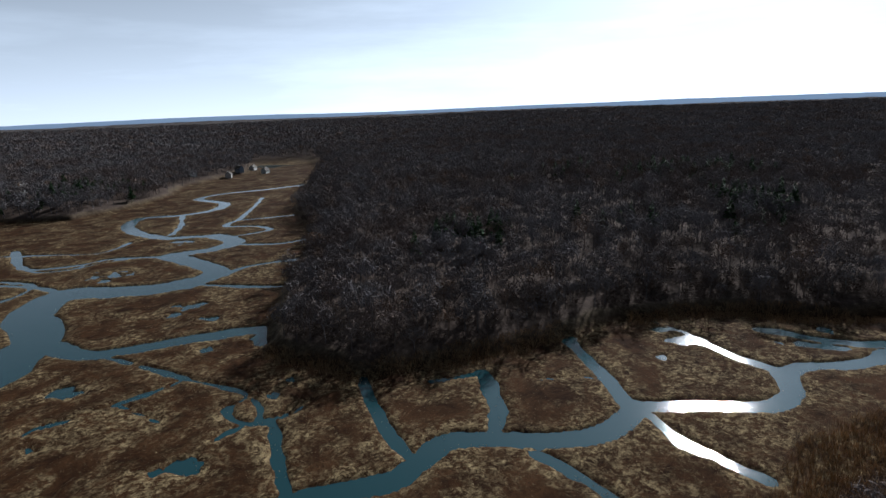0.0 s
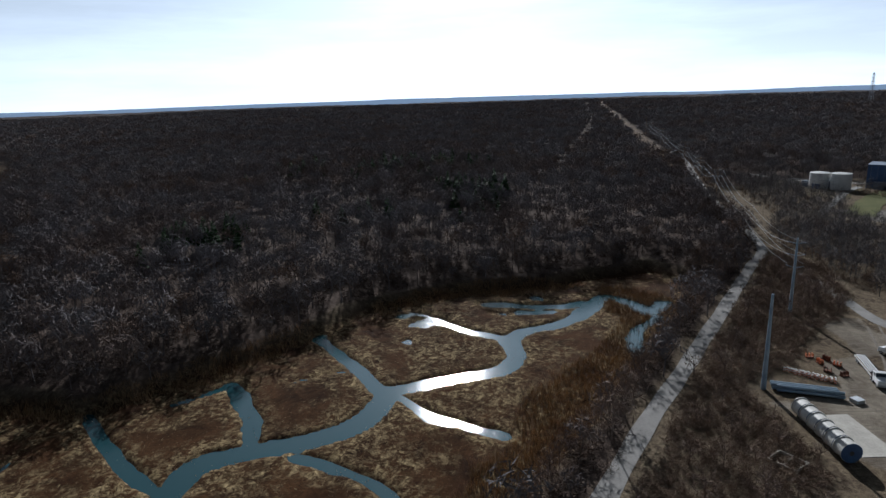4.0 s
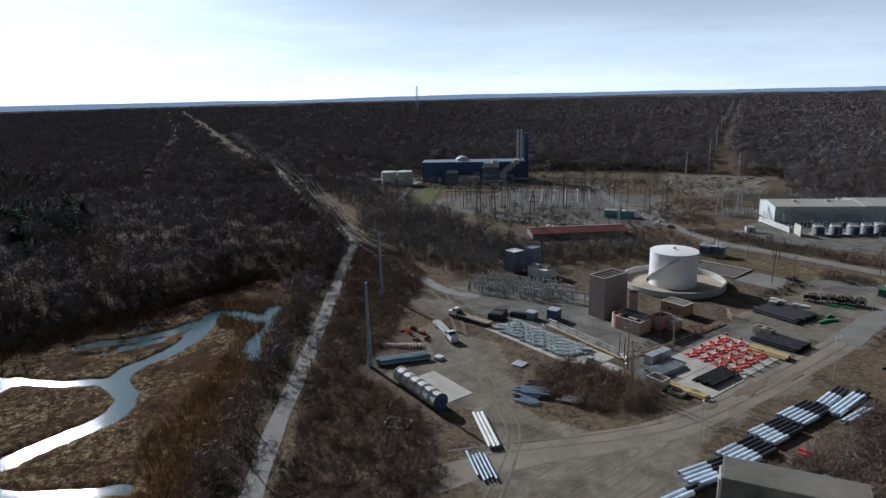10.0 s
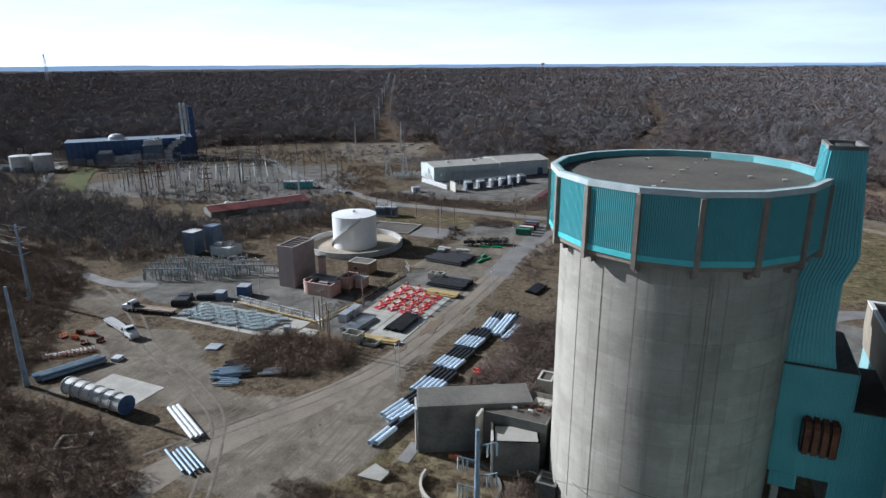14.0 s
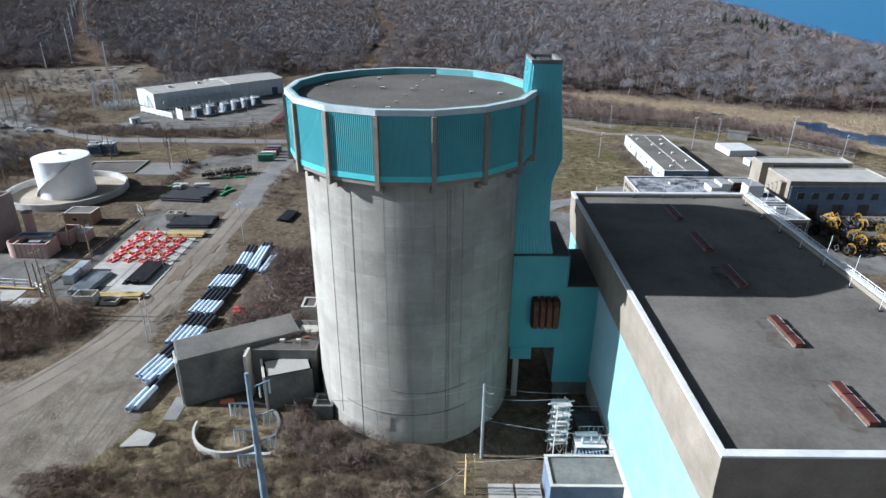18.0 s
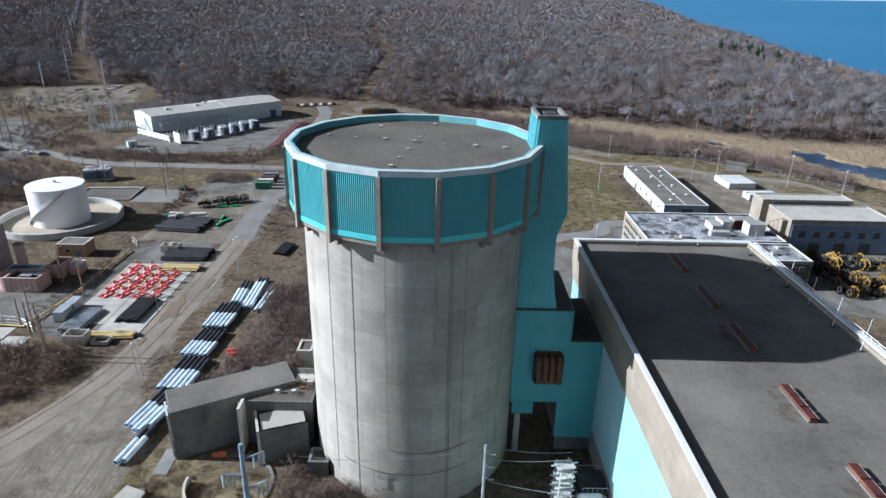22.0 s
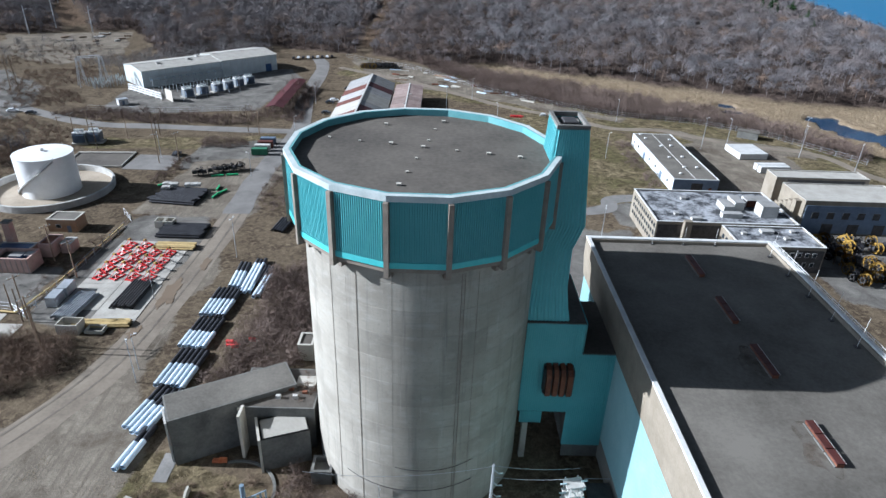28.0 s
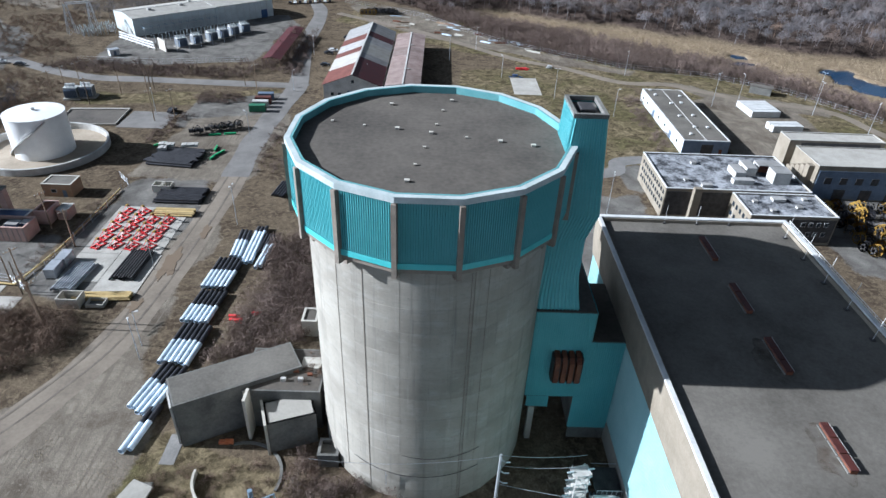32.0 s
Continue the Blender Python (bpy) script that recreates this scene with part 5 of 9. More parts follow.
    for sgn, name in ((0.0, "bracket_lamp"),):
        a = math.radians(-108)
        c, s = math.cos(a), math.sin(a)
        bm = tubem((R_CYL * c, R_CYL * s, 5.2), ((R_CYL + 0.6) * c, (R_CYL + 0.6) * s, 5.2), 0.06, n=5)
        tube(bm, ((R_CYL + 0.6) * c, (R_CYL + 0.6) * s, 3.6), ((R_CYL + 0.6) * c, (R_CYL + 0.6) * s, 6.6), 0.07, n=5)
        part(name, bm, "steel", t)
    # the vent tower against the drum
    bm = bmesh.new()
    foot = [(17.4, -3.4), (22.4, -3.4), (22.4, 3.6), (17.4, 3.6)]

    def ring(z, pts):
        return z, pts

    def shell(levels, ribs, name, label):
        for i in range(4):
            b = bmesh.new()
            for (z0, p0), (z1, p1) in zip(levels, levels[1:]):
                a0, a1, c0, c1 = p0[i], p0[(i + 1) % 4], p1[i], p1[(i + 1) % 4]
                cols = []
                d = Vector((a1[0] - a0[0], a1[1] - a0[1], 0))
                out = Vector((d.y, -d.x, 0)).normalized() * 0.2
                for k in range(ribs[i]):
                    for f, o in ((0.0, 0), (0.5, 0), (0.6, 1), (0.9, 1)):
                        u = (k + f) / ribs[i]
                        cols.append([b.verts.new((a[0] + (e[0] - a[0]) * u + out.x * o, a[1] + (e[1] - a[1]) * u + out.y * o, z)) for a, e, z in ((a0, a1, z0), (c0, c1, z1))])
                cols.append([b.verts.new((*a1, z0)), b.verts.new((*c1, z1))])
                for (p, q), (r, s) in zip(cols, cols[1:]):
                    b.faces.new((p, r, s, q))
            part(name, b, "turquoise", t, label)

    rect = lambda x0, x1: [(x0, -3.4), (x1, -3.4), (x1, 3.6), (x0, 3.6)]
    shell([ring(28.8, rect(15.5, 23.9)), ring(31.5, rect(15.5, 23.3)), ring(35.5, rect(16, 22.7)), ring(42.0, rect(16.5, 22.6)), ring(46.0, rect(17.5, 24.0)), ring(60.9, rect(18.4, 22.6))], (14, 22, 14, 22), "tower_siding", "turquoise ribbed siding of the vent tower")
    bm = bmesh.new()
    for b in ((18.2, 18.7, -3.6, 3.8), (22.3, 22.8, -3.6, 3.8), (18.7, 22.3, -3.6, -3.1), (18.7, 22.3, 3.3, 3.8)):
        box(bm, *b, 60.6, 61.2)
    part("tower_coping", bm, "concrete_dark", t, "dark weathered coping")
    part("tower_top", boxm(18.6, 22.4, -3.2, 3.4, 59.6, 60.3), "concrete_dark", t)
    bm = boxm(19.6, 21.6, -1.2, 1.6, 60.3, 61.0, bevel=0.1)
    part("tower_vent", bm, "dark_steel", t)
    return t


def siding_box(t, x0, x1, y0, y1, z0, z1, sides, pitch=0.33, mat="turquoise", name="siding_panel", label="", depth=0.1):
    """Ribbed sheets on the named sides (s, e, n, w as -y, +x, +y, -x) of a box."""
    for s in sides:
        p, q = {"s": ((x0, y0), (x1, y0)), "e": ((x1, y0), (x1, y1)), "n": ((x1, y1), (x0, y1)), "w": ((x0, y1), (x0, y0))}[s]
        part(name, corrugated(bmesh.new(), p, q, z0, z1, max(2, int(math.dist(p, q) / pitch)), depth), mat, t, label)


def build_link():
    t = thing("link_building", "turquoise ribbed link between reactor and turbine buildings", "building")
    part("core", boxm(15.5, 26.8, -3.9, 12, 10.7, 29.0), "concrete_dark", t)
    part("lower_core", boxm(25.6, 32.4, -3.9, 12, 3.2, 23.1), "concrete_dark", t)
    bm = corrugated(bmesh.new(), (17.2, -4.0), (26.7, -4.0), 10.7, 29.0, 27, 0.18)
    part("siding_panel", bm, "turquoise", t)
    part("siding_panel", corrugated(bmesh.new(), (26.7, -4.0), (32.4, -4.0), 3.1, 23.1, 16, 0.18), "turquoise", t)
    part("siding_panel", corrugated(bmesh.new(), (25.6, -4.02), (26.7, -4.02), 3.1, 10.7, 3, 0.1), "turquoise", t)
    part("siding_panel", corrugated(bmesh.new(), (17.6, -4.05), (21.4, -4.05), 8.2, 10.7, 11, 0.18), "turquoise", t)
    part("siding_panel", corrugated(bmesh.new(), (26.8, -4.0), (26.8, 12), 23.1, 29.0, 44, 0.18), "turquoise", t)
    part("roof", boxm(15.5, 26.6, -3.8, 12, 29.0, 29.15), "roof_dark", t)
    part("lower_roof", boxm(26.9, 32.4, -3.8, 12, 23.1, 23.25), "roof_dark", t)
    part("column", boxm(18.2, 19.2, -4.3, -3.3, -3, 8.2, bevel=0.05), "concrete", t)
    part("base_wall", boxm(26.0, 32.4, -3.7, -3.2, -3, 3.2), "concrete_dark", t)
    # louvred hood
    hood = bmesh.new()
    prof = [(-4.1, 21.3), (-5.6, 21.0), (-6.3, 20.2), (-6.4, 16.2), (-6.2, 15.9), (-4.1, 15.9)]
    for x0, x1 in ((20.8, 22.0), (22.0, 23.15), (23.15, 24.3), (24.3, 25.5)):
        a = [hood.verts.new((x0 + 0.2, y, z)) for y, z in prof]
        b = [hood.verts.new((x1 - 0.2, y, z)) for y, z in prof]
        for i in range(len(prof) - 1):
            hood.faces.new((a[i], b[i], b[i + 1], a[i + 1]))
        hood.faces.new(a[::-1])
        hood.faces.new(b)
    hood_ob = part("intake_hood", hood, "rust", t, "rusty brown intake hood")
    for x in (20.75, 21.95, 23.1, 24.25, 25.45):
        part("hood_rib", boxm(x, x + 0.1, -6.0, -4.1, 15.95, 21.0), "dark_steel", hood_ob)
    return t


def build_turbine():
    t = thing("turbine_building", "large turquoise and concrete turbine hall with flat dark roof", "building")
    x0, x1, y0, y1, zt = 32.5, 68.0, -53.3, 23.2, 31.2
    part("wall_base", boxm(x0, x1, y0, y1, -4, 4.6), "concrete", t)
    siding_box(t, x0 + 0.05, x1 - 0.05, y0 + 0.05, y1 - 0.05, 4.6, 22.9, "senw", 0.36, "turquoise_light", depth=0.09)
    # the precast parapet band leans outward
    bm = bmesh.new()
    lo = [(x0 - 0.1, y0 - 0.1), (x1 + 0.1, y0 - 0.1), (x1 + 0.1, y1 + 0.1), (x0 - 0.1, y1 + 0.1)]
    hi = [(x0 - 0.5, y0 - 0.5), (x1 + 0.5, y0 - 0.5), (x1 + 0.5, y1 + 0.5), (x0 - 0.5, y1 + 0.5)]
    inn = [(x0 + 0.45, y0 + 0.45), (x1 - 0.45, y0 + 0.45), (x1 - 0.45, y1 - 0.45), (x0 + 0.45, y1 - 0.45)]
    rings = [[bm.verts.new((*p, z)) for p in q] for q, z in ((lo, 22.7), (hi, 27.0), (hi, 30.9), (inn, 30.9), (inn, 30.0))]
    for r, s in zip(rings, rings[1:]):
        for i in range(4):
            j = (i + 1) % 4
            bm.faces.new((r[i], r[j], s[j], s[i]))
    part("parapet_band", bm, "beige", t, "leaning beige precast parapet band")
    for b in ((x0 - 0.6, x0 + 0.15, y0 - 0.6, y1 + 0.6), (x1 - 0.15, x1 + 0.6, y0 - 0.6, y1 + 0.6), (x0 + 0.15, x1 - 0.15, y0 - 0.6, y0 + 0.4), (x0 + 0.15, x1 - 0.15, y1 - 0.3, y1 + 0.6)):
        part("parapet_cap", boxm(*b, 30.9, 31.2, bevel=0.04), "white_metal", t, "white metal coping")
    part("roof", boxm(x0 + 0.5, x1 - 0.5, y0 + 0.5, y1 - 0.5, 29.4, 30.3), "roof_grey", t, "grey gravel roof")
    # roof hatches: three lids on a curb
    for y in (13.6, -0.9, -14.2, -30.2, -45.0):
        h = part("roof_hatch", boxm(49.55, 50.45, y - 3.6, y + 3.6, 30.3, 30.8), "rust", t, "rusty smoke hatch with three lids")
        for k in range(3):
            a = y - 3.6 + k * 2.45
            lid = part("lid", boxm(49.45, 50.55, a, a + 2.3, 30.8, 30.98, bevel=0.05), "hatch_red", h)
            part("drip_edge", boxm(50.56, 50.64, a + 0.05, a + 2.25, 30.78, 30.95), "white_dirty", lid)
            part("flashing", boxm(49.36, 49.54, a, a + 2.3, 30.3, 30.5), "concrete_dark", h)
    for y in (-30.2, -45.0, -14.2):
        bm = bmesh.new()
        vs = []
        for k in range(40):
            a = 2 * math.pi * k / 40
            f = 0.8 + 0.45 * noise.noise((y + 1.3 * math.cos(a), 1.3 * math.sin(a), 0.2))
            vs.append(bm.verts.new((49.0 + 2.6 * f * math.cos(a), y - 0.6 + 5.0 * f * math.sin(a), 30.304)))
        bm.faces.new(vs)
        part("rust_stain", bm, "stain", t, "rust stain run out over the gravel roof")
    return t


build_reactor()
build_link()
build_turbine()


# ---- buildings of the site ----
def wall_window(t, x, y, z, w, h, side, frame_mat="white_metal"):
    """A framed pane on a wall that faces s, e, n or w."""
    d = 0.08
    if side in "sn":
        s = -1 if side == "s" else 1
        f = boxm(x - w / 2 - 0.08, x + w / 2 + 0.08, min(y, y + s * d), max(y, y + s * d), z - 0.08, z + h + 0.08)
        p = boxm(x - w / 2, x + w / 2, min(y, y + s * (d + 0.03)), max(y, y + s * (d + 0.03)), z, z + h)
    else:
        s = -1 if side == "w" else 1
        f = boxm(min(x, x + s * d), max(x, x + s * d), y - w / 2 - 0.08, y + w / 2 + 0.08, z - 0.08, z + h + 0.08)
        p = boxm(min(x, x + s * (d + 0.03)), max(x, x + s * (d + 0.03)), y - w / 2, y + w / 2, z, z + h)
    fr = part("window", f, frame_mat, t)
    part("pane", p, "glass", fr)


def wall_door(t, x, y, z, w, h, side, mat="slate_paint", name="door"):
    if side in "sn":
        s = -1 if side == "s" else 1
        bm = boxm(x - w / 2, x + w / 2, min(y, y + s * 0.1), max(y, y + s * 0.1), z, z + h)
    else:
        s = -1 if side == "w" else 1
        bm = boxm(min(x, x + s * 0.1), max(x, x + s * 0.1), y - w / 2, y + w / 2, z, z + h)
    part(name, bm, mat, t)


def flat_block(name, label, x0, x1, y0, y1, h, wall, roof, cap="white_metal", at=(0, 0, 0), turn=0, parapet=0.5, z0=-0.8, parent=None, category="building", group=""):
    """A flat-roofed block with a parapet and coping."""
    t = thing(name, label, category, group, at=at, turn=turn) if parent is None else parent
    part("wall", boxm(x0, x1, y0, y1, z0, h - parapet), wall, t)
    bm = bmesh.new()
    for b in ((x0, x0 + 0.3, y0, y1), (x1 - 0.3, x1, y0, y1), (x0 + 0.3, x1 - 0.3, y0, y0 + 0.3), (x0 + 0.3, x1 - 0.3, y1 - 0.3, y1)):
        box(bm, *b, h - parapet, h - 0.1)
    part("parapet", bm, wall, t)
    if cap:
        bm = bmesh.new()
    for b in () if not cap else ((x0 - 0.08, x0 + 0.4, y0 - 0.08, y1 + 0.08), (x1 - 0.4, x1 + 0.08, y0 - 0.08, y1 + 0.08), (x0 + 0.4, x1 - 0.4, y0 - 0.08, y0 + 0.4), (x0 + 0.4, x1 - 0.4, y1 - 0.4, y1 + 0.08)):
        box(bm, *b, h - 0.1, h + 0.05)
    if cap:
        part("coping", bm, cap, t)
    part("roof", boxm(x0 + 0.3, x1 - 0.3, y0 + 0.3, y1 - 0.3, h - parapet, h - parapet + 0.06), roof, t)
    return t


def gable_block(name, label, L, W, eave, ridge, wall, roof, at, turn=0, strips=0, roof2=None, category="building", seed=1, laid=None):
    """A gabled shed along x, its roof laid in sheets when strips is set."""
    t = thing(name, label, category, at=at, turn=turn)
    bm = bmesh.new()
    prof = [(0, -0.8), (W, -0.8), (W, eave), (W / 2, ridge), (0, eave)]
    a = [bm.verts.new((0, y, z)) for y, z in prof]
    b = [bm.verts.new((L, y, z)) for y, z in prof]
    bm.faces.new(a[::-1])
    bm.faces.new(b)
    for i in range(5):
        bm.faces.new((a[i], a[(i + 1) % 5], b[(i + 1) % 5], b[i]))
    part("wall", bm, wall, t)
    rng = random.Random(seed)
    slope = (ridge - eave) / (W / 2)
    for side in (0, 1):
        n = max(1, strips)
        x, count = -0.4, 0
        while x < L + 0.39:
            w = (L + 0.8) / n * (rng.uniform(0.6, 1.5) if strips else 1)
            sheet = rng.choice((roof, roof2)) if roof2 else roof
            if laid:
                share, sheet = laid[side][count % len(laid[side])]
                w = (L + 0.8) * share
            count += 1
            x1 = min(L + 0.4, x + w)
            bm = bmesh.new()
            ys = (-0.5, W / 2) if side == 0 else (W / 2, W + 0.5)
            zs = [ridge - abs(y - W / 2) * slope + 0.06 for y in ys]
            lo = [bm.verts.new((px, py, pz)) for px, py, pz in ((x, ys[0], zs[0]), (x1, ys[0], zs[0]), (x1, ys[1], zs[1]), (x, ys[1], zs[1]))]
            hi = [bm.verts.new((v.co.x, v.co.y, v.co.z + 0.12 + 0.01 * (x > 0))) for v in lo]
            bm.faces.new(hi)
            bm.faces.new(lo[::-1])
            for i in range(4):
                bm.faces.new((lo[i], lo[(i + 1) % 4], hi[(i + 1) % 4], hi[i]))
            part("roof_sheet", bm, sheet, t)
            x = x1
    part("ridge_cap", boxm(-0.4, L + 0.4, W / 2 - 0.35, W / 2 + 0.35, ridge + 0.1, ridge + 0.28), "white_dirty", t)
    return t


def roof_units(t, spots, z, mat="white_dirty"):
    for x, y, w, d, h in spots:
        bm = boxm(x, x + w, y, y + d, z, z + h, bevel=0.05)
        u = part("roof_unit", bm, mat, t)
        part("cover", boxm(x - 0.1, x + w + 0.1, y - 0.1, y + d + 0.1, z + h, z + h + 0.08), "grey_sheet", u)


# derelict concrete block beside the drum
t = flat_block("concrete_annex", "low derelict concrete annex with flat dark roof", 0, 22, 0, 7.2, 10.2, "concrete_dark", "roof_grey", None, at=(-41.6, -8.3, 0), turn=28, parapet=0.12, z0=-1.5)
part("leaning_slab", boxm(-0.5, -0.15, 1.0, 5.5, 0, 9.0), "white_dirty", t)
part("wall_scupper", boxm(11.2, 12.4, -0.7, 0.0, 7.9, 9.0), "concrete_pale", t)
t = flat_block("concrete_annex", "weathered lower concrete annex littered with debris on its roof", -32, -18.2, -3.2, 7.6, 9.2, "concrete_dark", "roof_dark", None, parapet=0.12, z0=-1.5)
part("fin_wall", boxm(-30.8, -30.3, -6.2, -3.2, -1, 9.6), "concrete_pale", t)
part("hatch_slab", boxm(-22.5, -19.0, 2.6, 5.2, 9.1, 9.4), "concrete_pale", t)
for k, (x, y) in enumerate(((-21, 0.5), (-22.4, -0.9), (-20, 1.6), (-23.6, 1.2), (-25.4, -1.0))):
    part("debris", boxm(x, x + 0.9, y, y + 0.6, 9.1, 9.6 + 0.25 * (k % 3), bevel=0.06), ("rust", "white_dirty", "concrete_pale")[k % 3], t)
t = flat_block("concrete_bunker", "pale concrete bunker with a flat top", 0, 8.2, 0, 5.2, 7.2, "concrete_dark", "concrete", None, at=(-26.2, -9.0, 0), turn=20, parapet=0.1, z0=-1.5)
part("side_wall", boxm(-0.5, -0.05, -0.4, 5.6, -1, 7.5), "concrete_pale", t)
t = flat_block("concrete_bunker", "small broken concrete pit box by the drum", -17.6, -14.2, -11.6, -8.0, 3.0, "concrete_dark", "concrete_dark", "concrete_dark", parapet=1.2, z0=-2.5)
t = flat_block("concrete_bunker", "small concrete stair hood beside the annex roof", -26.6, -23.4, 21.5, 26, 4.2, "concrete_pale", "roof_dark", "concrete_pale", parapet=0.3)

# ruin of a round basin
t = thing("basin_wall", "curved broken concrete basin wall among weeds", "wall", at=(-30.6, -14.2, -0.4))
part("curved_wall", lathe([(7.2, -0.5), (7.2, 1.6), (6.8, 1.6), (6.8, -0.5)], 22, a0=radians(175), a1=radians(318), close=False), "concrete_pale", t)
part("rim", lathe([(7.4, -0.5), (7.4, 0.7), (6.9, 0.7), (6.9, -0.5)], 20, a0=radians(-20), a1=radians(110), close=False), "concrete_dark", t)
part("slab_face", boxm(-3.4, 7.6, -6.9, -6.3, -0.5, 1.0), "concrete_pale", t)
t = thing("broken_slab", "broken pale concrete slab lying in dry scrub", "slab", at=(-46.2, -17.4, 0))
bm = bmesh.new()
lo = [bm.verts.new(p) for p in ((-2.6, -1.8, 0.0), (2.2, -1.6, 0.1), (3.0, 0.3, 0.8), (-0.6, 1.6, 0.9))]
hi = [bm.verts.new(v.co + Vector((0, 0, 0.35))) for v in lo]
bm.faces.new(hi)
bm.faces.new(lo[::-1])
for i in range(4):
    bm.faces.new((lo[i], lo[(i + 1) % 4], hi[(i + 1) % 4], hi[i]))
part("slab", bm, "concrete", t)
part("rubble", boxm(0.4, 2.6, 0.6, 1.4, 0.2, 0.9, bevel=0.1), "concrete_dark", t)

# white storage tank in its round dike
TX, TY = -128.2, 109.6
t = thing("storage_tank", "large white cylindrical storage tank with spiral stair", "tank", at=(TX, TY, 0))
part("shell", lathe([(8.9, -0.3), (8.9, 13.2)], 56, close=False), "tank_white", t, smooth=True)
part("roof", lathe([(8.98, 13.15), (8.98, 13.35), (4.5, 13.75), (0.05, 14.0)], 56), "tank_white", t)
part("roof_vent", lathe([(0.5, 13.9), (0.5, 14.5), (0.7, 14.6), (0.05, 14.9)], 12), "white_dirty", t)
bm = bmesh.new()
n = 44
for k in range(n):
    a = math.radians(-150 + 108 * k / n)
    z = 0.4 + 12.6 * k / n
    c, s = math.cos(a), math.sin(a)
    p, q = Vector((8.9 * c, 8.9 * s, z)), Vector((9.75 * c, 9.75 * s, z))
    w = Vector((-s, c, 0)) * 0.22
    vs = [bm.verts.new(v) for v in (p - w, q - w, q + w, p + w)]
    bm.faces.new(vs)
    ws = [bm.verts.new(v.co - Vector((0, 0, 0.3))) for v in vs]
    bm.faces.new((vs[1], vs[0], ws[0], ws[1]))
    bm.faces.new((vs[2], vs[1], ws[1], ws[2]))
part("spiral_stair", bm, "white_dirty", t)
bm = bmesh.new()
for k in range(n):
    a, b = (math.radians(-150 + 108 * j / n) for j in (k, k + 1))
    tube(bm, (9.75 * math.cos(a), 9.75 * math.sin(a), 1.4 + 12.6 * k / n), (9.75 * math.cos(b), 9.75 * math.sin(b), 1.4 + 12.6 * (k + 1) / n), 0.05, n=4)
part("stair_rail", bm, "white_metal", t)
d = thing("dike_wall", "round white concrete dike wall about the tank", "wall", at=(TX, TY, 0))
part("ring", lathe([(19.4, -0.5), (19.4, 2.2), (19.0, 2.25), (18.6, 2.2), (18.6, -0.5)], 64, close=False), "white_dirty", d)
bm = lathe([(18.6, 0.12), (0.1, 0.14)], 48, close=False)
bmesh.ops.translate(bm, verts=bm.verts, vec=(TX, TY, 0))
tagged(obj("dike_floor", bm, "sand"), "sandy floor inside the tank dike", "ground", kind="structure")

t = flat_block("block_house", "tall windowless mauve-brown block house", -126, -119.6, 57.5, 69.5, 14.2, "mauve_block", "roof_dark", "mauve_block", parapet=0.3)
for k in range(5):
    part("roof_joist", boxm(-125.4, -120.2, 59 + 2.1 * k, 59.25 + 2.1 * k, 14.0, 14.3), "dark_steel", t)
t = flat_block("pink_building", "faded pink service building with rounded end", -112.5, -103.4, 54.6, 60.4, 4.2, "pink_paint", "roof_dark", "pink_paint", parapet=0.9)
part("end_wall", lathe([(2.9, -0.5), (2.9, 4.2), (2.5, 4.2), (2.5, 3.3)], 14, (-112.5, 57.5), radians(90), radians(270), close=False), "pink_paint", t)
for k in range(7):
    part("pilaster", boxm(-112.2 + 1.4 * k, -112.0 + 1.4 * k, 54.45, 54.6, 0, 4.0), "mauve_block", t)
roof_units(t, [(-109, 56, 3.0, 2.4, 0.8), (-105.6, 57, 1.6, 2, 0.7)], 3.4, "blue_paint")
t = flat_block("pink_building", "small faded pink service building", -106, -102.2, 63.5, 69.5, 4.0, "pink_paint", "rust", "pink_paint", parapet=0.4)
t = flat_block("pink_building", "low pink outbuilding with a white flat roof", -101.6, -98.6, 66.0, 70.0, 3.0, "pink_paint", "white_dirty", "white_dirty", parapet=0.2)
t = thing("pink_chimney", "square pink masonry chimney", "chimney", at=(-114.4, 66.2, 0))
part("shaft", boxm(-0.95, 0.95, -0.95, 0.95, -0.5, 9.0, bevel=0.04), "pink_paint", t)
part("cap", boxm(-1.1, 1.1, -1.1, 1.1, 9.0, 9.4), "concrete_dark", t)
t = flat_block("switch_house", "low blue-roofed pump house beside the pink buildings", -116.5, -107, 61.4, 65.2, 3.4, "pink_paint", "blue_paint", "white_metal", parapet=0.15)
t = flat_block("tan_building", "small tan masonry building with grey flat roof", -112.2, -103.8, 78.8, 84.6, 4.0, "tan_paint", "roof_grey", "concrete_pale", parapet=0.2)
wall_door(t, -106, 78.8, 0, 1.1, 2.1, "s", "slate_paint")
wall_window(t, -109, 78.8, 1.4, 1.4, 1.0, "s")

t = flat_block("blue_tower", "slate-blue clad boxy equipment tower with white top", -184.6, -179.4, 73, 78.5, 9.0, "slate_paint", "white_metal", "white_metal", parapet=0.2)
t = flat_block("blue_tower", "taller slate-blue clad equipment tower", -179.0, -174.6, 79, 84, 10.5, "slate_paint", "slate_paint", "slate_paint", parapet=0.2)
t = flat_block("equipment_house", "low pale equipment house with roof plant", -174, -164.5, 76, 83, 3.6, "shed_wall", "white_metal", "white_metal", parapet=0.2)
roof_units(t, [(-172.6, 77.4, 2.6, 2, 1.2), (-168.6, 79, 2.2, 2.4, 1.6)], 3.5)

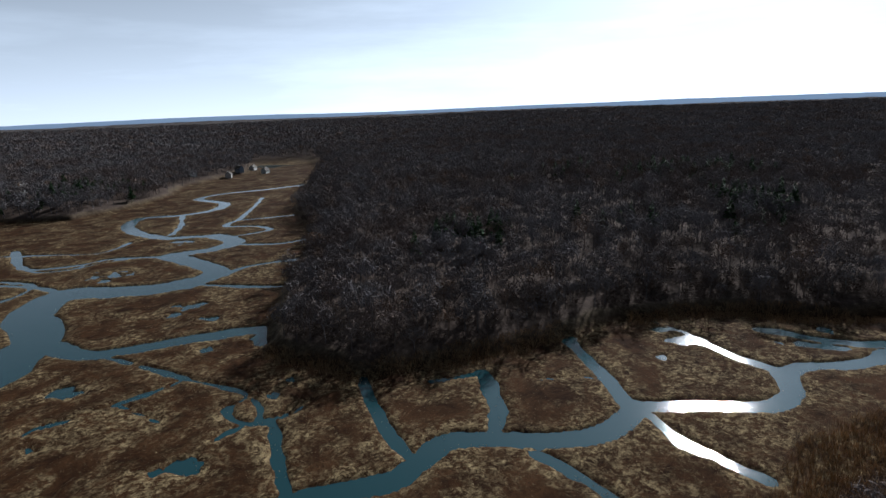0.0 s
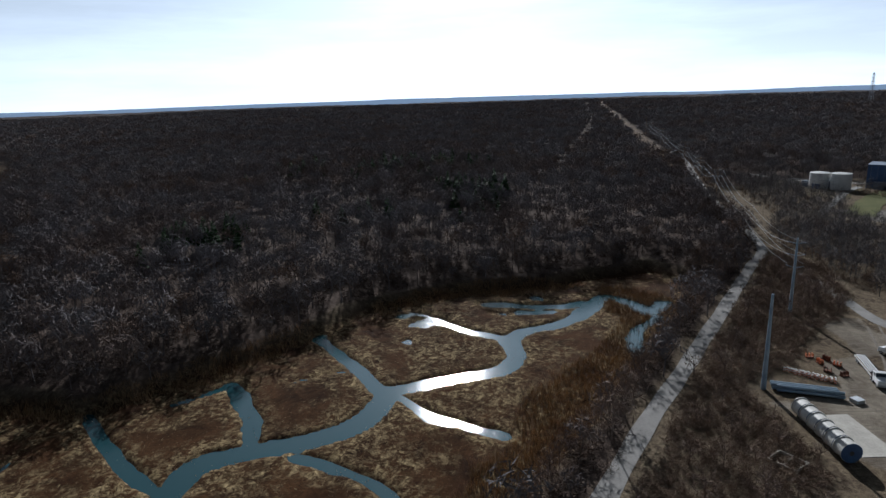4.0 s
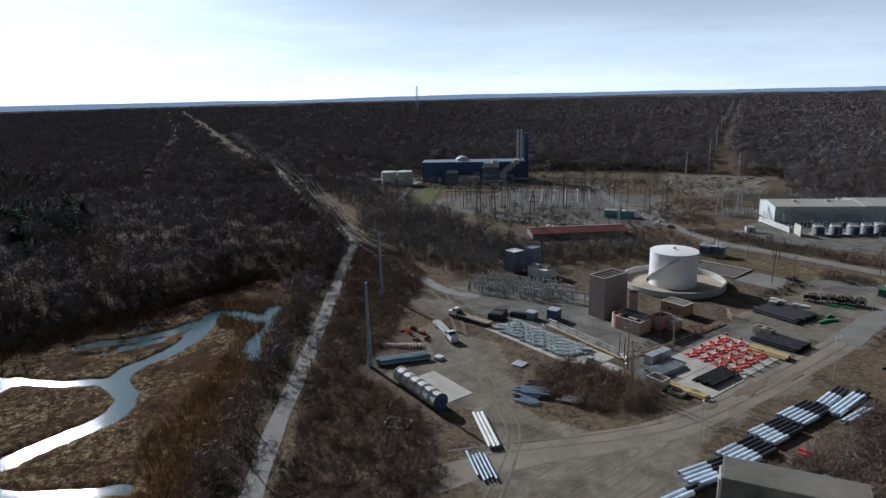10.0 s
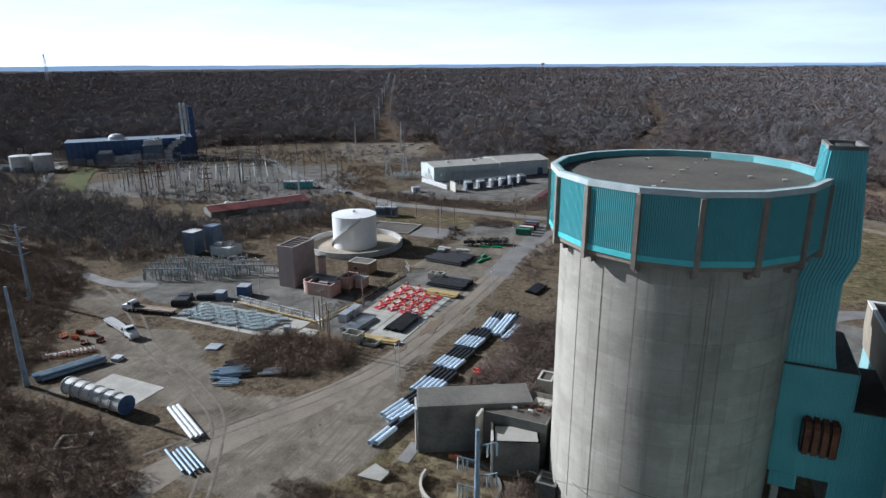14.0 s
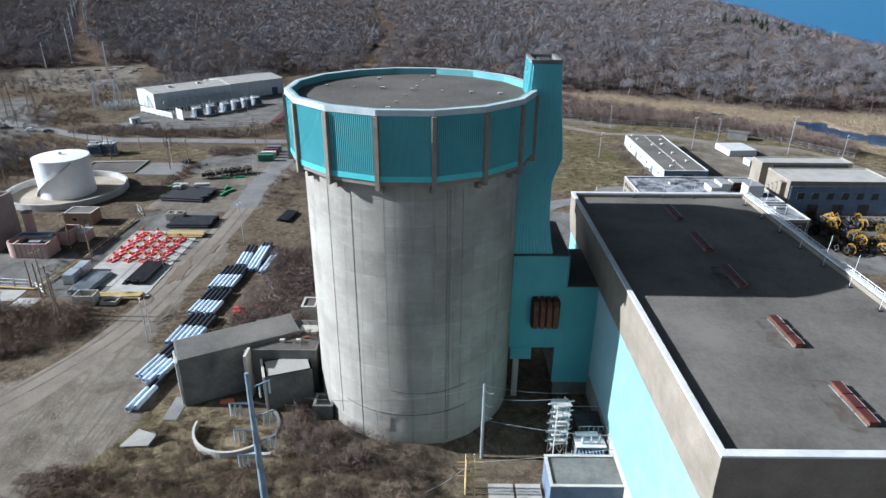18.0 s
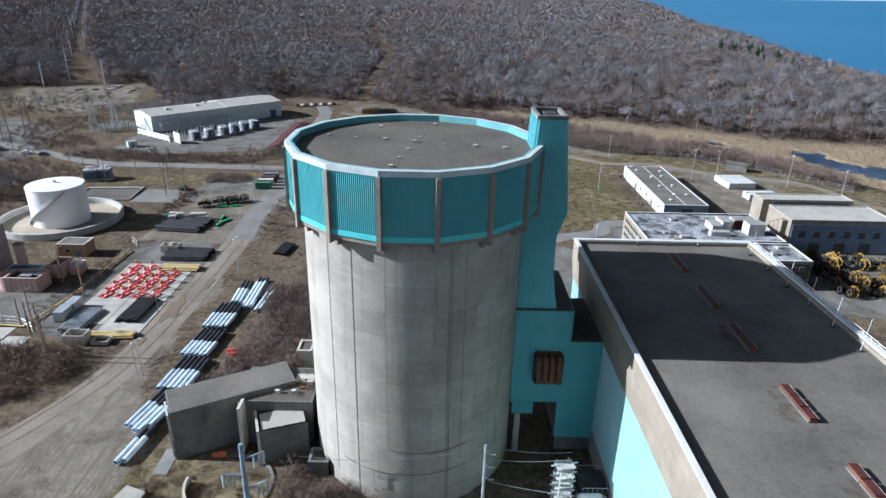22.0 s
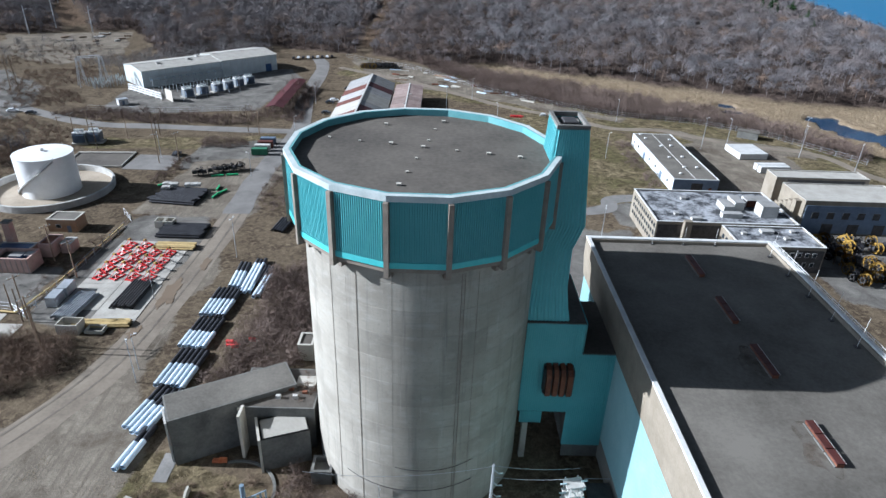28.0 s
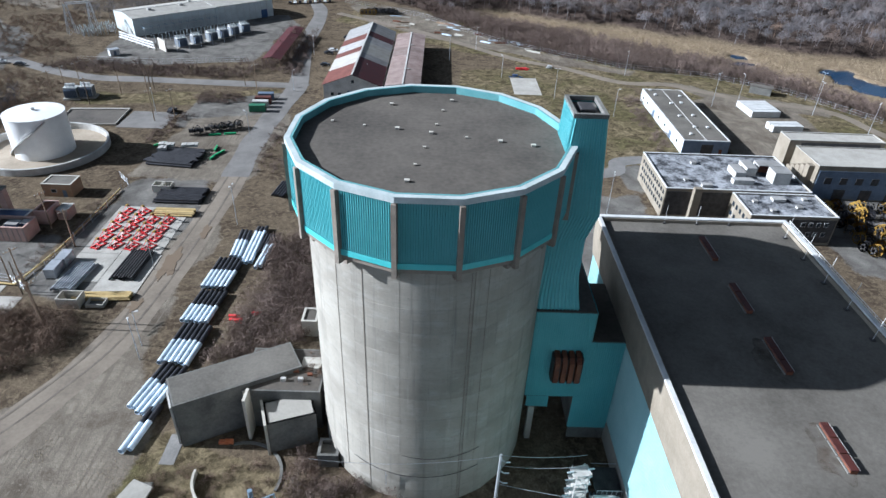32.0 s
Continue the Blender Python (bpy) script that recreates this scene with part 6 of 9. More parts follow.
# long red-roofed low building at the switchyard
gable_block("red_roof_building", "long low building under a dull red roof", 50, 17, 3.0, 4.6, "concrete_dark", "oxblood", (-217.2, 121.8, 0), 57, strips=8, seed=4)
t = flat_block("turquoise_hut", "pale turquoise prefabricated relay hut", 0, 17, 0, 4.6, 4.2, "turquoise_pale", "white_dirty", "white_metal", at=(-231.5, 196, 0), turn=28, parapet=0.15)
wall_door(t, 2, 0, 0, 1.1, 2.1, "s", "slate_paint")

# pale industrial shed with its transformers
t = gable_block("industrial_shed", "pale grey industrial shed with shallow beige roof", 46, 24, 9.0, 10.6, "shed_wall", "beige_sheet", (-157, 250, 0), 45.2, strips=7, seed=2)
for k in range(12):
    part("wall_seam", boxm(1.5 + 3.8 * k, 1.62 + 3.8 * k, -0.06, 0, 0, 9), "white_dirty", t)
for y in (5, 10, 15):
    wall_door(t, 0, y, 0, 3.0, 3.4, "w", "white_dirty", "roller_door")
roof_units(t, [(12, 8, 1.8, 1.8, 0.9), (30, 9, 1.8, 1.8, 0.9), (38, 15, 1.6, 1.6, 0.9)], 10.2)
t = gable_block("industrial_shed", "pale blue-grey shed wing with shallow beige roof", 36, 27, 9.4, 11.2, "shed_wall", "beige_sheet", (-124.2, 281.6, 0), 45.2, strips=5, seed=3)
wall_door(t, 30, 0, 0, 4.0, 4.4, "s", "blue_paint", "roller_door")
for k in range(9):
    part("wall_seam", boxm(1.5 + 3.8 * k, 1.62 + 3.8 * k, -0.06, 0, 0, 9.4), "white_dirty", t)

# old red-and-grey sheds
OLD_ROOF = [[(0.3, "maroon"), (0.08, "grey_sheet"), (0.2, "beige_sheet"), (0.12, "grey_sheet"), (0.1, "maroon"), (0.21, "grey_sheet")], [(0.2, "red_roof"), (0.2, "beige_sheet"), (0.09, "red_roof"), (0.14, "grey_sheet"), (0.12, "red_roof"), (0.26, "grey_sheet")]]
t = gable_block("old_shed", "old gabled warehouse with patched red and grey roof", 88, 23.5, 6.0, 10.4, "white_dirty", "red_roof", (-22.5, 168, 0), 90, strips=4, roof2="grey_sheet", seed=11, laid=OLD_ROOF)
wall_door(t, 0, 12, 0, 3.6, 3.8, "w", "slate_paint", "roller_door")
for y in (4, 8, 17, 20):
    wall_window(t, 0, y, 1.6, 1.3, 1.3, "w")
wall_window(t, 0, 11.5, 7.0, 1.2, 1.2, "w")
t = gable_block("old_shed", "old low warehouse with faded brown roof sheets", 82, 13.5, 6.4, 7.4, "white_dirty", "roof_faded", (-7.0, 168, 0), 90, strips=9, roof2="roof_faded", seed=15)
roof_units(t, [(20, 5, 1, 1, 0.6), (40, 7, 1, 1, 0.6), (58, 5, 1, 1, 0.6)], 7.0)
t = thing("open_canopy", "long open-sided canopy with maroon roof", "canopy")
bm = bmesh.new()
prof = [(-80.2, 4.4), (-76, 5.4), (-71.8, 4.4)]
for (xa, za), (xb, zb) in zip(prof, prof[1:]):
    lo = [bm.verts.new(p) for p in ((xa, 205, za), (xb, 205, zb), (xb, 263, zb), (xa, 263, za))]
    hi = [bm.verts.new(v.co + Vector((0, 0, 0.15))) for v in lo]
    bm.faces.new(hi)
    bm.faces.new(lo[::-1])
    for i in range(4):
        bm.faces.new((lo[i], lo[(i + 1) % 4], hi[(i + 1) % 4], hi[i]))
part("roof", bm, "maroon", t)
for k in range(10):
    for x in (-79.6, -72.4):
        part("post", boxm(x - 0.12, x + 0.12, 206 + 6.2 * k, 206.24 + 6.2 * k, -0.5, 4.5), "wood", t)

# offices and workshops beyond the turbine hall
t = flat_block("long_workshop", "long low workshop with pale wall and grey roof", 88.2, 104.8, 125, 180, 5.2, "shed_wall", "roof_grey", "white_metal", parapet=0.15)
# blue-grey sheet over the end carries its shade as colour
part("end_wall", boxm(88.2, 104.8, 124.85, 125, -0.5, 5.0), "slate_paint", t, "end wall with blue-grey painted in for its shade")
part("roof_ridge", boxm(96.3, 96.6, 125.2, 179.8, 5.1, 5.2), "white_dirty", t)
wall_door(t, 97, 124.85, 0, 4.2, 3.8, "s", "dark_steel", "roller_door")
wall_door(t, 102, 124.85, 0, 1.1, 2.1, "s", "rust")
for k, y in enumerate((131, 139, 146, 154, 161, 170, 176)):
    if k % 3 == 1:
        wall_door(t, 88.2, y, 0.1, 2.4, 2.9, "w", "slate_paint", "roller_door")
    else:
        wall_window(t, 88.2, y, 2.0, 1.3, 1.0, "w", "white_dirty")
for x, y in ((91, 172), (94.5, 162), (99, 163), (93.5, 148), (99, 149), (100.5, 137), (95.6, 137), (92, 130), (90.5, 178), (101, 171)):
    bm = boxm(x, x + 1.0, y, y + 1.0, 5.1, 5.7, bevel=0.08)
    part("roof_vent", bm, "white_metal", t)

t = flat_block("office_building", "three-storey beige office block with worn black-and-white roof", 67, 109.2, 78.6, 103.4, 9.6, "beige", "roof_patchy", "white_metal", parapet=0.5)
flat_block("", "", 86.2, 110.2, 65.4, 78.4, 9.0, "beige", "roof_patchy", parent=t, parapet=0.5)
part("dark_front", boxm(67.4, 86.0, 78.45, 78.6, 1.0, 8.6), "dark_steel", t, "dark sheet over the front wall")
part("dark_front", boxm(86.6, 109.8, 65.25, 65.4, 1.0, 8.0), "dark_steel", t, "dark sheet over the front wall")
part("stair_fin", boxm(74.6, 76.8, 76.8, 78.4, -0.5, 10.4), "beige", t)
for zz in (2.2, 4.6, 7.0):
    for k in range(11):
        wall_window(t, 67, 80.2 + 2.05 * k, zz, 1.0, 1.1, "w", "dark_steel")
for zz in (3.0, 6.0):
    for k in range(5):
        wall_window(t, 86.2, 66.8 + 2.3 * k, zz, 1.0, 1.2, "w", "dark_steel")
    for k in range(4):
        wall_window(t, 101 + 2.1 * k, 65.25, zz, 1.0, 1.2, "s", "white_metal")
roof_units(t, [(90, 87, 3, 6, 2.0), (94, 89, 3, 6, 2.6), (88, 83, 6, 2, 1.4), (100, 84, 5, 4.5, 3.6), (99, 92, 7, 4, 2.2), (80, 96, 1.5, 1.5, 0.7), (74, 84, 1.2, 1.2, 0.7), (78, 80.5, 3, 1.4, 0.8)], 9.15)
roof_units(t, [(90, 73, 1.2, 1.2, 0.6), (96, 74, 3.5, 2, 0.8), (101, 70, 1.4, 1.4, 0.7), (93, 68, 1.2, 1.2, 0.6), (105, 75, 1.2, 1.2, 0.6)], 8.55)
part("unit_side", boxm(99.0, 106.0, 91.9, 92.0, 9.2, 11.2), "rust", t, "rusted red side of a roof unit")

t = flat_block("pump_house", "blocky beige concrete hall, its front darkened for shade", 115.6, 147, 108.4, 115.6, 13.4, "beige", "beige_sheet", "beige_sheet", parapet=0.3)
flat_block("", "", 118, 152, 93, 108.2, 11.6, "beige", "beige_sheet", "beige_sheet", parent=t, parapet=0.3)
# dark strip on the wall stands in for the shade of a recess
part("recess_shade", boxm(119.5, 145.5, 108.15, 108.4, 11.6, 12.6), "dark_steel", t)
# slate panel puts the shade on the lower front into its colour
part("front_shade", boxm(118.6, 151.6, 92.8, 93.0, 0.5, 10.0), "slate_paint", t, "slate panel painted in for the front's shade")
for k in range(6):
    part("opening", boxm(121.0 + 4.9 * k, 123.2 + 4.9 * k, 92.6, 92.8, 5.6, 7.8), "dark_steel", t)
for k in range(3):
    wall_door(t, 127 + 8.4 * k, 92.8, 0, 3.6, 3.8, "s", "dark_steel", "roller_door")
for k in range(5):
    part("stair_flight", boxm(116.2, 117.9, 95 + 2.4 * k, 97.2 + 2.4 * k, -0.5, 10.6 - 1.2 * k), "beige", t)

# gas-fired plant at the edge of the woods
CC = pose(-437, 207, 0, 0, 0, 48)
t = thing("power_plant", "dark blue clad generating hall with roof plant", "building", at=(-437, 207, 0), turn=48)
part("hall", boxm(0, 88, 0, 22, -2, 16.5), "blue_paint", t)
for k in range(22):
    part("wall_seam", boxm(2 + 4 * k, 2.25 + 4 * k, -0.15, 0, 0, 16.4), "slate_paint", t)
part("roof", boxm(-0.4, 88.4, -0.4, 22.4, 16.5, 16.9), "slate_paint", t)
part("turbine_enclosure", boxm(52, 66, -10, 0, -1, 13), "slate_paint", t)
for k in range(3):
    part("intake_duct", boxm(53 + k * 0.5, 66, -8.5 + 2.6 * k, -6.6 + 2.6 * k, 13, 17 - k), "white_metal", t)
part("white_tank", tubem((32, -7, 3.2), (50, -7, 3.2), 3.0, n=18), "white_metal", t)
part("side_block", boxm(20, 32, -9, 0, -1, 8.5), "slate_paint", t)
part("dome", lathe([(6, 16.9), (5.4, 19), (3.4, 20.4), (0.2, 21)], 24, (34, 12)), "white_metal", t)
part("stack_tower", boxm(87.4, 91.2, 6, 10, -1, 40), "blue_paint", t, "dark blue clad stack tower")
for k, (x, y) in enumerate(((82.2, 6), (85.2, 6))):
    s = part("chimney", tubem((x, y, 0), (x, y, 43), 0.75, n=12), "white_metal", t, "tall slim white stack")
    part("stack_ladder", boxm(x - 1.2, x - 0.9, y - 0.2, y + 0.2, 4, 41), "steel", s)
for z in (10, 20, 30, 40):
    part("stack_platform", boxm(81, 86.3, 4.5, 8, z, z + 0.4), "slate_paint", t)
for i in range(4):
    part("flue_duct", boxm(70 + 3 * i, 74 + 3 * i, -4, 3, 8 + 2.2 * i, 12 + 2.2 * i), "steel", t)
for k, (x0, x1, y0, y1, z0, z1, m) in enumerate(((22, 31, -9.4, -3, 8.5, 10.4, "white_metal"), (54, 60, -9.6, -3, 13, 15.6, "white_metal"), (60.5, 65.5, -8, -2, 13, 16.8, "steel"), (44, 50, -4, 0, 6, 9, "slate_paint"), (5, 12, -5, 0, -1, 5, "slate_paint"), (13, 17, -4, 0, -1, 4, "white_metal"), (67, 72, -6, 0, -1, 9, "steel"))):
    part("plant_block", boxm(x0, x1, y0, y1, z0, z1, bevel=0.15), m, t)
for x, y in ((61, -5), (63.5, -5)):
    part("round_vent", tubem((x, y, 15.5), (x, y, 18.6), 1.1, n=12), "white_metal", t)
part("sloping_flue", tubem((69, -3, 8.5), (79, 3, 15.5), 1.7, n=12), "steel", t)
for x, y, r, h in ((-13, -16, 6.5, 11.5), (-27, -13, 6.5, 11)):
    k = thing("process_tank", "white steel process tank beside the generating hall", "tank", at=tuple(CC @ Vector((x, y, 0))))
    part("shell", lathe([(r, -2), (r, h)], 32, close=False), "white_metal", k, smooth=True)
    part("roof", lathe([(r + 0.05, h), (r * 0.5, h + 0.5), (0.1, h + 0.8)], 32), "white_metal", k)
t = thing("process_rack", "steel pipe rack and skids with blue plant", "machinery", at=tuple(CC @ Vector((-42, -20, 0))), turn=48)
rng = random.Random(8)
for k in range(9):
    x, y = rng.uniform(0, 24), rng.uniform(-4, 16)
    part("skid", boxm(x, x + rng.uniform(2, 6), y, y + rng.uniform(2, 5), -1, rng.uniform(2, 8), bevel=0.1), rng.choice(("blue_paint", "steel", "white_metal", "slate_paint")), t)
for k in range(8):
    part("rack_post", boxm(-2 + 4 * k, -1.7 + 4 * k, -5, -4.7, -1, 7), "steel", t)
for z in (4.5, 6.8):
    part("rack_beam", boxm(-2, 27, -5, -4.7, z, z + 0.3), "steel", t)

ribbon("grass_bank", [(-340, 138), (-358, 153), (-380, 172), (-404, 196), (-414, 208)], 15, "lawn_green", "green mown bank before the generating hall", 0.35, category="grass")
ribbon("road", [(-352, 124), (-378, 146), (-404, 168), (-428, 190), (-440, 205)], 5, "road_pale", "pale gravel lane up the bank", 0.38)

# houses and a pond-side row beyond the marsh
def house(x, y, turn, w, d, wall, roof, label):
    z = height_at(x, y) - 1.0
    h = gable_block("house", label, w, d, 5.2, 8.4, wall, roof, (x, y, z), turn, category="house")
    for k in range(3):
        wall_window(h, 2 + k * (w - 4) / 2, 0, 1.4, 1.0, 1.4, "s")
        wall_window(h, 2 + k * (w - 4) / 2, 0, 3.8, 1.0, 1.1, "s")
    part("chimney", boxm(w * 0.7, w * 0.7 + 0.8, d / 2 + 0.6, d / 2 + 1.4, 6, 10), "tan_paint", h)


for x, y, a, wall, roof, lab in ((-370, -690, 20, "white_metal", "roof_dark", "white house among bare trees"), (-560, -676, 60, "shed_wall", "roof_grey", "grey house near the marsh edge"), (-600, -655, 35, "white_dirty", "roof_dark", "pale house near the marsh edge"),
                                 (-630, -668, 80, "slate_paint", "roof_dark", "blue house near the marsh edge"), (-690, -690, 15, "white_metal", "roof_grey", "white house on the wooded rise"), (-655, -640, 10, "shed_wall", "roof_dark", "grey house by the lane")):
    house(x, y, a, 10, 7, wall, roof, lab)
# the far water tower, masts and white roofs above the woods
t = thing("water_tower", "distant white water tower above the woods", "tower", at=(-1178, 4275, 30))
part("bowl", lathe([(9, 18), (14, 22), (14, 30), (9, 34), (0.5, 35)], 20), "white_metal", t)
part("stem", lathe([(5, -10), (4, 18)], 12), "white_metal", t)
t = thing("lattice_mast", "distant lattice mast above the woods", "mast", at=(-1420, 880, 30))
for a, b in ((-4, -4), (4, -4), (4, 4), (-4, 4)):
    part("leg", tubem((a, b, -10), (a * 0.3, b * 0.3, 66), 0.5, n=4), "steel", t)
for z in range(6, 66, 8):
    f = 1 - 0.7 * (z + 10) / 76
    part("ring", boxm(-4 * f, 4 * f, -4 * f, 4 * f, z, z + 0.7), "steel", t)
for x, y, w in ((-311, 1703, 14), (-276, 1708, 10), (-119, 1310, 24)):
    z = height_at(x, y)
    t = flat_block("far_hall", "distant white hall above the woods", 0, w, 0, 9, 13.5, "white_metal", "white_metal", at=(x, y, z), parapet=0.2)


# ---- stores, vehicles and equipment in the yard ----
def laid_pipe(r, L, mats, split=None, n=12):
    """A hollow pipe along y from the origin, in one or two colours."""
    t = new("steel_pipe")
    if split:
        part("coated_end", tubem((0, 0, r), (0, L * split, r), r, n=n, hollow=r * 0.12), mats[0], t)
        part("black_end", tubem((0, L * split, r), (0, L, r), r * 0.99, n=n, hollow=r * 0.12), mats[1], t, "black coated end")
    else:
        part("barrel", tubem((0, 0, r), (0, L, r), r, n=n, hollow=r * 0.12), mats[0], t)
    return t


def pipe_row(x, y, count, r, L, mats, split, label, turn, group, pitch=2.06, stagger=0.5, seed=1, layers=1):
    rng = random.Random(seed)
    first = None
    for lay in range(layers):
        for k in range(count - lay):
            off = Matrix.Rotation(radians(turn), 4, "Z")
            p = off @ Vector(((k + 0.5 * lay) * r * pitch, rng.uniform(-stagger, stagger), lay * r * 1.75))
            m = pose(x + p.x, y + p.y, 0.18 + p.z, 0, 0, turn)
            if first is None:
                first = tagged(laid_pipe(r, L, mats, split), label, "pipe", group)
                first.matrix_world = m
            else:
                copy_thing(first, m)
    return first


PB = ("pipe_blue", "pipe_black")
G = "pole sections stacked along the haul road"
LAB = "pale blue steel pole section with a black coated half"
pipe_row(-51.4, -9.8, 2, 0.56, 10.0, PB, 0.62, LAB, -9, G, seed=1)
pipe_row(-54.4, -0.6, 5, 0.54, 12.0, PB, 0.6, LAB, -12, G, seed=2)
pipe_row(-53.3, 11.8, 6, 0.54, 12.0, PB, 0.55, LAB, -6, G, seed=3)
pipe_row(-53.4, 24.9, 6, 0.52, 11.0, PB, 0.5, LAB, -6, G, seed=4)
pipe_row(-53.0, 36.8, 6, 0.52, 12.0, PB, 0.55, LAB, -4, G, seed=5)
pipe_row(-50.0, 49.6, 3, 0.52, 12.5, PB, 0.6, LAB, 2, G, seed=6)
pipe_row(-46.6, 47.6, 3, 0.5, 17.0, PB, 0.85, LAB, 0, G, seed=7)
pipe_row(-42.8, 45.6, 2, 0.5, 12.0, PB, 0.85, LAB, -4, G, seed=8)
pipe_row(-49.2, 36.0, 3, 0.42, 13.0, ("pipe_black",), None, "black coated steel pipe in a stack", -2, "black pipes beside the blue poles", seed=9)
pipe_row(-44.6, 52.0, 4, 0.42, 9.0, ("pipe_black",), None, "black coated steel pipe in a stack", -2, "black pipes beside the blue poles", seed=10)
pipe_row(-47.4, 83.0, 5, 0.4, 9.0, ("pipe_black",), None, "black pipe lying by the haul road", -8, "black pipes by the drum", seed=12)

pipe_row(-86.8, 34.4, 9, 0.26, 11.0, ("steel",), None, "long grey steel tube in a stack", -4, "grey tubes on the slab", seed=13, layers=2, pitch=2.3)
pipe_row(-75.6, 39.4, 9, 0.26, 12.0, ("dark_steel",), None, "long dark steel tube in a stack", -2, "dark tubes on the slab", seed=14, layers=2, pitch=2.6)
pipe_row(-66.8, 77.0, 12, 0.32, 13.0, ("pipe_black",), None, "long black pipe in a stack", 90, "black pipes north of the slab", seed=15, layers=2, pitch=2.3)
pipe_row(-77.5, 100.0, 16, 0.34, 15.0, ("pipe_black",), None, "long dark pipe in a broad stack", 84, "dark pipes in the north yard", seed=16, layers=2, pitch=2.4, stagger=1.2)
pipe_row(-66.5, 69.6, 7, 0.26, 11.0, ("wood_yellow",), None, "straw-coloured timber pole in a stack", 90, "timber poles by the red frames", seed=17, layers=2)
pipe_row(-68.0, 31.8, 6, 0.24, 12.5, ("wood_yellow",), None, "orange-brown timber pole in a stack", 94, "timber poles by the concrete box", seed=18, layers=2)
pipe_row(-97.5, -14.2, 3, 0.42, 15.0, ("white_metal",), None, "long white pipe on packed dirt", 244, "white pipes by the haul road", seed=19, pitch=2.3)
pipe_row(-85.0, -24.6, 5, 0.26, 9.0, ("steel_blue",), None, "grey tube in a loose heap", 246, "grey tubes in the scrub edge", seed=20, pitch=3.2, stagger=1.5)
pipe_row(-131.0, -5.8, 4, 0.42, 14.5, ("steel_blue",), None, "long blue-grey pole section laid on dirt", 159, "pole sections at the scrub edge", seed=21, layers=2, pitch=2.3, stagger=1.0)
pipe_row(-101.5, 1.6, 6, 0.3, 7.0, ("steel_blue",), None, "blue-grey pipe in a loose heap", -52, "loose pipes in the yard island", seed=22, layers=2, pitch=2.7, stagger=1.3)
pipe_row(-102.6, 5.4, 4, 0.3, 5.6, ("dark_steel",), None, "dark weathered pipe in a loose heap", -34, "loose pipes in the yard island", seed=24, pitch=3.1, stagger=0.9)
pipe_row(-98.0, -1.2, 4, 0.26, 5.0, ("steel_blue",), None, "blue-grey pipe in a loose heap", -70, "loose pipes in the yard island", seed=25, pitch=3.4, stagger=0.9)
pipe_row(-91.5, 6.4, 4, 0.3, 5.5, ("steel",), None, "grey pipe in a loose heap", -60, "grey pipes in the yard island", seed=23, pitch=2.6, stagger=0.6)


def reel(r, w, flange, core, name="cable_reel", label="", group=""):
    """A drum with two rimmed flanges and a wound core, its axle along x."""
    t = tagged(new(name), label, "reel", group)
    for x in (-w / 2, w / 2):
        bm = bmesh.new()
        rings = [[bm.verts.new((x, q * math.cos(2 * math.pi * k / 24), r + q * math.sin(2 * math.pi * k / 24))) for k in range(24)] for q in (r, r * 0.78, r * 0.3)]
        for k in range(24):
            j = (k + 1) % 24
            bm.faces.new((rings[0][k], rings[0][j], rings[1][j], rings[1][k]))
            if k % 4 == 0:
                bm.faces.new((rings[1][k], rings[1][j], rings[2][j], rings[2][k]))
        bm.faces.new(rings[2])
        bmesh.ops.solidify(bm, geom=bm.faces[:], thickness=0.14)
        part("flange", bm, flange, t)
    part("core", tubem((-w / 2, 0, r), (w / 2, 0, r), r * 0.5, n=14), core, t)
    return t


def big_drum(label, group):
    t = tagged(new("cable_drum"), label, "drum", group)
    bm = lathe([(0.4, -1.5), (2.15, -1.5), (2.15, -1.3), (1.95, -1.25), (1.95, 1.25), (2.15, 1.3), (2.15, 1.5), (0.4, 1.5)], 24, close=False)
    bmesh.ops.rotate(bm, verts=bm.verts, cent=(0, 0, 0), matrix=Matrix.Rotation(radians(90), 3, "Y"))
    bmesh.ops.translate(bm, verts=bm.verts, vec=(0, 0, 2.15))
    part("shell", bm, "white_dirty", t)
    for x in (-1.52, 1.52):
        part("end_plate", tubem((x - 0.06, 0, 2.15), (x + 0.06, 0, 2.15), 2.1, n=20), "blue_paint", t, "dark blue end plate")
        part("hub", tubem((x - 0.1, 0, 2.15), (x + 0.1, 0, 2.15), 0.5, n=12), "dark_steel", t)
    for z in (0.1,):
        part("chock", boxm(-1.4, 1.4, 1.0, 1.4, -0.1, 0.5), "wood", t)
    return t


d0 = big_drum("large white cable drum with dark blue ends", "cable drums in a row")
d0.matrix_world = pose(-123.2, -19.6, 0.05, 0, 0, -3)
for k in range(1, 6):
    copy_thing(d0, pose(-123.2 + 3.28 * k, -19.6 - 0.17 * k, 0.05, 0, 0, -3))

r0 = reel(1.75, 1.5, "yellow_paint", "dark_steel", label="yellow steel cable reel in a crowded store", group="yellow reels by the pump house")
r0.matrix_world = pose(120.5, 61, 0, 0, 0, 15)
r1 = reel(1.5, 1.6, "pipe_black", "dark_steel", label="black steel cable reel standing on gravel", group="dark reels in the yards")
r1.matrix_world = pose(-86, 126.5, 0, 0, 0, 20)
rng = random.Random(21)
for k in range(62):
    x, y = 119.5 + (k % 11) * 2.9 + rng.uniform(-0.7, 0.7), 63 + (k // 11) * 4.6 + rng.uniform(-0.9, 0.9)
    if 130 < x < 138 and 72 < y < 80:
        continue
    copy_thing(r0 if k % 3 else r1, pose(x, y, 0, 0, 0, rng.uniform(-50, 60)))
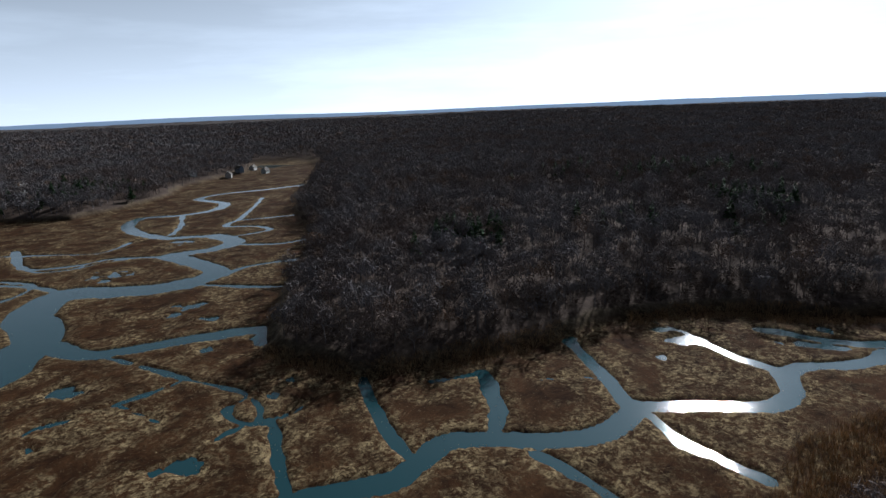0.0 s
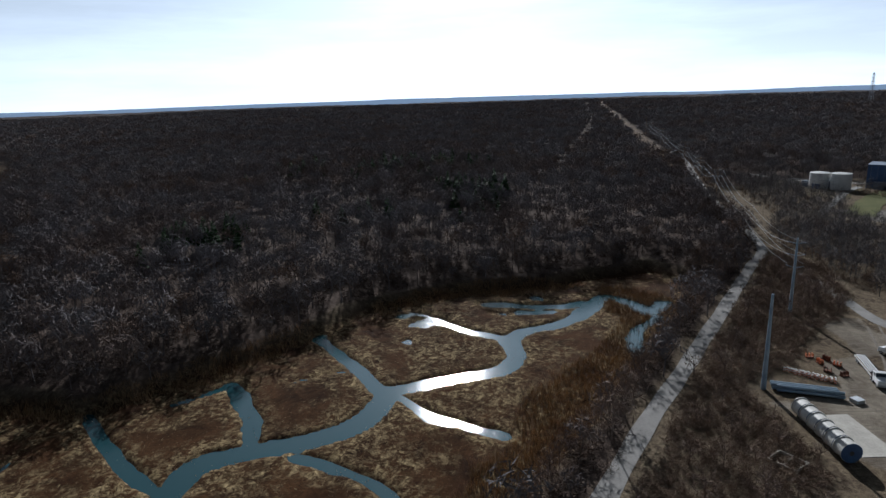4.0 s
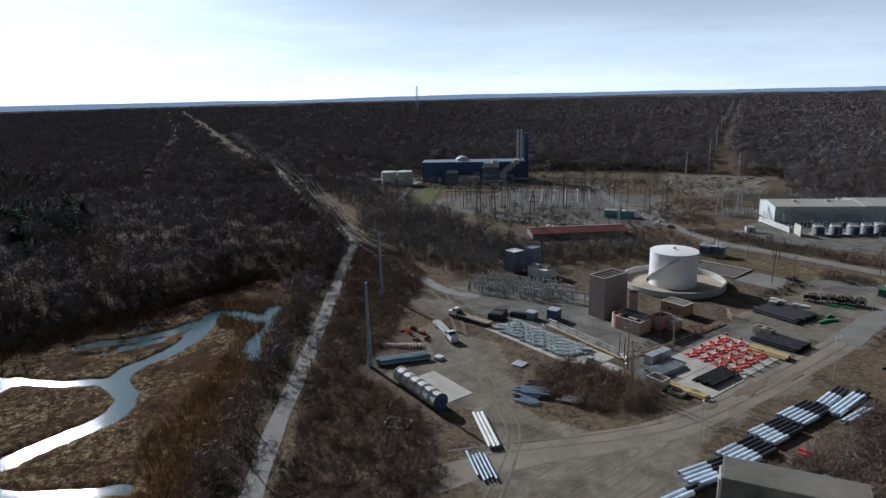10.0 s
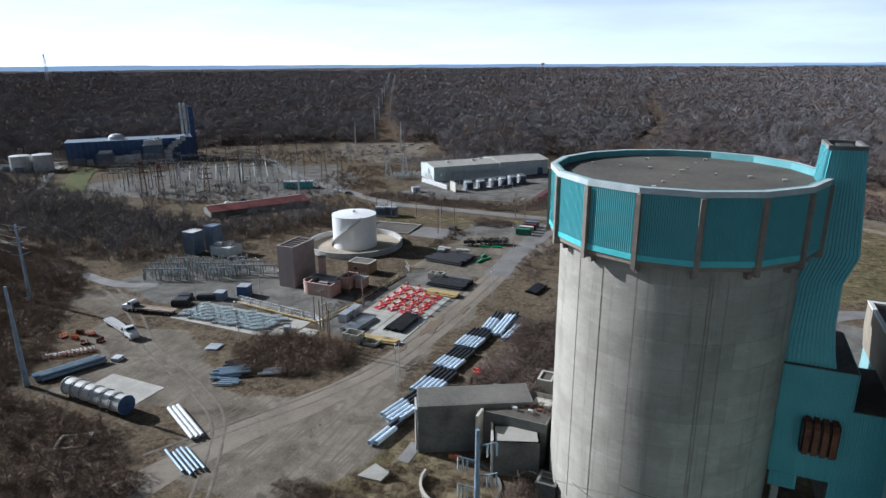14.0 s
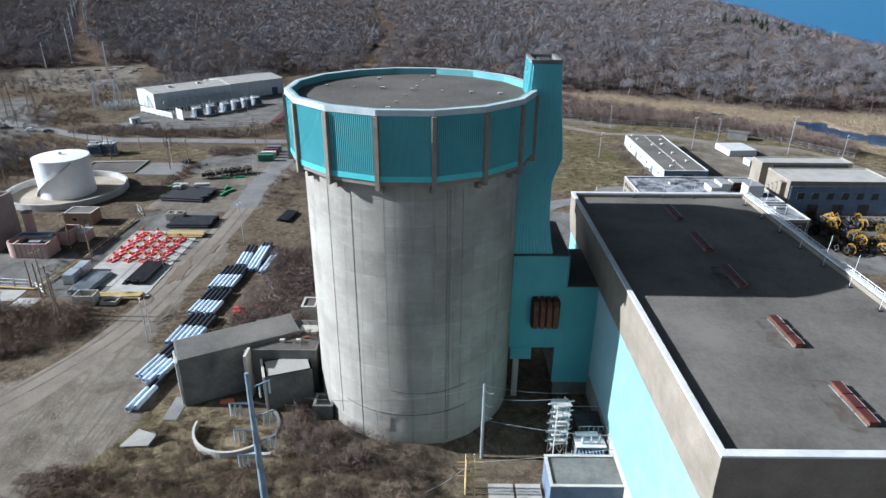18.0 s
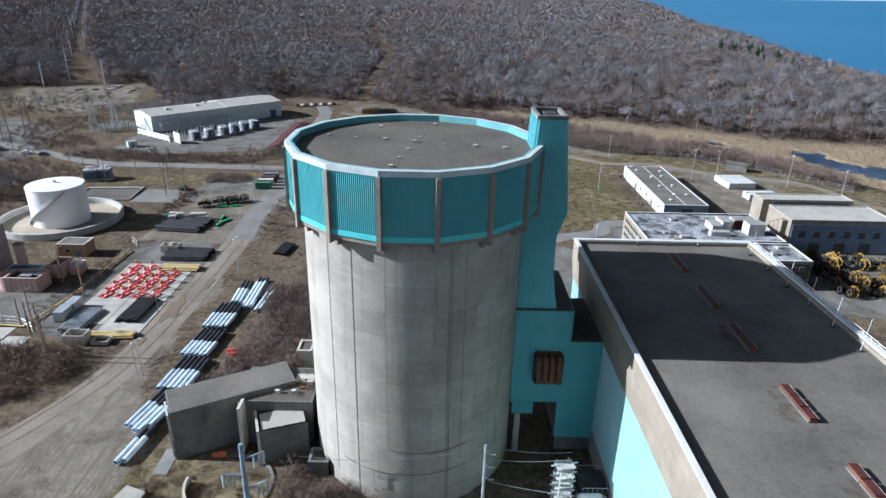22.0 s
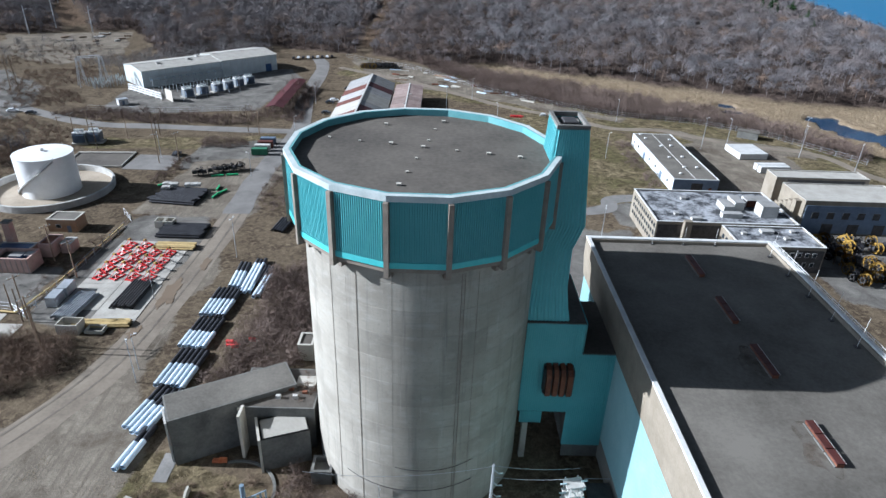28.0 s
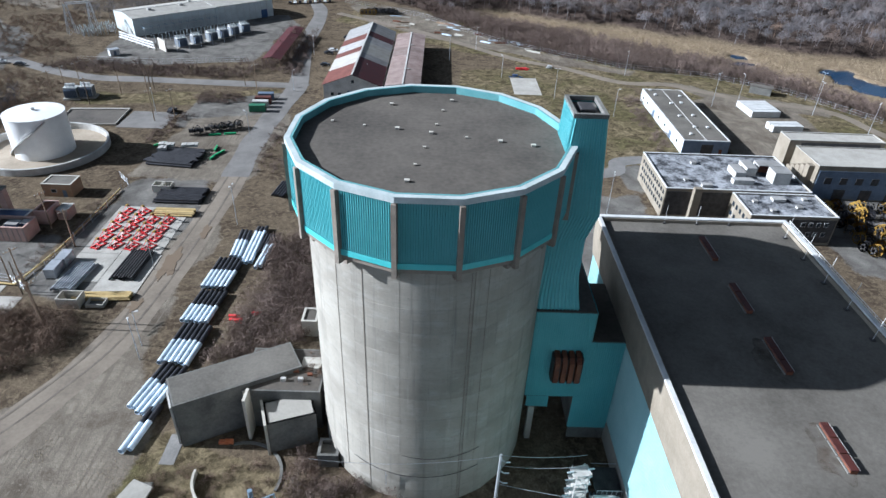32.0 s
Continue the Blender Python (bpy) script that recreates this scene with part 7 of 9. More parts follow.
for k in range(9):
    copy_thing(r1, pose(-84.4 + 1.6 * k, 127.5 + 0.75 * k + rng.uniform(-1, 1), 0, 0, 0, rng.uniform(-40, 60)))
for k in range(26):
    copy_thing(r1, pose(-44 + (k % 9) * 2.2 + rng.uniform(-0.5, 0.5), 322 + (k // 9) * 3 + rng.uniform(-0.6, 0.6), 0, 0, 0, rng.uniform(-20, 20)))
for k in range(4):
    copy_thing(r0, pose(-47 + 2.3 * k, 319, 0, 0, 0, 90))


def red_frame():
    """A red cradle: two skids, raking struts and a yellow clamp on top."""
    t = tagged(new("cable_trailer"), "red steel cradle with yellow clamp on concrete slab", "cradle", "red cradles on the slab")
    for y in (-0.9, 0.9):
        part("skid", boxm(-1.9, 1.9, y - 0.1, y + 0.1, 0.05, 0.3, bevel=0.03), "red_paint", t)
        for x in (-1.6, 1.5):
            part("strut", tubem((x, y, 0.3), (0.1, y * 0.35, 2.0), 0.085, n=5), "red_paint", t)
    for x in (-1.6, 0.0, 1.5):
        part("cross_beam", boxm(x - 0.13, x + 0.13, -0.9, 0.9, 0.12, 0.38), "red_paint", t)
    part("clamp", boxm(-0.3, 0.45, -0.36, 0.36, 1.9, 2.4, bevel=0.08), "yellow_paint", t, "yellow clamp head")
    part("axle", tubem((0.1, -0.7, 2.1), (0.1, 0.7, 2.1), 0.12, n=8), "dark_steel", t)
    return t


f0 = red_frame()
f0.matrix_world = pose(-85.0, 53.8, 0.1, 0, 0, 72)
for c, x in enumerate((-85.0, -80.6, -76.4, -72.2)):
    for r in range(5 if c < 2 else 4):
        if c or r:
            copy_thing(f0, pose(x + 0.05 * r, 53.8 + 4.3 * r + rng.uniform(-0.3, 0.3), 0.1, 0, 0, 72 + rng.uniform(-6, 6)))
for x0, x1, y0, y1 in ((-88.2, -78.2, 50.5, 62.5), (-78.1, -68.2, 50.5, 62.5), (-88.2, -78.2, 62.6, 74.5), (-78.1, -68.2, 62.6, 74.5), (-88.2, -78.2, 38.5, 50.4), (-78.1, -67.6, 33.5, 50.4)):
    tagged(obj("slab", boxm(x0, x1, y0, y1, -0.3, 0.1 + rng.uniform(-0.015, 0.015), bevel=0.03), "slab"), "old pale concrete slab with open joints", "pavement", kind="structure")
for x0, x1, y0, y1 in ((-110, -98, 30.5, 36), (-97.5, -92, 26, 32), (-124, -107, -17, -9), (-108, -100, 24.5, 30), (34, 46, 182, 205)):
    tagged(obj("slab", boxm(x0, x1, y0, y1, -0.3, 0.09, bevel=0.03), "slab"), "cracked pale concrete slab in the yard", "pavement", kind="structure")


def container(mat, L, label, group):
    t = tagged(new("shipping_container"), label, "container", group)
    p = [(-L / 2, -1.22), (L / 2, -1.22), (L / 2, 1.22), (-L / 2, 1.22)]
    for a, b in zip(p, p[1:] + p[:1]):
        part("side_panel", corrugated(bmesh.new(), a, b, 0.15, 2.5, int(math.dist(a, b) / 0.55), 0.04), mat, t)
    part("roof", boxm(-L / 2, L / 2, -1.22, 1.22, 2.5, 2.6), mat, t)
    part("floor_frame", boxm(-L / 2, L / 2, -1.22, 1.22, 0, 0.15), "dark_steel", t)
    for x in (-L / 2 + 0.08, L / 2 - 0.08):
        for y in (-1.2, 1.2):
            part("corner_post", boxm(x - 0.08, x + 0.08, y - 0.06, y + 0.06, 0.02, 2.62), mat, t)
    return t


for k, m in enumerate(("green_dull", "white_dirty", "red_roof", "slate_paint")):
    container(m, 6.06, f"{('green', 'white', 'dull red', 'blue-grey')[k]} shipping container on asphalt", "containers at the street corner").matrix_world = pose(-69, 151.5 + 4.6 * k, 0.1, 0, 0, 4)
c0 = container("white_metal", 12.19, "long white shipping container on bare ground", "white containers")
c0.matrix_world = pose(135.7, 165.4, 0.05, 0, 0, 4)
for x, y in ((135.5, 168.1), (135.3, 170.8), (135.1, 173.5), (134.9, 176.2), (137.4, 149.6), (137.2, 152.6)):
    copy_thing(c0, pose(x, y, 0.05, 0, 0, 4))
g0 = container("steel", 4.4, "grey steel storage box on a slab", "grey storage boxes")
g0.matrix_world = pose(-89.4, 41.2, 0.1, 0, 0, 92)
copy_thing(g0, pose(-89.2, 45.8, 0.1, 0, 0, 92))


def concrete_box(x, y, w, d, h, turn, label):
    t = thing("concrete_box", label, "vault", at=(x, y, 0.1), turn=turn)
    for b in ((0, 0.2, 0, d), (w - 0.2, w, 0, d), (0.2, w - 0.2, 0, 0.2), (0.2, w - 0.2, d - 0.2, d)):
        part("side_wall", boxm(*b, 0, h), "concrete_pale", t)
    part("floor", boxm(0.2, w - 0.2, 0.2, d - 0.2, 0, 0.2), "concrete_dark", t)


concrete_box(-82.2, 28.2, 4.8, 3.4, 2.6, 0, "open-topped precast concrete vault in scrub")
concrete_box(-76.4, 28.8, 4.0, 2.6, 0.9, 0, "low open precast concrete vault")
concrete_box(-82.8, 83.2, 2.6, 3.0, 2.2, 0, "open-topped precast concrete vault by black pipes")
concrete_box(-79.9, 83.2, 2.6, 3.0, 2.2, 0, "open-topped precast concrete vault by black pipes")
t = thing("pit_curb", "square concrete pit curb half hidden in scrub", "curb", at=(-107.4, -36.2, 0), turn=35)
for b in ((0, 0.4, 0, 5), (5.6, 6, 0, 5), (0.4, 5.6, 0, 0.4), (0.4, 5.6, 4.6, 5), (2.9, 3.2, 0.4, 4.6)):
    part("curb", boxm(*b, -0.3, 0.5), "concrete_pale", t)
for k, (x, y) in enumerate(((-91, 113.6), (-88.4, 113.2), (-83.4, 113.4), (-80.8, 113.8), (-90, 110.4))):
    t = thing("crate_stack", "pale crates stacked on dark pipes", "crate", "crates on the pipe stacks", at=(x, y, 1.5), turn=10)
    for j in range(3):
        part("crate", boxm(-1.2 + 0.9 * j, -0.4 + 0.9 * j, -1.0, 1.0, 0, 0.9 + 0.1 * (j % 2), bevel=0.04), "white_dirty", t)
for k, (x, y, a) in enumerate(((-73.2, 106.4, 80), (-72.4, 110, 64), (-73.8, 113, 95), (-95, 115.5, 50), (-80, 126.2, 14), (-75, 127.6, 12))):
    t = thing("green_beam", "bright green steel beam left on gravel", "beam", "green beams", at=(x, y, 0.1), turn=a)
    part("flange", boxm(0, 4.2, -0.25, 0.25, 0, 0.08), "green_paint", t)
    part("web", boxm(0, 4.2, -0.05, 0.05, 0.08, 0.5), "green_paint", t)
    part("flange", boxm(0, 4.2, -0.25, 0.25, 0.5, 0.58), "green_paint", t)


def post_insulator():
    """A lattice of galvanised arms with ribbed insulators, lying on timber."""
    t = tagged(new("insulator_bundle"), "bundle of pale grey insulators and galvanised arms", "insulator", "insulator bundles on the slab")
    for k in range(5):
        part("insulator", tubem((-0.9 + 0.45 * k, -0.75, 0.55), (-0.9 + 0.45 * k, 0.75, 0.75), 0.13, n=6), "ceramic", t)
    for y in (-0.5, 0.5):
        part("arm", boxm(-1.2, 1.2, y - 0.07, y + 0.07, 0.22, 0.42), "steel", t)
    part("bearer", boxm(-1.1, 1.1, -0.1, 0.1, 0, 0.2), "wood", t)
    return t


tagged(obj("slab", boxm(-139, -105, 22.5, 36, -0.3, 0.08, bevel=0.03), "slab"), "broad pale slab under stored insulators", "pavement", kind="structure")
i0 = post_insulator()
i0.matrix_world = pose(-136.6, 25, 0.08, 0, 0, 28)
for a in range(14):
    for b in range(6):
        if a or b:
            copy_thing(i0, pose(-136.6 + 2.25 * a + 0.3 * b, 24.6 + 1.75 * b + 0.05 * a + rng.uniform(-0.15, 0.15), 0.08 + (0.55 if (a + b) % 4 == 1 else 0), 0, 0, 28 + rng.uniform(-8, 8)))

# traffic drums and crates in the scrub margin
dr = tagged(new("traffic_drum"), "orange and white traffic drum", "drum", "traffic drums")
for k in range(4):
    part("band", lathe([(0.3 - 0.02 * k, 0.26 * k), (0.29 - 0.02 * k, 0.26 * k + 0.26)], 10), "orange_paint" if k % 2 == 0 else "white_metal", dr)
dr.matrix_world = pose(-147.2, -10.6, 0.02)
for k in range(34):
    copy_thing(dr, pose(-147.2 + (k % 12) * 0.62 + rng.uniform(-0.1, 0.1) + (2.4 if k > 23 else 0), -10.6 + (k // 12) * 0.8 + (k % 12) * 0.75 + rng.uniform(-0.2, 0.2), 0.02))
for k, (x, y) in enumerate(((-151, 1), (-153, 4), (-149, 4.5), (-146, 0), (-155, 0.5), (-143, 2.5))):
    t = thing("parts_rack", "rusty steel rack of parts in scrub", "rack", "parts racks", at=(x, y, 0), turn=20 * k)
    part("base", boxm(-1, 1, -0.6, 0.6, 0.1, 0.35), "rust", t)
    for j in range(3):
        part("upright", boxm(-0.9 + 0.8 * j, -0.75 + 0.8 * j, -0.5, 0.5, 0.3, 1.3), "rust" if k % 2 else "orange_paint", t)
for k, (x, y, w, h, m, lab) in enumerate(((-99.8, 27.4, 1.6, 2.0, "steel_blue", "blue-grey switch cabinet on dirt"), (-129.5, -3.2, 2.2, 0.8, "white_dirty", "pale pallet stack on dirt"), (-112, 12, 3.4, 0.3, "steel", "grey steel frame lying on dirt"), (-136, 40.5, 3.2, 2.4, "slate_paint", "slate-grey equipment cabinet on gravel"), (-131, 46, 3.6, 3.4, "blue_paint", "dark blue transformer cabinet"))):
    t = thing("equipment_box", lab, "cabinet", at=(x, y, 0), turn=15)
    part("body", boxm(-w / 2, w / 2, -w / 2, w / 2, 0.1, h, bevel=0.05), m, t)
    part("lid", boxm(-w / 2 - 0.06, w / 2 + 0.06, -w / 2 - 0.06, w / 2 + 0.06, h, h + 0.08), "steel", t)
    part("plinth", boxm(-w / 2 - 0.2, w / 2 + 0.2, -w / 2 - 0.2, w / 2 + 0.2, -0.1, 0.1), "slab", t)


def wheel(parent, x, y, r=0.5, w=0.3):
    s = part("wheel", tubem((x, y - w / 2, r), (x, y + w / 2, r), r, n=16), "tyre", parent)
    part("rim", tubem((x, y - w / 2 - 0.02, r), (x, y + w / 2 + 0.02, r), r * 0.55, n=10), "steel", s)


def flatbed_truck(label, load):
    t = tagged(new("flatbed_truck"), label, "truck", "flatbed trucks")
    part("chassis", boxm(-11.5, 4.0, -0.5, 0.5, 0.7, 1.0), "dark_steel", t)
    part("bed", boxm(-13.5, -0.2, -1.25, 1.25, 1.15, 1.35), "wood", t)
    part("bed_rail", boxm(-13.5, -0.2, 1.25, 1.32, 1.1, 1.5), "white_metal", t)
    part("bed_rail", boxm(-13.5, -0.2, -1.32, -1.25, 1.1, 1.5), "white_metal", t)
    part("headboard", boxm(-0.3, -0.15, -1.25, 1.25, 1.35, 2.6), "dark_steel", t)
    bm = bmesh.new()
    prof = [(0.4, 0.9), (0.4, 3.1), (0.9, 3.3), (1.9, 3.15), (2.3, 2.2), (4.1, 1.9), (4.3, 1.6), (4.3, 0.8)]
    a = [bm.verts.new((x, -1.2, z)) for x, z in prof]
    b = [bm.verts.new((x, 1.2, z)) for x, z in prof]
    bm.faces.new(a)
    bm.faces.new(b[::-1])
    for i in range(len(prof)):
        j = (i + 1) % len(prof)
        bm.faces.new((a[j], a[i], b[i], b[j]))
    cab = part("cab", bm, "car_white", t, "white cab")
    bm = bmesh.new()
    quad(bm, (1.96, -1.1, 3.04), (2.32, -1.1, 2.26), (2.32, 1.1, 2.26), (1.96, 1.1, 3.04))
    part("windscreen", bm, "glass", cab)
    for y in (-1.23, 1.2):
        part("side_window", boxm(0.9, 1.8, y, y + 0.03, 2.25, 2.95), "glass", cab)
    part("bumper", boxm(4.3, 4.5, -1.2, 1.2, 0.5, 0.9), "steel", t)
    for x in (-12.2, -10.9, -0.6, 0.7, 3.4):
        for y in (-1.05, 1.05):
            wheel(t, x, y)
    if load:
        for k in range(4):
            part("load", tubem((-13, -0.9 + 0.6 * k, 1.65), (-1.5, -0.9 + 0.6 * k, 1.65), 0.28, n=8), "pipe_black", t)
    return t


flatbed_truck("white-cabbed flatbed truck loaded with dark pipes", True).matrix_world = pose(-139.4, 8.4, 0.05, 0, 0, -18)
flatbed_truck("white-cabbed flatbed truck with an empty bed", False).matrix_world = pose(-152.5, 22.5, 0.05, 0, 0, 190)


def car(mat, label):
    t = tagged(new("car"), label, "car", "parked cars")
    bm = bmesh.new()
    prof = [(-2.35, 0.45), (-2.4, 0.95), (-1.9, 1.05), (-1.5, 1.6), (0.4, 1.62), (1.15, 1.05), (2.2, 0.9), (2.35, 0.5)]
    rings = [[bm.verts.new((x, y * (0.82 if z > 1.3 else 1), z)) for x, z in prof] for y in (-0.92, 0.92)]
    bm.faces.new(rings[0])
    bm.faces.new(rings[1][::-1])
    for i in range(len(prof)):
        j = (i + 1) % len(prof)
        bm.faces.new((rings[0][j], rings[0][i], rings[1][i], rings[1][j]))
    body = part("body", bm, mat, t)
    for y in (-0.83, 0.8):
        part("window", boxm(-1.35, 0.5, y, y + 0.03, 1.1, 1.5), "glass", body)
    bm = bmesh.new()
    quad(bm, (0.47, -0.72, 1.6), (1.14, -0.85, 1.1), (1.14, 0.85, 1.1), (0.47, 0.72, 1.6))
    part("windscreen", bm, "glass", body)
    for x in (-1.45, 1.45):
        for y in (-0.82, 0.82):
            wheel(t, x, y, 0.33, 0.22)
    return t


ca, cb = car("car_dark", "dark parked car on asphalt"), car("car_white", "white parked car on gravel")
ca.matrix_world = pose(-186, 196.5, 0.1, 0, 0, 12)
cb.matrix_world = pose(-196, 199, 0.1, 0, 0, 25)
for x, y, a, c in ((-52.6, 212.4, 6, ca), (-54, 232, 10, ca), (-52.5, 236.5, 10, cb), (-48.5, 262, 10, ca), (-232, 150, 60, cb), (-229, 158, 50, ca), (-133.5, 70, 40, cb), (-100.5, 147.5, 80, ca), (-132.8, 76.4, 30, cb)):
    copy_thing(c, pose(x, y, 0.1, 0, 0, a))
for k in range(9):
    copy_thing((ca, cb)[k % 2], pose(-96 + 3.0 * k, 341 + 1.2 * k, 0.1, 0, 0, 100))


# ---- poles, lamps, wires ----
def steel_pole(x, y, h, r, label, arms=(), turn=0, mat="steel_blue", lean=(0, 0), z=0, ins=True):
    t = thing("transmission_pole", label, "pole", "transmission poles", at=(x, y, z), turn=turn)
    part("shaft", tubem((0, 0, -1), (lean[0], lean[1], h), r, r * 0.45, n=10), mat, t)
    for zz, side in arms:
        f = zz / h
        bx, by = lean[0] * f, lean[1] * f
        arm = part("arm", tubem((bx, by, zz), (bx + side * 2.6, by, zz + 0.7), 0.14, 0.08, n=5), mat, t)
        if ins:
            for d in (1.3, 1.9, 2.5):
                part("insulator", tubem((bx + side * d, by, zz + 0.25 * d), (bx + side * d, by, zz + 0.25 * d - 1.9), 0.13, n=6), "ceramic", arm)
    return t


steel_pole(-19.3, -35.8, 27.3, 0.62, "tapered blue-grey steel pole with hanging insulators", ((24.9, 1), (22.6, -1), (20.3, 1), (18.4, -1), (16.2, 1), (14.2, -1)), 20)
steel_pole(-137.6, -21.2, 24.8, 0.65, "tall tapered blue-grey steel pole in scrub", (), 60)
steel_pole(-190.1, 14.7, 25.4, 0.6, "tall tapered blue-grey steel pole carrying wires", ((23.5, 1), (23.5, -1), (19.5, 1), (19.5, -1), (15.5, 1), (15.5, -1)), 60, ins=False)
for x, y, h in ((-244.4, 130.8, 24), (-212.7, 186.2, 22), (-297.6, 421.3, 30), (-307.4, 401.6, 20), (-268, 418, 19)):
    steel_pole(x, y, h, 0.5, "slim grey steel pole at the switchyard", ((h - 3, 1), (h - 5, -1)), 30, "steel", ins=False)


def wood_pole(x, y, h, arms, label, z=0.0, turn=60):
    t = thing("utility_pole", label, "pole", "utility poles", at=(x, y, z), turn=turn)
    part("shaft", tubem((0, 0, -1), (0, 0, h), 0.2, 0.13, n=8), "wood", t)
    for zz in arms:
        part("crossarm", boxm(-1.5, 1.5, -0.08, 0.08, zz, zz + 0.16), "wood", t)
        for q in (-1.3, -0.5, 0.5, 1.3):
            part("insulator", tubem((q, 0, zz + 0.16), (q, 0, zz + 0.5), 0.07, n=5), "ceramic", t)
    return t


for x, y, h in ((-92.3, 34.0, 12), (-83.8, 24.0, 13), (-81.8, 21.9, 12), (-90.8, 53.2, 11), (-101.0, 61.4, 11), (-96.7, 140.0, 12), (-103.6, 138.0, 12), (-151, 158, 11), (-149, 164, 11), (-146, 170, 11), (-134, 152, 11), (-120, 172, 9), (-118.5, 172, 9), (-117, 172, 9), (-128, 166, 10), (-81.7, 180.7, 12), (-75.5, 175.7, 11), (-154.9, 116.4, 10), (-92.7, 33.0, 9), (-97, 36.5, 8)):
    wood_pole(x, y, h, (h - 0.8,) if h > 10 else (), "weathered wooden utility pole")
for x, y, h in ((-310.5, 58, 14), (-378.4, 72.8, 25.2), (-440, 88, 24), (-520, 108, 24), (-640, 132, 24), (-800, 168, 26)):
    z = max(0, height_at(x, y))
    t = thing("transmission_pole", "wooden double-armed line pole beside the road", "pole", "line poles", at=(x, y, z), turn=100)
    part("shaft", tubem((0, 0, -1), (0, 0, h), 0.3, 0.18, n=8), "wood", t)
    for zz in (h - 1.2, h - 4.5):
        part("crossarm", boxm(-4.5, 4.5, -0.12, 0.12, zz, zz + 0.25), "wood", t)


def lamp_post(x, y, h, label, heads=1, turn=0, z=0.0):
    t = thing("lamp_post", label, "lamp post", "yard lamps", at=(x, y, z), turn=turn)
    part("shaft", tubem((0, 0, -0.5), (0, 0, h), 0.11, 0.07, n=6), "steel", t)
    for k in range(heads):
        s = 1 if k == 0 else -1
        a = part("arm", tubem((0, 0, h - 0.1), (s * 0.9, 0, h + 0.1), 0.05, n=4), "steel", t)
        part("lamp_head", boxm(s * 0.9 - 0.3, s * 0.9 + 0.3, -0.18, 0.18, h, h + 0.2, bevel=0.04), "white_metal", a)


for k, (x, y, h, n) in enumerate(((50.5, 177.8, 13, 2), (118, 176.4, 14, 2), (51.7, 79.6, 13, 2), (131.9, 182.9, 12, 1), (6, 229, 12, 1), (-31, 187.4, 9, 1), (-67, 44.1, 10, 1), (-53.2, 66.5, 12, 2), (-57.9, 13, 10, 1), (-108.5, 17.9, 11, 1), (-59.1, 17.1, 9, 1),
                                  (166.9, 145.1, 14, 2), (157.8, 169, 14, 2), (-105.3, 144.1, 10, 1), (-127.1, 48.9, 12, 2), (72, 160, 11, 1), (20, 250, 11, 1), (90, 215, 11, 1), (170, 190, 12, 2), (-66, 128, 9, 1), (-60, 176, 9, 1), (-133.3, 27.8, 11, 1), (-61, 230, 9, 1), (30, 205, 10, 1))):
    lamp_post(x, y, h, "slim galvanised yard lamp post", n, 37 * k % 180)
for k in range(9):
    t = thing("roof_mast", "slim white rod standing by the roof edge", "mast", "roof masts", at=(66.2, 18.5 - 7.1 * k, 30.4))
    part("rod", tubem((0, 0, -0.1), (0.3, 0, 5.2), 0.04, n=5), "white_metal", t)
    part("foot", boxm(-0.35, 0.35, -0.35, 0.35, -0.15, 0.1), "dark_steel", t)
for k in range(3):
    t = thing("roof_mast", "slim white rod standing by the roof edge", "mast", "roof masts", at=(44.8 + 6.2 * k, 22.6, 30.4))
    part("rod", tubem((0, 0, -0.1), (0, 0.2, 3.6), 0.035, n=5), "white_metal", t)
    part("foot", boxm(-0.3, 0.3, -0.3, 0.3, -0.15, 0.1), "dark_steel", t)
# white railing along the far roof edge
t = thing("roof_railing", "white railing along the turbine hall roof edge", "railing", at=(68.9, 0, 30.2))
for k in range(40):
    y = 23 - 1.9 * k
    part("post", boxm(-0.05, 0.05, y - 0.05, y + 0.05, 0, 1.3), "white_metal", t)
for z in (0.45, 0.85, 1.25):
    part("rail", boxm(-0.04, 0.04, -52.5, 23, z, z + 0.09), "white_metal", t)
part("walkway", boxm(-0.3, 0.9, -52.5, 23, -0.15, 0), "white_dirty", t)


def wire(pts_a, pts_b, sag, r=0.035, n=10):
    a, b = Vector(pts_a), Vector(pts_b)
    return polytube([a.lerp(b, k / n) - Vector((0, 0, sag * 4 * (k / n) * (1 - k / n))) for k in range(n + 1)], r, 3)


span = thing("power_line", "sagging power line wires beside the road", "wires", at=(0, 0, 0))
line_pts = [(-150, 2, 21), (-190.1, 14.7, 24), (-310.5, 58, 14.5), (-378.4, 72.8, 24.5), (-440, 88, 23), (-520, 108, 25), (-640, 132, 31), (-800, 168, 36)]
for dz, off in ((0, 2.4), (0, -2.4), (-4, 2.4), (-4, -2.4), (-7, 2.2), (-7, -2.2)):
    for p, q in zip(line_pts[1:], line_pts[2:]):
        zp, zq = (max(4, v[2] + dz) if v[0] > -300 else v[2] + max(dz, -4) for v in (p, q))
        part("wire", wire((p[0] + off * 0.4, p[1] + off, zp), (q[0] + off * 0.4, q[1] + off, zq), 3.0, 0.06), "steel", span)
span = thing("power_line", "slack wires to the near steel pole", "wires", at=(0, 0, 0))
for p, q, s in (((11.8, -18.6, 13), (26.5, -14.5, 8.5), 0.6), ((11.8, -18.6, 10.6), (24.3, -18, 10), 0.5), ((11.8, -18.4, 6), (34, -21, 5.0), 0.7), ((10, -26, 4), (34, -22.6, 4), 0.4), ((11.8, -18.3, 12.5), (-17.5, -17, 9), 1.6), ((10, -26, 4.2), (3, -30, 2), 0.6)):
    part("wire", wire(p, q, s, 0.04), "steel", span)


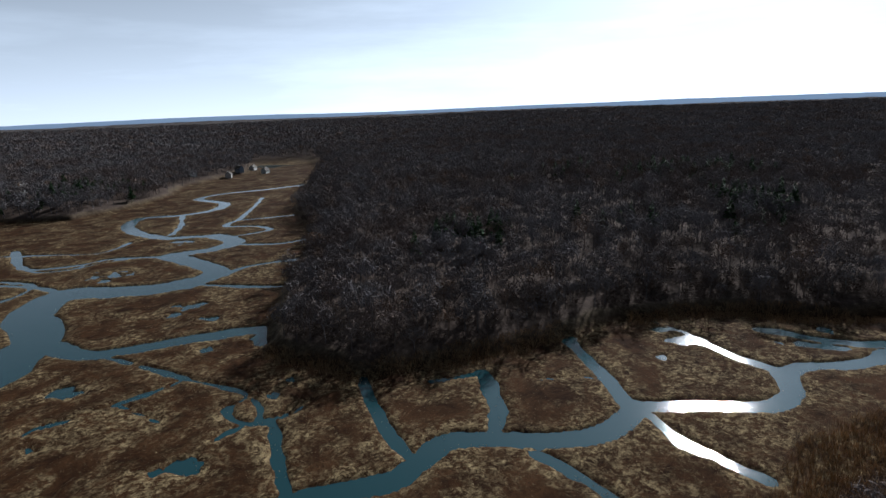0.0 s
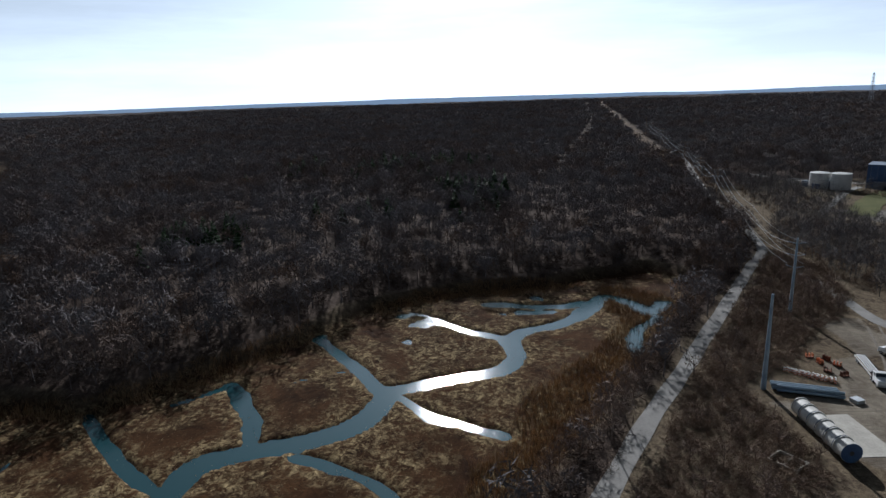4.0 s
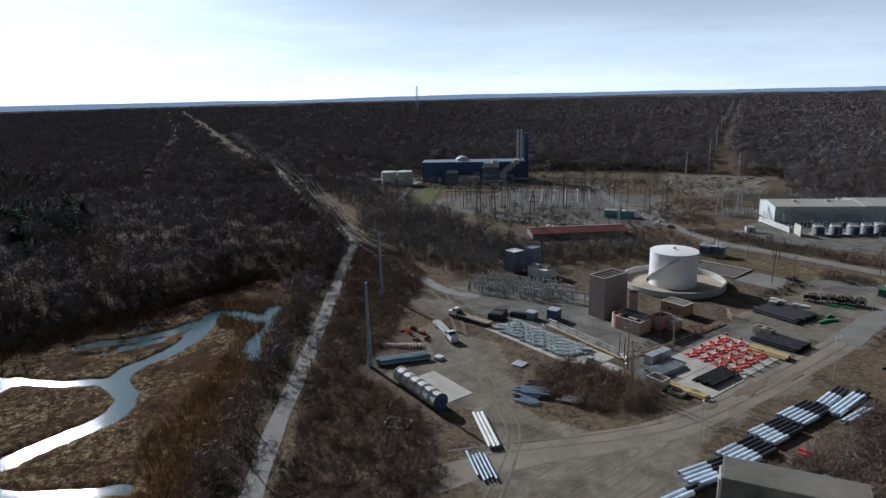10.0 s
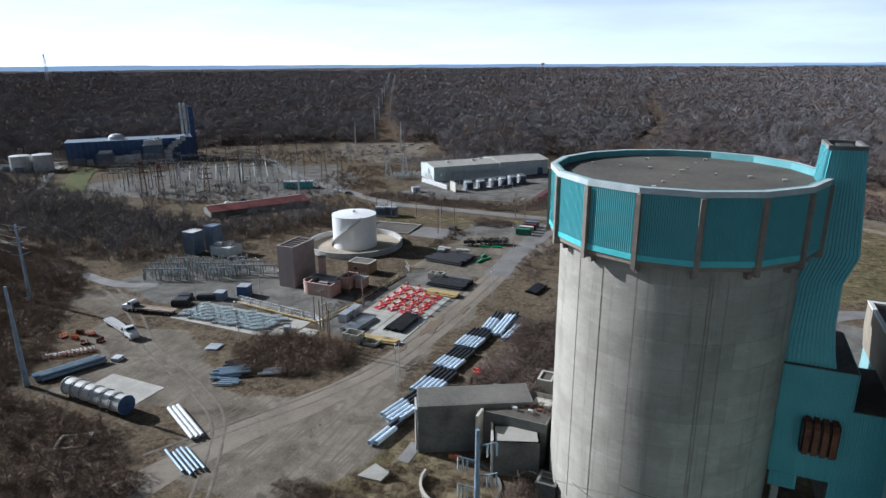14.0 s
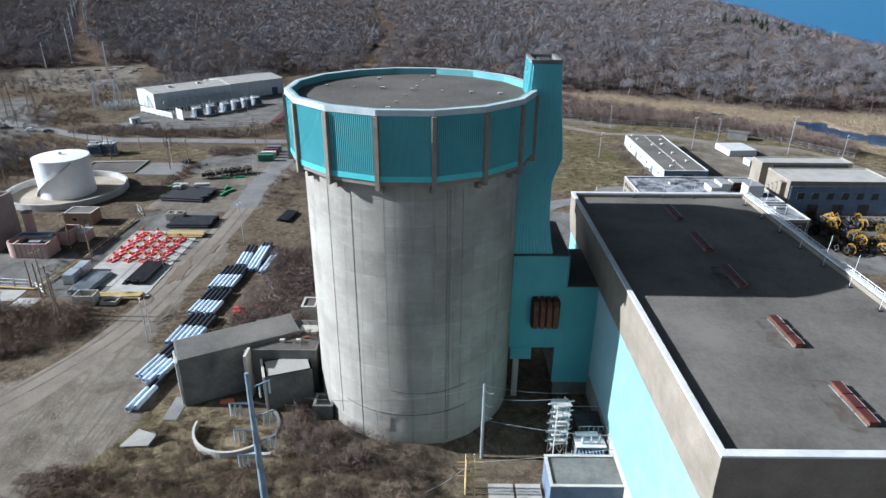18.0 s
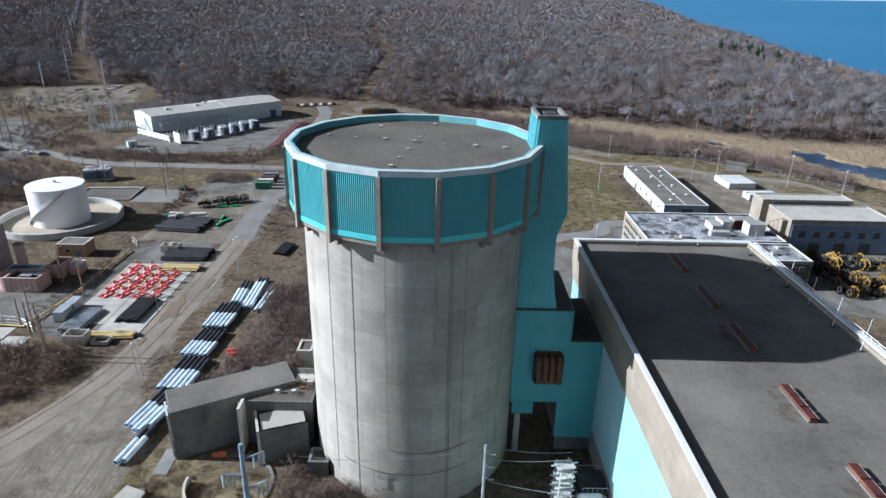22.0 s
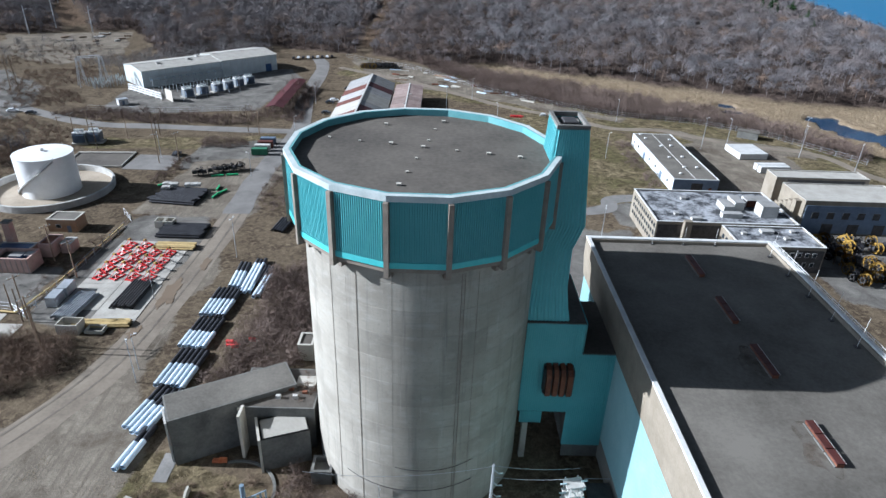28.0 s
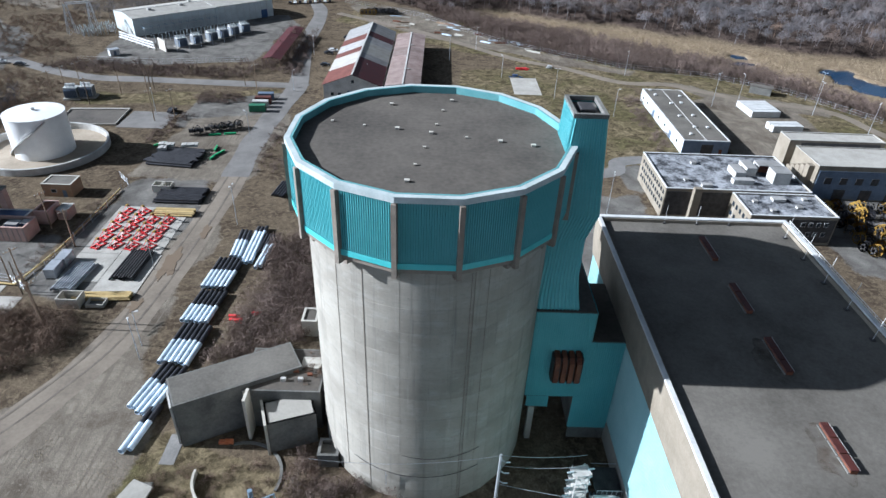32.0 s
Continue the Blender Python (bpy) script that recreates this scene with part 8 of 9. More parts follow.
# ---- substations ----
def portal(w, h, mat="steel_dull", label="galvanised steel portal with insulators", group="switchyard portals"):
    t = tagged(new("switch_portal"), label, "gantry", group)
    for x in (-w / 2, w / 2):
        part("post", boxm(x - 0.15, x + 0.15, -0.15, 0.15, -0.5, h), mat, t)
    part("beam", boxm(-w / 2 - 0.3, w / 2 + 0.3, -0.18, 0.18, h, h + 0.4), mat, t)
    for k in range(3):
        x = -w / 2 + w * (k + 0.5) / 3
        part("insulator", tubem((x, 0, h), (x, 0, h - 1.4), 0.12, n=6), "ceramic", t)
    return t


def breaker():
    t = tagged(new("breaker"), "pale post insulator on a steel stand", "insulator", "switchyard insulators")
    part("stand", boxm(-0.12, 0.12, -0.12, 0.12, -0.5, 2.4), "steel_dull", t)
    part("post_insulator", lathe([(0.12, 2.4), (0.22, 2.6), (0.14, 2.8), (0.22, 3.0), (0.14, 3.2), (0.22, 3.4), (0.12, 3.7)], 8), "ceramic", t)
    part("head", boxm(-0.5, 0.5, -0.08, 0.08, 3.7, 3.85), "steel_dull", t)
    return t


def fill_yard(first, place, na, nb, da, db, turn, keep=1.0, skip_first=False, seed=1):
    r = random.Random(seed)
    rot = Matrix.Rotation(radians(turn), 4, "Z")
    done = False
    for a in range(na):
        for b in range(nb):
            if r.random() > keep:
                continue
            p = rot @ Vector((a * da + r.uniform(-0.3, 0.3), b * db + r.uniform(-0.3, 0.3), 0))
            m = pose(place[0] + p.x, place[1] + p.y, 0.02, 0, 0, turn)
            if not done and not skip_first:
                first.matrix_world = m
                done = True
            else:
                copy_thing(first, m)


big = portal(11, 11)
fill_yard(big, (-318, 150), 7, 6, 13, 16, 42, 0.75, seed=3)
tall = portal(8, 17, "rust", "tall rusty lattice portal in the switchyard", "tall portals")
fill_yard(tall, (-300, 170), 3, 2, 40, 52, 42, 1.0, seed=4)
br = breaker()
fill_yard(br, (-322, 148), 24, 13, 4.8, 7.4, 42, 0.42, seed=5)
fill_yard(br, (-173, 43), 15, 8, 2.2, 2.6, 24, 0.8, True, seed=6)
fill_yard(br, (-181, 246), 10, 6, 1.9, 2.4, 45, 0.8, True, seed=7)
small = portal(4, 3.6, "steel_dull", "small galvanised steel portal", "small portals")
fill_yard(small, (-172, 45), 6, 3, 5.4, 6.5, 24, 0.85, seed=8)
fill_yard(small, (-150, 59), 4, 2, 5.0, 5.0, 24, 0.85, True, seed=9)
for k in range(7):
    t = thing("bus_bar", "long slanting white bus bar on posts", "bus bar", "bus bars", at=(-300 + 5.6 * k, 192 + 5.2 * k, 0), turn=-48)
    part("tube", tubem((0, 0, 10.5), (22, 0, 4.5), 0.2, n=6), "white_metal", t)
    for x, h in ((0.4, 10.3), (11, 7.4), (21.6, 4.5)):
        part("post", tubem((x, 0, -0.5), (x, 0, h), 0.12, n=5), "steel", t)


def transformer(label, group="power transformers"):
    t = tagged(new("transformer"), label, "transformer", group)
    part("tank", boxm(-2.4, 2.4, -1.6, 1.6, 0.3, 4.2, bevel=0.1), "steel_dull", t)
    part("top_cover", boxm(-2.5, 2.5, -1.7, 1.7, 4.2, 4.4, bevel=0.05), "white_metal", t)
    part("plinth", boxm(-3.2, 3.2, -2.4, 2.4, -0.3, 0.3), "slab", t)
    for y in (-2.2, 2.2):
        for k in range(8):
            part("radiator_fin", boxm(-2.1 + 0.55 * k, -1.9 + 0.55 * k, y - 0.6, y + 0.6, 0.6, 3.8), "slate_paint", t)
    part("conservator", tubem((-2.2, 0.8, 5.0), (1.4, 0.8, 5.0), 0.45, n=10), "white_metal", t)
    for x in (-1.4, 0, 1.4):
        part("bushing", lathe([(0.16, 4.2), (0.26, 4.5), (0.16, 4.8), (0.26, 5.1), (0.14, 5.4), (0.05, 6.2)], 8, (x, -0.8)), "ceramic", t)
    return t


t0 = transformer("large grey-blue power transformer with ribbed radiators")
t0.matrix_world = pose(-128.2, 236, 0.05, 0, 0, 45)
for x, y in ((-122.6, 242.2), (-117, 248.8), (-113.2, 255.2), (-109.6, 262), (-105.4, 268)):
    copy_thing(t0, pose(x, y, 0.05, 0, 0, 45))
copy_thing(t0, pose(-143.4, 158.5, 0.3, 0, 0, 8))
copy_thing(t0, pose(-138.4, 160.5, 0.3, 0, 0, 8))
copy_thing(t0, pose(29.6, -19.4, -1.7, 0, 0, 0))
for a in range(2):
    for k in range(14):
        copy_thing(br, pose(-143 + 2.7 * k - 3 * a, 248.5 + 2.72 * k + 3 * a - 8, 0.02, 0, 0, 45))
t = thing("blast_wall", "pale concrete fire wall beside a transformer", "wall", at=(-134.5, 228, 0), turn=45)
part("panel", boxm(-0.25, 0.25, -4, 4, -0.3, 5.4), "concrete_pale", t)


def lattice_tower(x, y, h, w, label, turn=0, z=0.0, mat="steel", taper=0.35):
    t = thing("lattice_tower", label, "tower", "lattice towers", at=(x, y, z), turn=turn)
    legs = [(-w, -w), (w, -w), (w, w), (-w, w)]
    n = max(3, int(h / 3))
    for a, b in legs:
        part("leg", tubem((a, b, -0.5), (a * taper, b * taper, h), 0.12, n=4), mat, t)
    for k in range(n):
        f0, f1 = 1 - (1 - taper) * k / n, 1 - (1 - taper) * (k + 1) / n
        for (a, b), (c, d) in zip(legs, legs[1:] + legs[:1]):
            part("brace", tubem((a * f0, b * f0, h * k / n), (c * f1, d * f1, h * (k + 1) / n), 0.06, n=3), mat, t)
            part("brace", tubem((c * f0, d * f0, h * k / n), (a * f1, b * f1, h * (k + 1) / n), 0.06, n=3), mat, t)
    return t


for x, y in ((-190, 251), (-181, 257)):
    lattice_tower(x, y, 15, 2.0, "steel lattice tower beside the shed", 45)
t = thing("tower_beam", "lattice beam between two steel towers", "beam", at=(-190, 251, 14.6), turn=33)
for z in (0, 0.8):
    part("chord", boxm(0, 11, -0.4, 0.4, z, z + 0.15), "steel", t)
for x, y in ((-220, 222), (-214, 231), (-296, 262), (-290, 270)):
    lattice_tower(x, y, 19, 1.8, "brown timber and steel line tower", 40, mat="wood", taper=0.6)

for x, y, h in ((-291, 147.8, 21), (-290.8, 159.5, 17), (-294.6, 250, 24), (-268, 172, 15)):
    t = lattice_tower(x, y, h, 1.5, "rusty lattice tower with crossarms in the switchyard", 40, mat="rust", taper=0.5)
    for z in (h - 1.5, h - 4.5, h - 7.5):
        part("crossarm", boxm(-3.6, 3.6, -0.25, 0.25, z, z + 0.35), "rust", t)
        for q in (-3.2, 3.2):
            part("insulator", tubem((q, 0, z), (q, 0, z - 1.6), 0.14, n=6), "ceramic", t)


def bus_gallery(x, y, turn, L):
    """A row of steel posts carrying two beams, post insulators and a tube along a wall."""
    t = thing("bus_gallery", "long pale steel bus gallery along the shed wall", "gantry", at=(x, y, 0), turn=turn)
    for k in range(int(L / 4) + 1):
        for q in (0, 2.6):
            part("post", boxm(4 * k - 0.12, 4 * k + 0.12, q - 0.12, q + 0.12, -0.4, 4.6), "steel", t)
        part("cross_beam", boxm(4 * k - 0.12, 4 * k + 0.12, -0.6, 3.2, 4.6, 4.85), "steel_blue", t)
        for q in (-0.3, 1.3, 2.9):
            part("insulator", lathe([(0.1, 4.85), (0.2, 5.1), (0.12, 5.3), (0.2, 5.5), (0.1, 5.9)], 7, (4 * k, q)), "ceramic", t)
    for q in (-0.3, 1.3, 2.9):
        part("bus_tube", tubem((-0.5, q, 5.95), (L + 0.5, q, 5.95), 0.11, n=6), "white_metal", t)
    part("cable_tray", boxm(-0.5, L + 0.5, 0.9, 1.8, 3.9, 4.1), "white_metal", t)


bus_gallery(-151.5, 249.5, 45.2, 40)
for k in range(3):
    t = thing("ground_duct", "long white bus duct on low concrete saddles", "duct", "ground ducts", at=(-167.5 + 2.1 * k, 255.0 - 4.6 * k, 0), turn=-36)
    part("duct", tubem((0, 0, 0.95), (31, 0, 0.95), 0.42, n=8), "white_metal", t)
    for q in range(7):
        part("saddle", boxm(0.6 + 5 * q, 1.2 + 5 * q, -0.5, 0.5, -0.2, 0.6), "concrete_pale", t)
t = thing("equipment_box", "white kiosk beside the insulator yard", "cabinet", at=(-153.6, 217.5, 0), turn=45)
part("body", boxm(-2.2, 2.2, -1.4, 1.4, -0.1, 2.8, bevel=0.06), "white_metal", t)
part("lid", boxm(-2.4, 2.4, -1.6, 1.6, 2.8, 2.95), "steel", t)
part("door", boxm(-0.6, 0.6, -1.45, -1.4, 0.1, 2.2), "slate_paint", t)
for k in range(6):
    x, y = -127.5 + 4.4 * k, 227.5 + 4.6 * k
    t = thing("switch_mast", "slim galvanised mast with a crossarm before the transformers", "mast", "switch masts", at=(x, y, 0), turn=45)
    part("shaft", tubem((0, 0, -0.4), (0, 0, 10.5 if k % 2 else 7.5), 0.14, 0.09, n=6), "steel", t)
    part("crossarm", boxm(-1.4, 1.4, -0.08, 0.08, 6.6, 6.8), "steel", t)
    for q in (-1.2, 0.0, 1.2):
        part("insulator", tubem((q, 0, 6.8), (q, 0, 7.5), 0.1, n=6), "ceramic", t)

# gear at the foot of the drum
t = thing("line_pole", "galvanised pole with three cable brackets", "pole", at=(11.9, -18.6, -2))
part("shaft", tubem((0, 0, -1), (0, 0, 15.2), 0.3, 0.2, n=10), "steel", t)
for z in (14.2, 11.6, 9.2):
    part("bracket", tubem((0, 0, z), (0.9, 0.2, z - 1.1), 0.09, n=5), "steel", t)
    part("insulator", tubem((0.9, 0.2, z - 1.1), (1.6, 0.2, z - 1.0), 0.12, n=6), "ceramic", t)
t = lattice_tower(24.6, -18.2, 11.6, 1.2, "pale lattice cable tower with insulator arms", 12, z=-2, mat="white_dirty", taper=0.85)
for k in range(5):
    z = 3.5 + 1.9 * k
    part("platform", boxm(-1.5, 1.5, -1.0, 1.0, z, z + 0.2), "white_dirty", t)
    part("insulator", tubem((-2.2, 0, z + 0.3), (-1.2, 0, z + 0.3), 0.16, n=6), "ceramic", t)
    part("insulator", tubem((1.2, 0, z + 0.3), (2.2, 0, z + 0.3), 0.16, n=6), "ceramic", t)
t = lattice_tower(9.6, -26, 7, 0.7, "short cream lattice cable mast", 0, z=-2, mat="wood_yellow", taper=0.9)
for k in range(3):
    part("arm", boxm(-2.0, 2.0, -0.08, 0.08, 3 + 1.4 * k, 3.2 + 1.4 * k), "wood_yellow", t)
t = thing("steel_platform", "raised dark steel gantry with handrails", "platform", at=(31, -15.5, -2))
part("deck", boxm(-3, 1.2, -2.6, 2.6, 5.2, 5.5), "dark_steel", t)
for x in (-2.8, 1.0):
    for y in (-2.4, 2.4):
        part("leg", boxm(x - 0.12, x + 0.12, y - 0.12, y + 0.12, -0.5, 5.2), "dark_steel", t)
for y in (-2.6, 2.6):
    part("handrail", boxm(-3, 1.2, y - 0.04, y + 0.04, 6.4, 6.5), "steel", t)
for k in range(6):
    part("rail_post", boxm(-3 + 0.8 * k, -2.94 + 0.8 * k, -2.62, -2.56, 5.5, 6.4), "steel", t)
t = flat_block("switchgear_box", "low grey-green switchgear enclosure", 21.5, 33.5, -30, -23.4, 3.2, "slate_paint", "concrete_dark", "concrete_pale", parapet=0.3, z0=-3)
for x0, x1 in ((12.6, 16.6), (17.0, 21.0)):
    tagged(obj("slab", boxm(x0, x1, -29, -24.5, -2.6, -1.85), "slab"), "small cracked concrete pad", "pavement", kind="structure")


# ---- fences and clutter ----
def fence(pts, label, h=2.2, pitch=4.0):
    t = thing("fence", label, "fence")
    for (ax, ay), (bx, by) in zip(pts, pts[1:]):
        L = math.hypot(bx - ax, by - ay)
        n = max(1, int(L / pitch))
        for k in range(n + 1):
            x, y = ax + (bx - ax) * k / n, ay + (by - ay) * k / n
            part("post", boxm(x - 0.06, x + 0.06, y - 0.06, y + 0.06, -0.5, h), "steel", t)
        for z in (0.3, h * 0.55, h - 0.05):
            part("rail", tubem((ax, ay, z), (bx, by, z), 0.04, n=4), "steel", t)


fence([(-128, 40.5), (-98, 37.5), (-93, 34.5), (-92.4, 52), (-91.4, 87), (-96, 92)], "wire fence with pipe rails round the pink buildings")
fence([(-62, 352), (-10, 318), (32, 266), (65, 242), (90, 226), (129, 216), (157, 199), (183, 162)], "long wire fence before the reed bed", 2.4, 6.0)
fence([(-165, 206), (-128, 206), (-90, 214)], "wire fence before the transformer yard", 2.4, 5.0)
t = thing("pipe_rail", "long rusty ground rail beside the fence", "rail")
for p, q in (((-128, 39.2), (-96, 36.0)), ((-96, 36.0), (-93.6, 52)), ((-93.6, 52), (-92.6, 84))):
    part("pipe", tubem((*p, 0.5), (*q, 0.5), 0.22, n=6), "wood_yellow", t)
rng = random.Random(77)
for k in range(46):
    x, y = rng.uniform(-30, 60), 0
    y = 318 - 0.55 * (x + 30) + rng.uniform(-26, 6)
    lab, m = rng.choice((("weathered timber stack on dry grass", "wood"), ("pale pipe bundle on dry grass", "pipe_blue"), ("rusty steel section on dry grass", "rust"), ("concrete block on dry grass", "concrete_pale")))
    t = thing("stored_material", lab, "material", "stored material by the fence", at=(x, y, 0.02), turn=rng.uniform(-40, 10))
    L = rng.uniform(3, 9)
    for j in range(rng.randint(2, 4)):
        part("length", boxm(0, L * rng.uniform(0.8, 1), 0.5 * j, 0.5 * j + 0.38, 0.0, rng.uniform(0.25, 0.7), bevel=0.03), m, t)
for x, y, m, lab, n in ((40, 218, "red_paint", "heap of dull red valves", 14), (36, 206, "blue_paint", "bright blue crates stacked by dark reels", 6), (-36, -8.4, "orange_paint", "orange tarpaulin scrap in the basin", 2), (-41.5, 26.5, "red_paint", "red plastic mesh among scrub", 5), (54, 222, "white_metal", "white pipe bundle on grass", 5)):
    t = thing("heap", lab, "heap", at=(x, y, 0))
    for j in range(n):
        a, b = rng.uniform(-2.5, 2.5), rng.uniform(-1.5, 1.5)
        part("piece", boxm(a, a + rng.uniform(0.8, 2.4), b, b + rng.uniform(0.3, 0.8), 0, rng.uniform(0.3, 1.1), bevel=0.05), m, t)
t = thing("small_hut", "small weathered timber hut near the reeds", "hut", at=(142, 196, 0), turn=-30)
part("wall", boxm(0, 9, 0, 4, -0.5, 3.2), "concrete_dark", t)
part("roof", boxm(-0.3, 9.3, -0.3, 4.3, 3.2, 3.45), "roof_grey", t)
for k in range(14):
    t = thing("concrete_weight", "pale concrete weight on bare earth", "block", "weights in the west clearing", at=(-250 + rng.uniform(-40, 20), 395 + rng.uniform(-20, 20), 0.4), turn=rng.uniform(0, 90))
    part("block", boxm(-2.4, 2.4, -0.6, 0.6, -0.4, 0.6, bevel=0.06), "white_dirty" if k % 2 else "wood", t)

for k in range(7):
    x, y = -330 - 62 * k, 500 + 118 * k
    z = height_at(x, y)
    for s in (-7, 7):
        steel_pole(x + s, y, 27, 0.45, "slim grey line pole in the forest clearing", ((24, 1), (21, -1)), 30, "steel", z=z, ins=False)
span = thing("power_line", "wires along the western forest clearing", "wires", at=(0, 0, 0))
for k in range(6):
    for s in (-8, -6, 6, 8):
        p, q = ((-330 - 62 * j + s, 500 + 118 * j) for j in (k, k + 1))
        part("wire", wire((*p, height_at(*p) + 24), (*q, height_at(*q) + 24), 4, 0.06), "steel", span)
for x, y, w, dd, h in ((-143.5, 31.5, 5, 4, 2.2), (-146.5, 36, 4, 3, 1.6), (-139.5, 38.2, 6, 2, 1.8)):
    t = thing("covered_stack", "stack under black sheeting beside the insulators", "stack", "covered stacks", at=(x, y, 0), turn=25)
    part("sheet", boxm(-w / 2, w / 2, -dd / 2, dd / 2, -0.1, h, bevel=0.3), "pipe_black", t)
    part("pallet", boxm(-w / 2 - 0.2, w / 2 + 0.2, -dd / 2 - 0.2, dd / 2 + 0.2, -0.1, 0.15), "wood", t)

# sunken basin by the tank
t = thing("settling_basin", "dark rectangular settling basin with a pale rim", "basin", at=(-127, 139.4, 0), turn=5)
part("floor", boxm(-10.4, 10.4, -7.4, 7.4, -0.1, 0.14), "roof_dark", t)
for b in ((-10.8, 10.8, -7.8, -7.4), (-10.8, 10.8, 7.4, 8.6), (-10.8, -10.4, -7.4, 7.4), (10.4, 10.8, -7.4, 7.4)):
    part("rim", boxm(*b, -0.2, 0.55, bevel=0.04), "concrete", t)
tagged(obj("slab", boxm(-115, -98, 131, 147, -0.3, 0.09, bevel=0.03), "asphalt"), "worn grey apron beside the settling basin", "pavement", kind="structure")
tagged(obj("slab", boxm(-44.6, -42.0, -12, -5.5, -0.3, 0.07, bevel=0.03), "road_pale"), "worn concrete apron before the annex", "pavement", kind="structure")


# ---- scrub, reeds and grass ----
def spots_in(poly, s, seed, keep=1.0, clear=0.0):
    xs, ys = [p[0] for p in poly], [p[1] for p in poly]
    x, y, r = scatter(min(xs), max(xs), min(ys), max(ys), s, seed)
    sel = (poly_dist(x, y, poly) < (fbm(x, y, 12, seed) - 0.5) * 6) & (r.uniform(0, 1, len(x)) < keep)
    sel &= line_dist(x, y, ROAD) > 2.8 + clear
    x, y = x[sel], y[sel]
    return np.stack([x, y, land(x, y)[0]], 1)


ROADSIDE = [(-60, -98), (-98, -66), (-172, -17), (-222, 18), (-266, 48), (-246, 58), (-205, 44), (-186, 30), (-176, 14), (-162, 4), (-150, -8), (-140, -24), (-128, -25), (-104, -26), (-90, -34), (-70, -48), (-44, -58), (-40, -84)]
MARSH_SIDE = [(-60, -118), (-100, -78), (-126, -60), (-173, -29), (-224, 6), (-268, 40), (-276, 24), (-250, 4), (-218, -8), (-186, -27), (-150, -52), (-120, -74), (-92, -96), (-70, -116)]
ISLAND = [(-104, 8), (-96, 2), (-78, 8), (-72, 18), (-78, 27), (-94, 27), (-106, 22)]
PIPE_SIDE = [(-43, 12), (-42, 30), (-40, 58), (-34, 66), (-26, 58), (-22, 36), (-22, 28), (-32, 14)]
FRONT = [(-62, -26), (-48, -24), (-36, -24), (-20, -24), (-10, -22), (4, -26), (12, -34), (10, -60), (-60, -70)]
DRUM_SIDE = [(-20, -10), (-12, -14), (-4, -19), (-6, -24), (-22, -20)]
INNER_WOOD = [(-290, 60), (-200, 52), (-186, 66), (-172, 88), (-196, 98), (-236, 104), (-300, 128), (-345, 120), (-330, 84)]
STREET_SIDE = [(-180, 196), (-150, 190), (-120, 189), (-84, 190), (-82, 205), (-120, 203), (-168, 206)]
BOX_SIDE = [(-98, 168), (-78, 168), (-76, 158), (-96, 157)]
CORNER = [(-84, 205), (-62, 196), (-64, 262), (-82, 275)]
SLAB_SIDE = [(-94, 22), (-78, 20), (-74, 27), (-84, 28), (-94, 30)]
FENCE_SIDE = [(10, 300), (32, 266), (65, 242), (90, 226), (129, 217), (157, 200), (183, 163), (194, 174), (166, 216), (138, 240), (100, 266), (73, 290), (35, 312), (-20, 350)]
WORKSHOP_SIDE = [(80, 126), (87, 126), (87, 182), (78, 182)]
GRASS_TANK = [(-160, 95), (-150, 122), (-146, 150), (-160, 158), (-178, 120)]

ROAD_WOOD = [(-345, 96), (-400, 104), (-470, 128), (-470, 170), (-440, 160), (-415, 150), (-385, 160), (-350, 135)]
YARD_GAP = [(-204, 246), (-184, 234), (-170, 214), (-196, 206), (-232, 244), (-240, 280), (-205, 300), (-190, 270)]
SHED_BACK = [(-205, 285), (-184, 330), (-120, 384), (-112, 350), (-150, 310), (-180, 276)]
YARD_BACK = [(-360, 236), (-260, 288), (-215, 310), (-235, 370), (-300, 350), (-400, 290)]
TANK_BACK = [(-170, 150), (-150, 132), (-150, 172), (-196, 196), (-212, 178)]
CC_FRONT = [(-420, 178), (-380, 200), (-340, 232), (-356, 240), (-400, 225), (-428, 200)]
def shrub(seed, twigs, height, reach, width):
    """A rounded bare shrub: stems fanning up into a crown of twigs."""
    r = np.random.default_rng(seed)
    return np.concatenate([bush(seed, twigs // 2, height, reach * 0.8, width), dome(r, twigs // 2, reach, height * 0.25, height * 0.7, reach * 0.5, width)])


SHRUBS = [shrub(200 + s, 190, 2.9, 1.9, 0.03) for s in range(5)]
BUSHES = [bush(s, 80, 2.2, 1.6, 0.035) for s in range(5)]
FINE = [bush(20 + s, 150, 1.7, 1.5, 0.02) for s in range(5)]
SAPLINGS = [bare_tree(30 + s, 90, 6, 6.2, 2.0, 0.05) for s in range(4)]
plant("scrub", np.concatenate([spots_in(ROADSIDE, 1.9, 101, 0.9), spots_in(MARSH_SIDE, 1.8, 102, 0.95), spots_in(GRASS_TANK, 3.0, 106, 0.6), spots_in(YARD_GAP, 2.6, 151, 0.7), spots_in(YARD_BACK, 4.0, 152, 0.5), spots_in(TANK_BACK, 2.6, 153, 0.7), spots_in(CC_FRONT, 3.2, 154, 0.7), spots_in(ROAD_WOOD, 3.5, 155, 0.7)]),
      BUSHES, (0.6, 1.35), "scrub", "dense bare brown scrub along the road and yard", "shrubs", 41)
plant("scrub", np.concatenate([spots_in(CORNER, 2.4, 109, 0.85), spots_in(STREET_SIDE, 2.3, 110, 0.85), spots_in(BOX_SIDE, 2.0, 111, 0.9), spots_in(WORKSHOP_SIDE, 2.2, 112, 0.5), spots_in(FENCE_SIDE, 2.1, 175, 0.85)]),
      BUSHES, (0.8, 1.7), "scrub_red", "dense reddish-brown bare scrub beside stores and streets", "shrubs", 42)
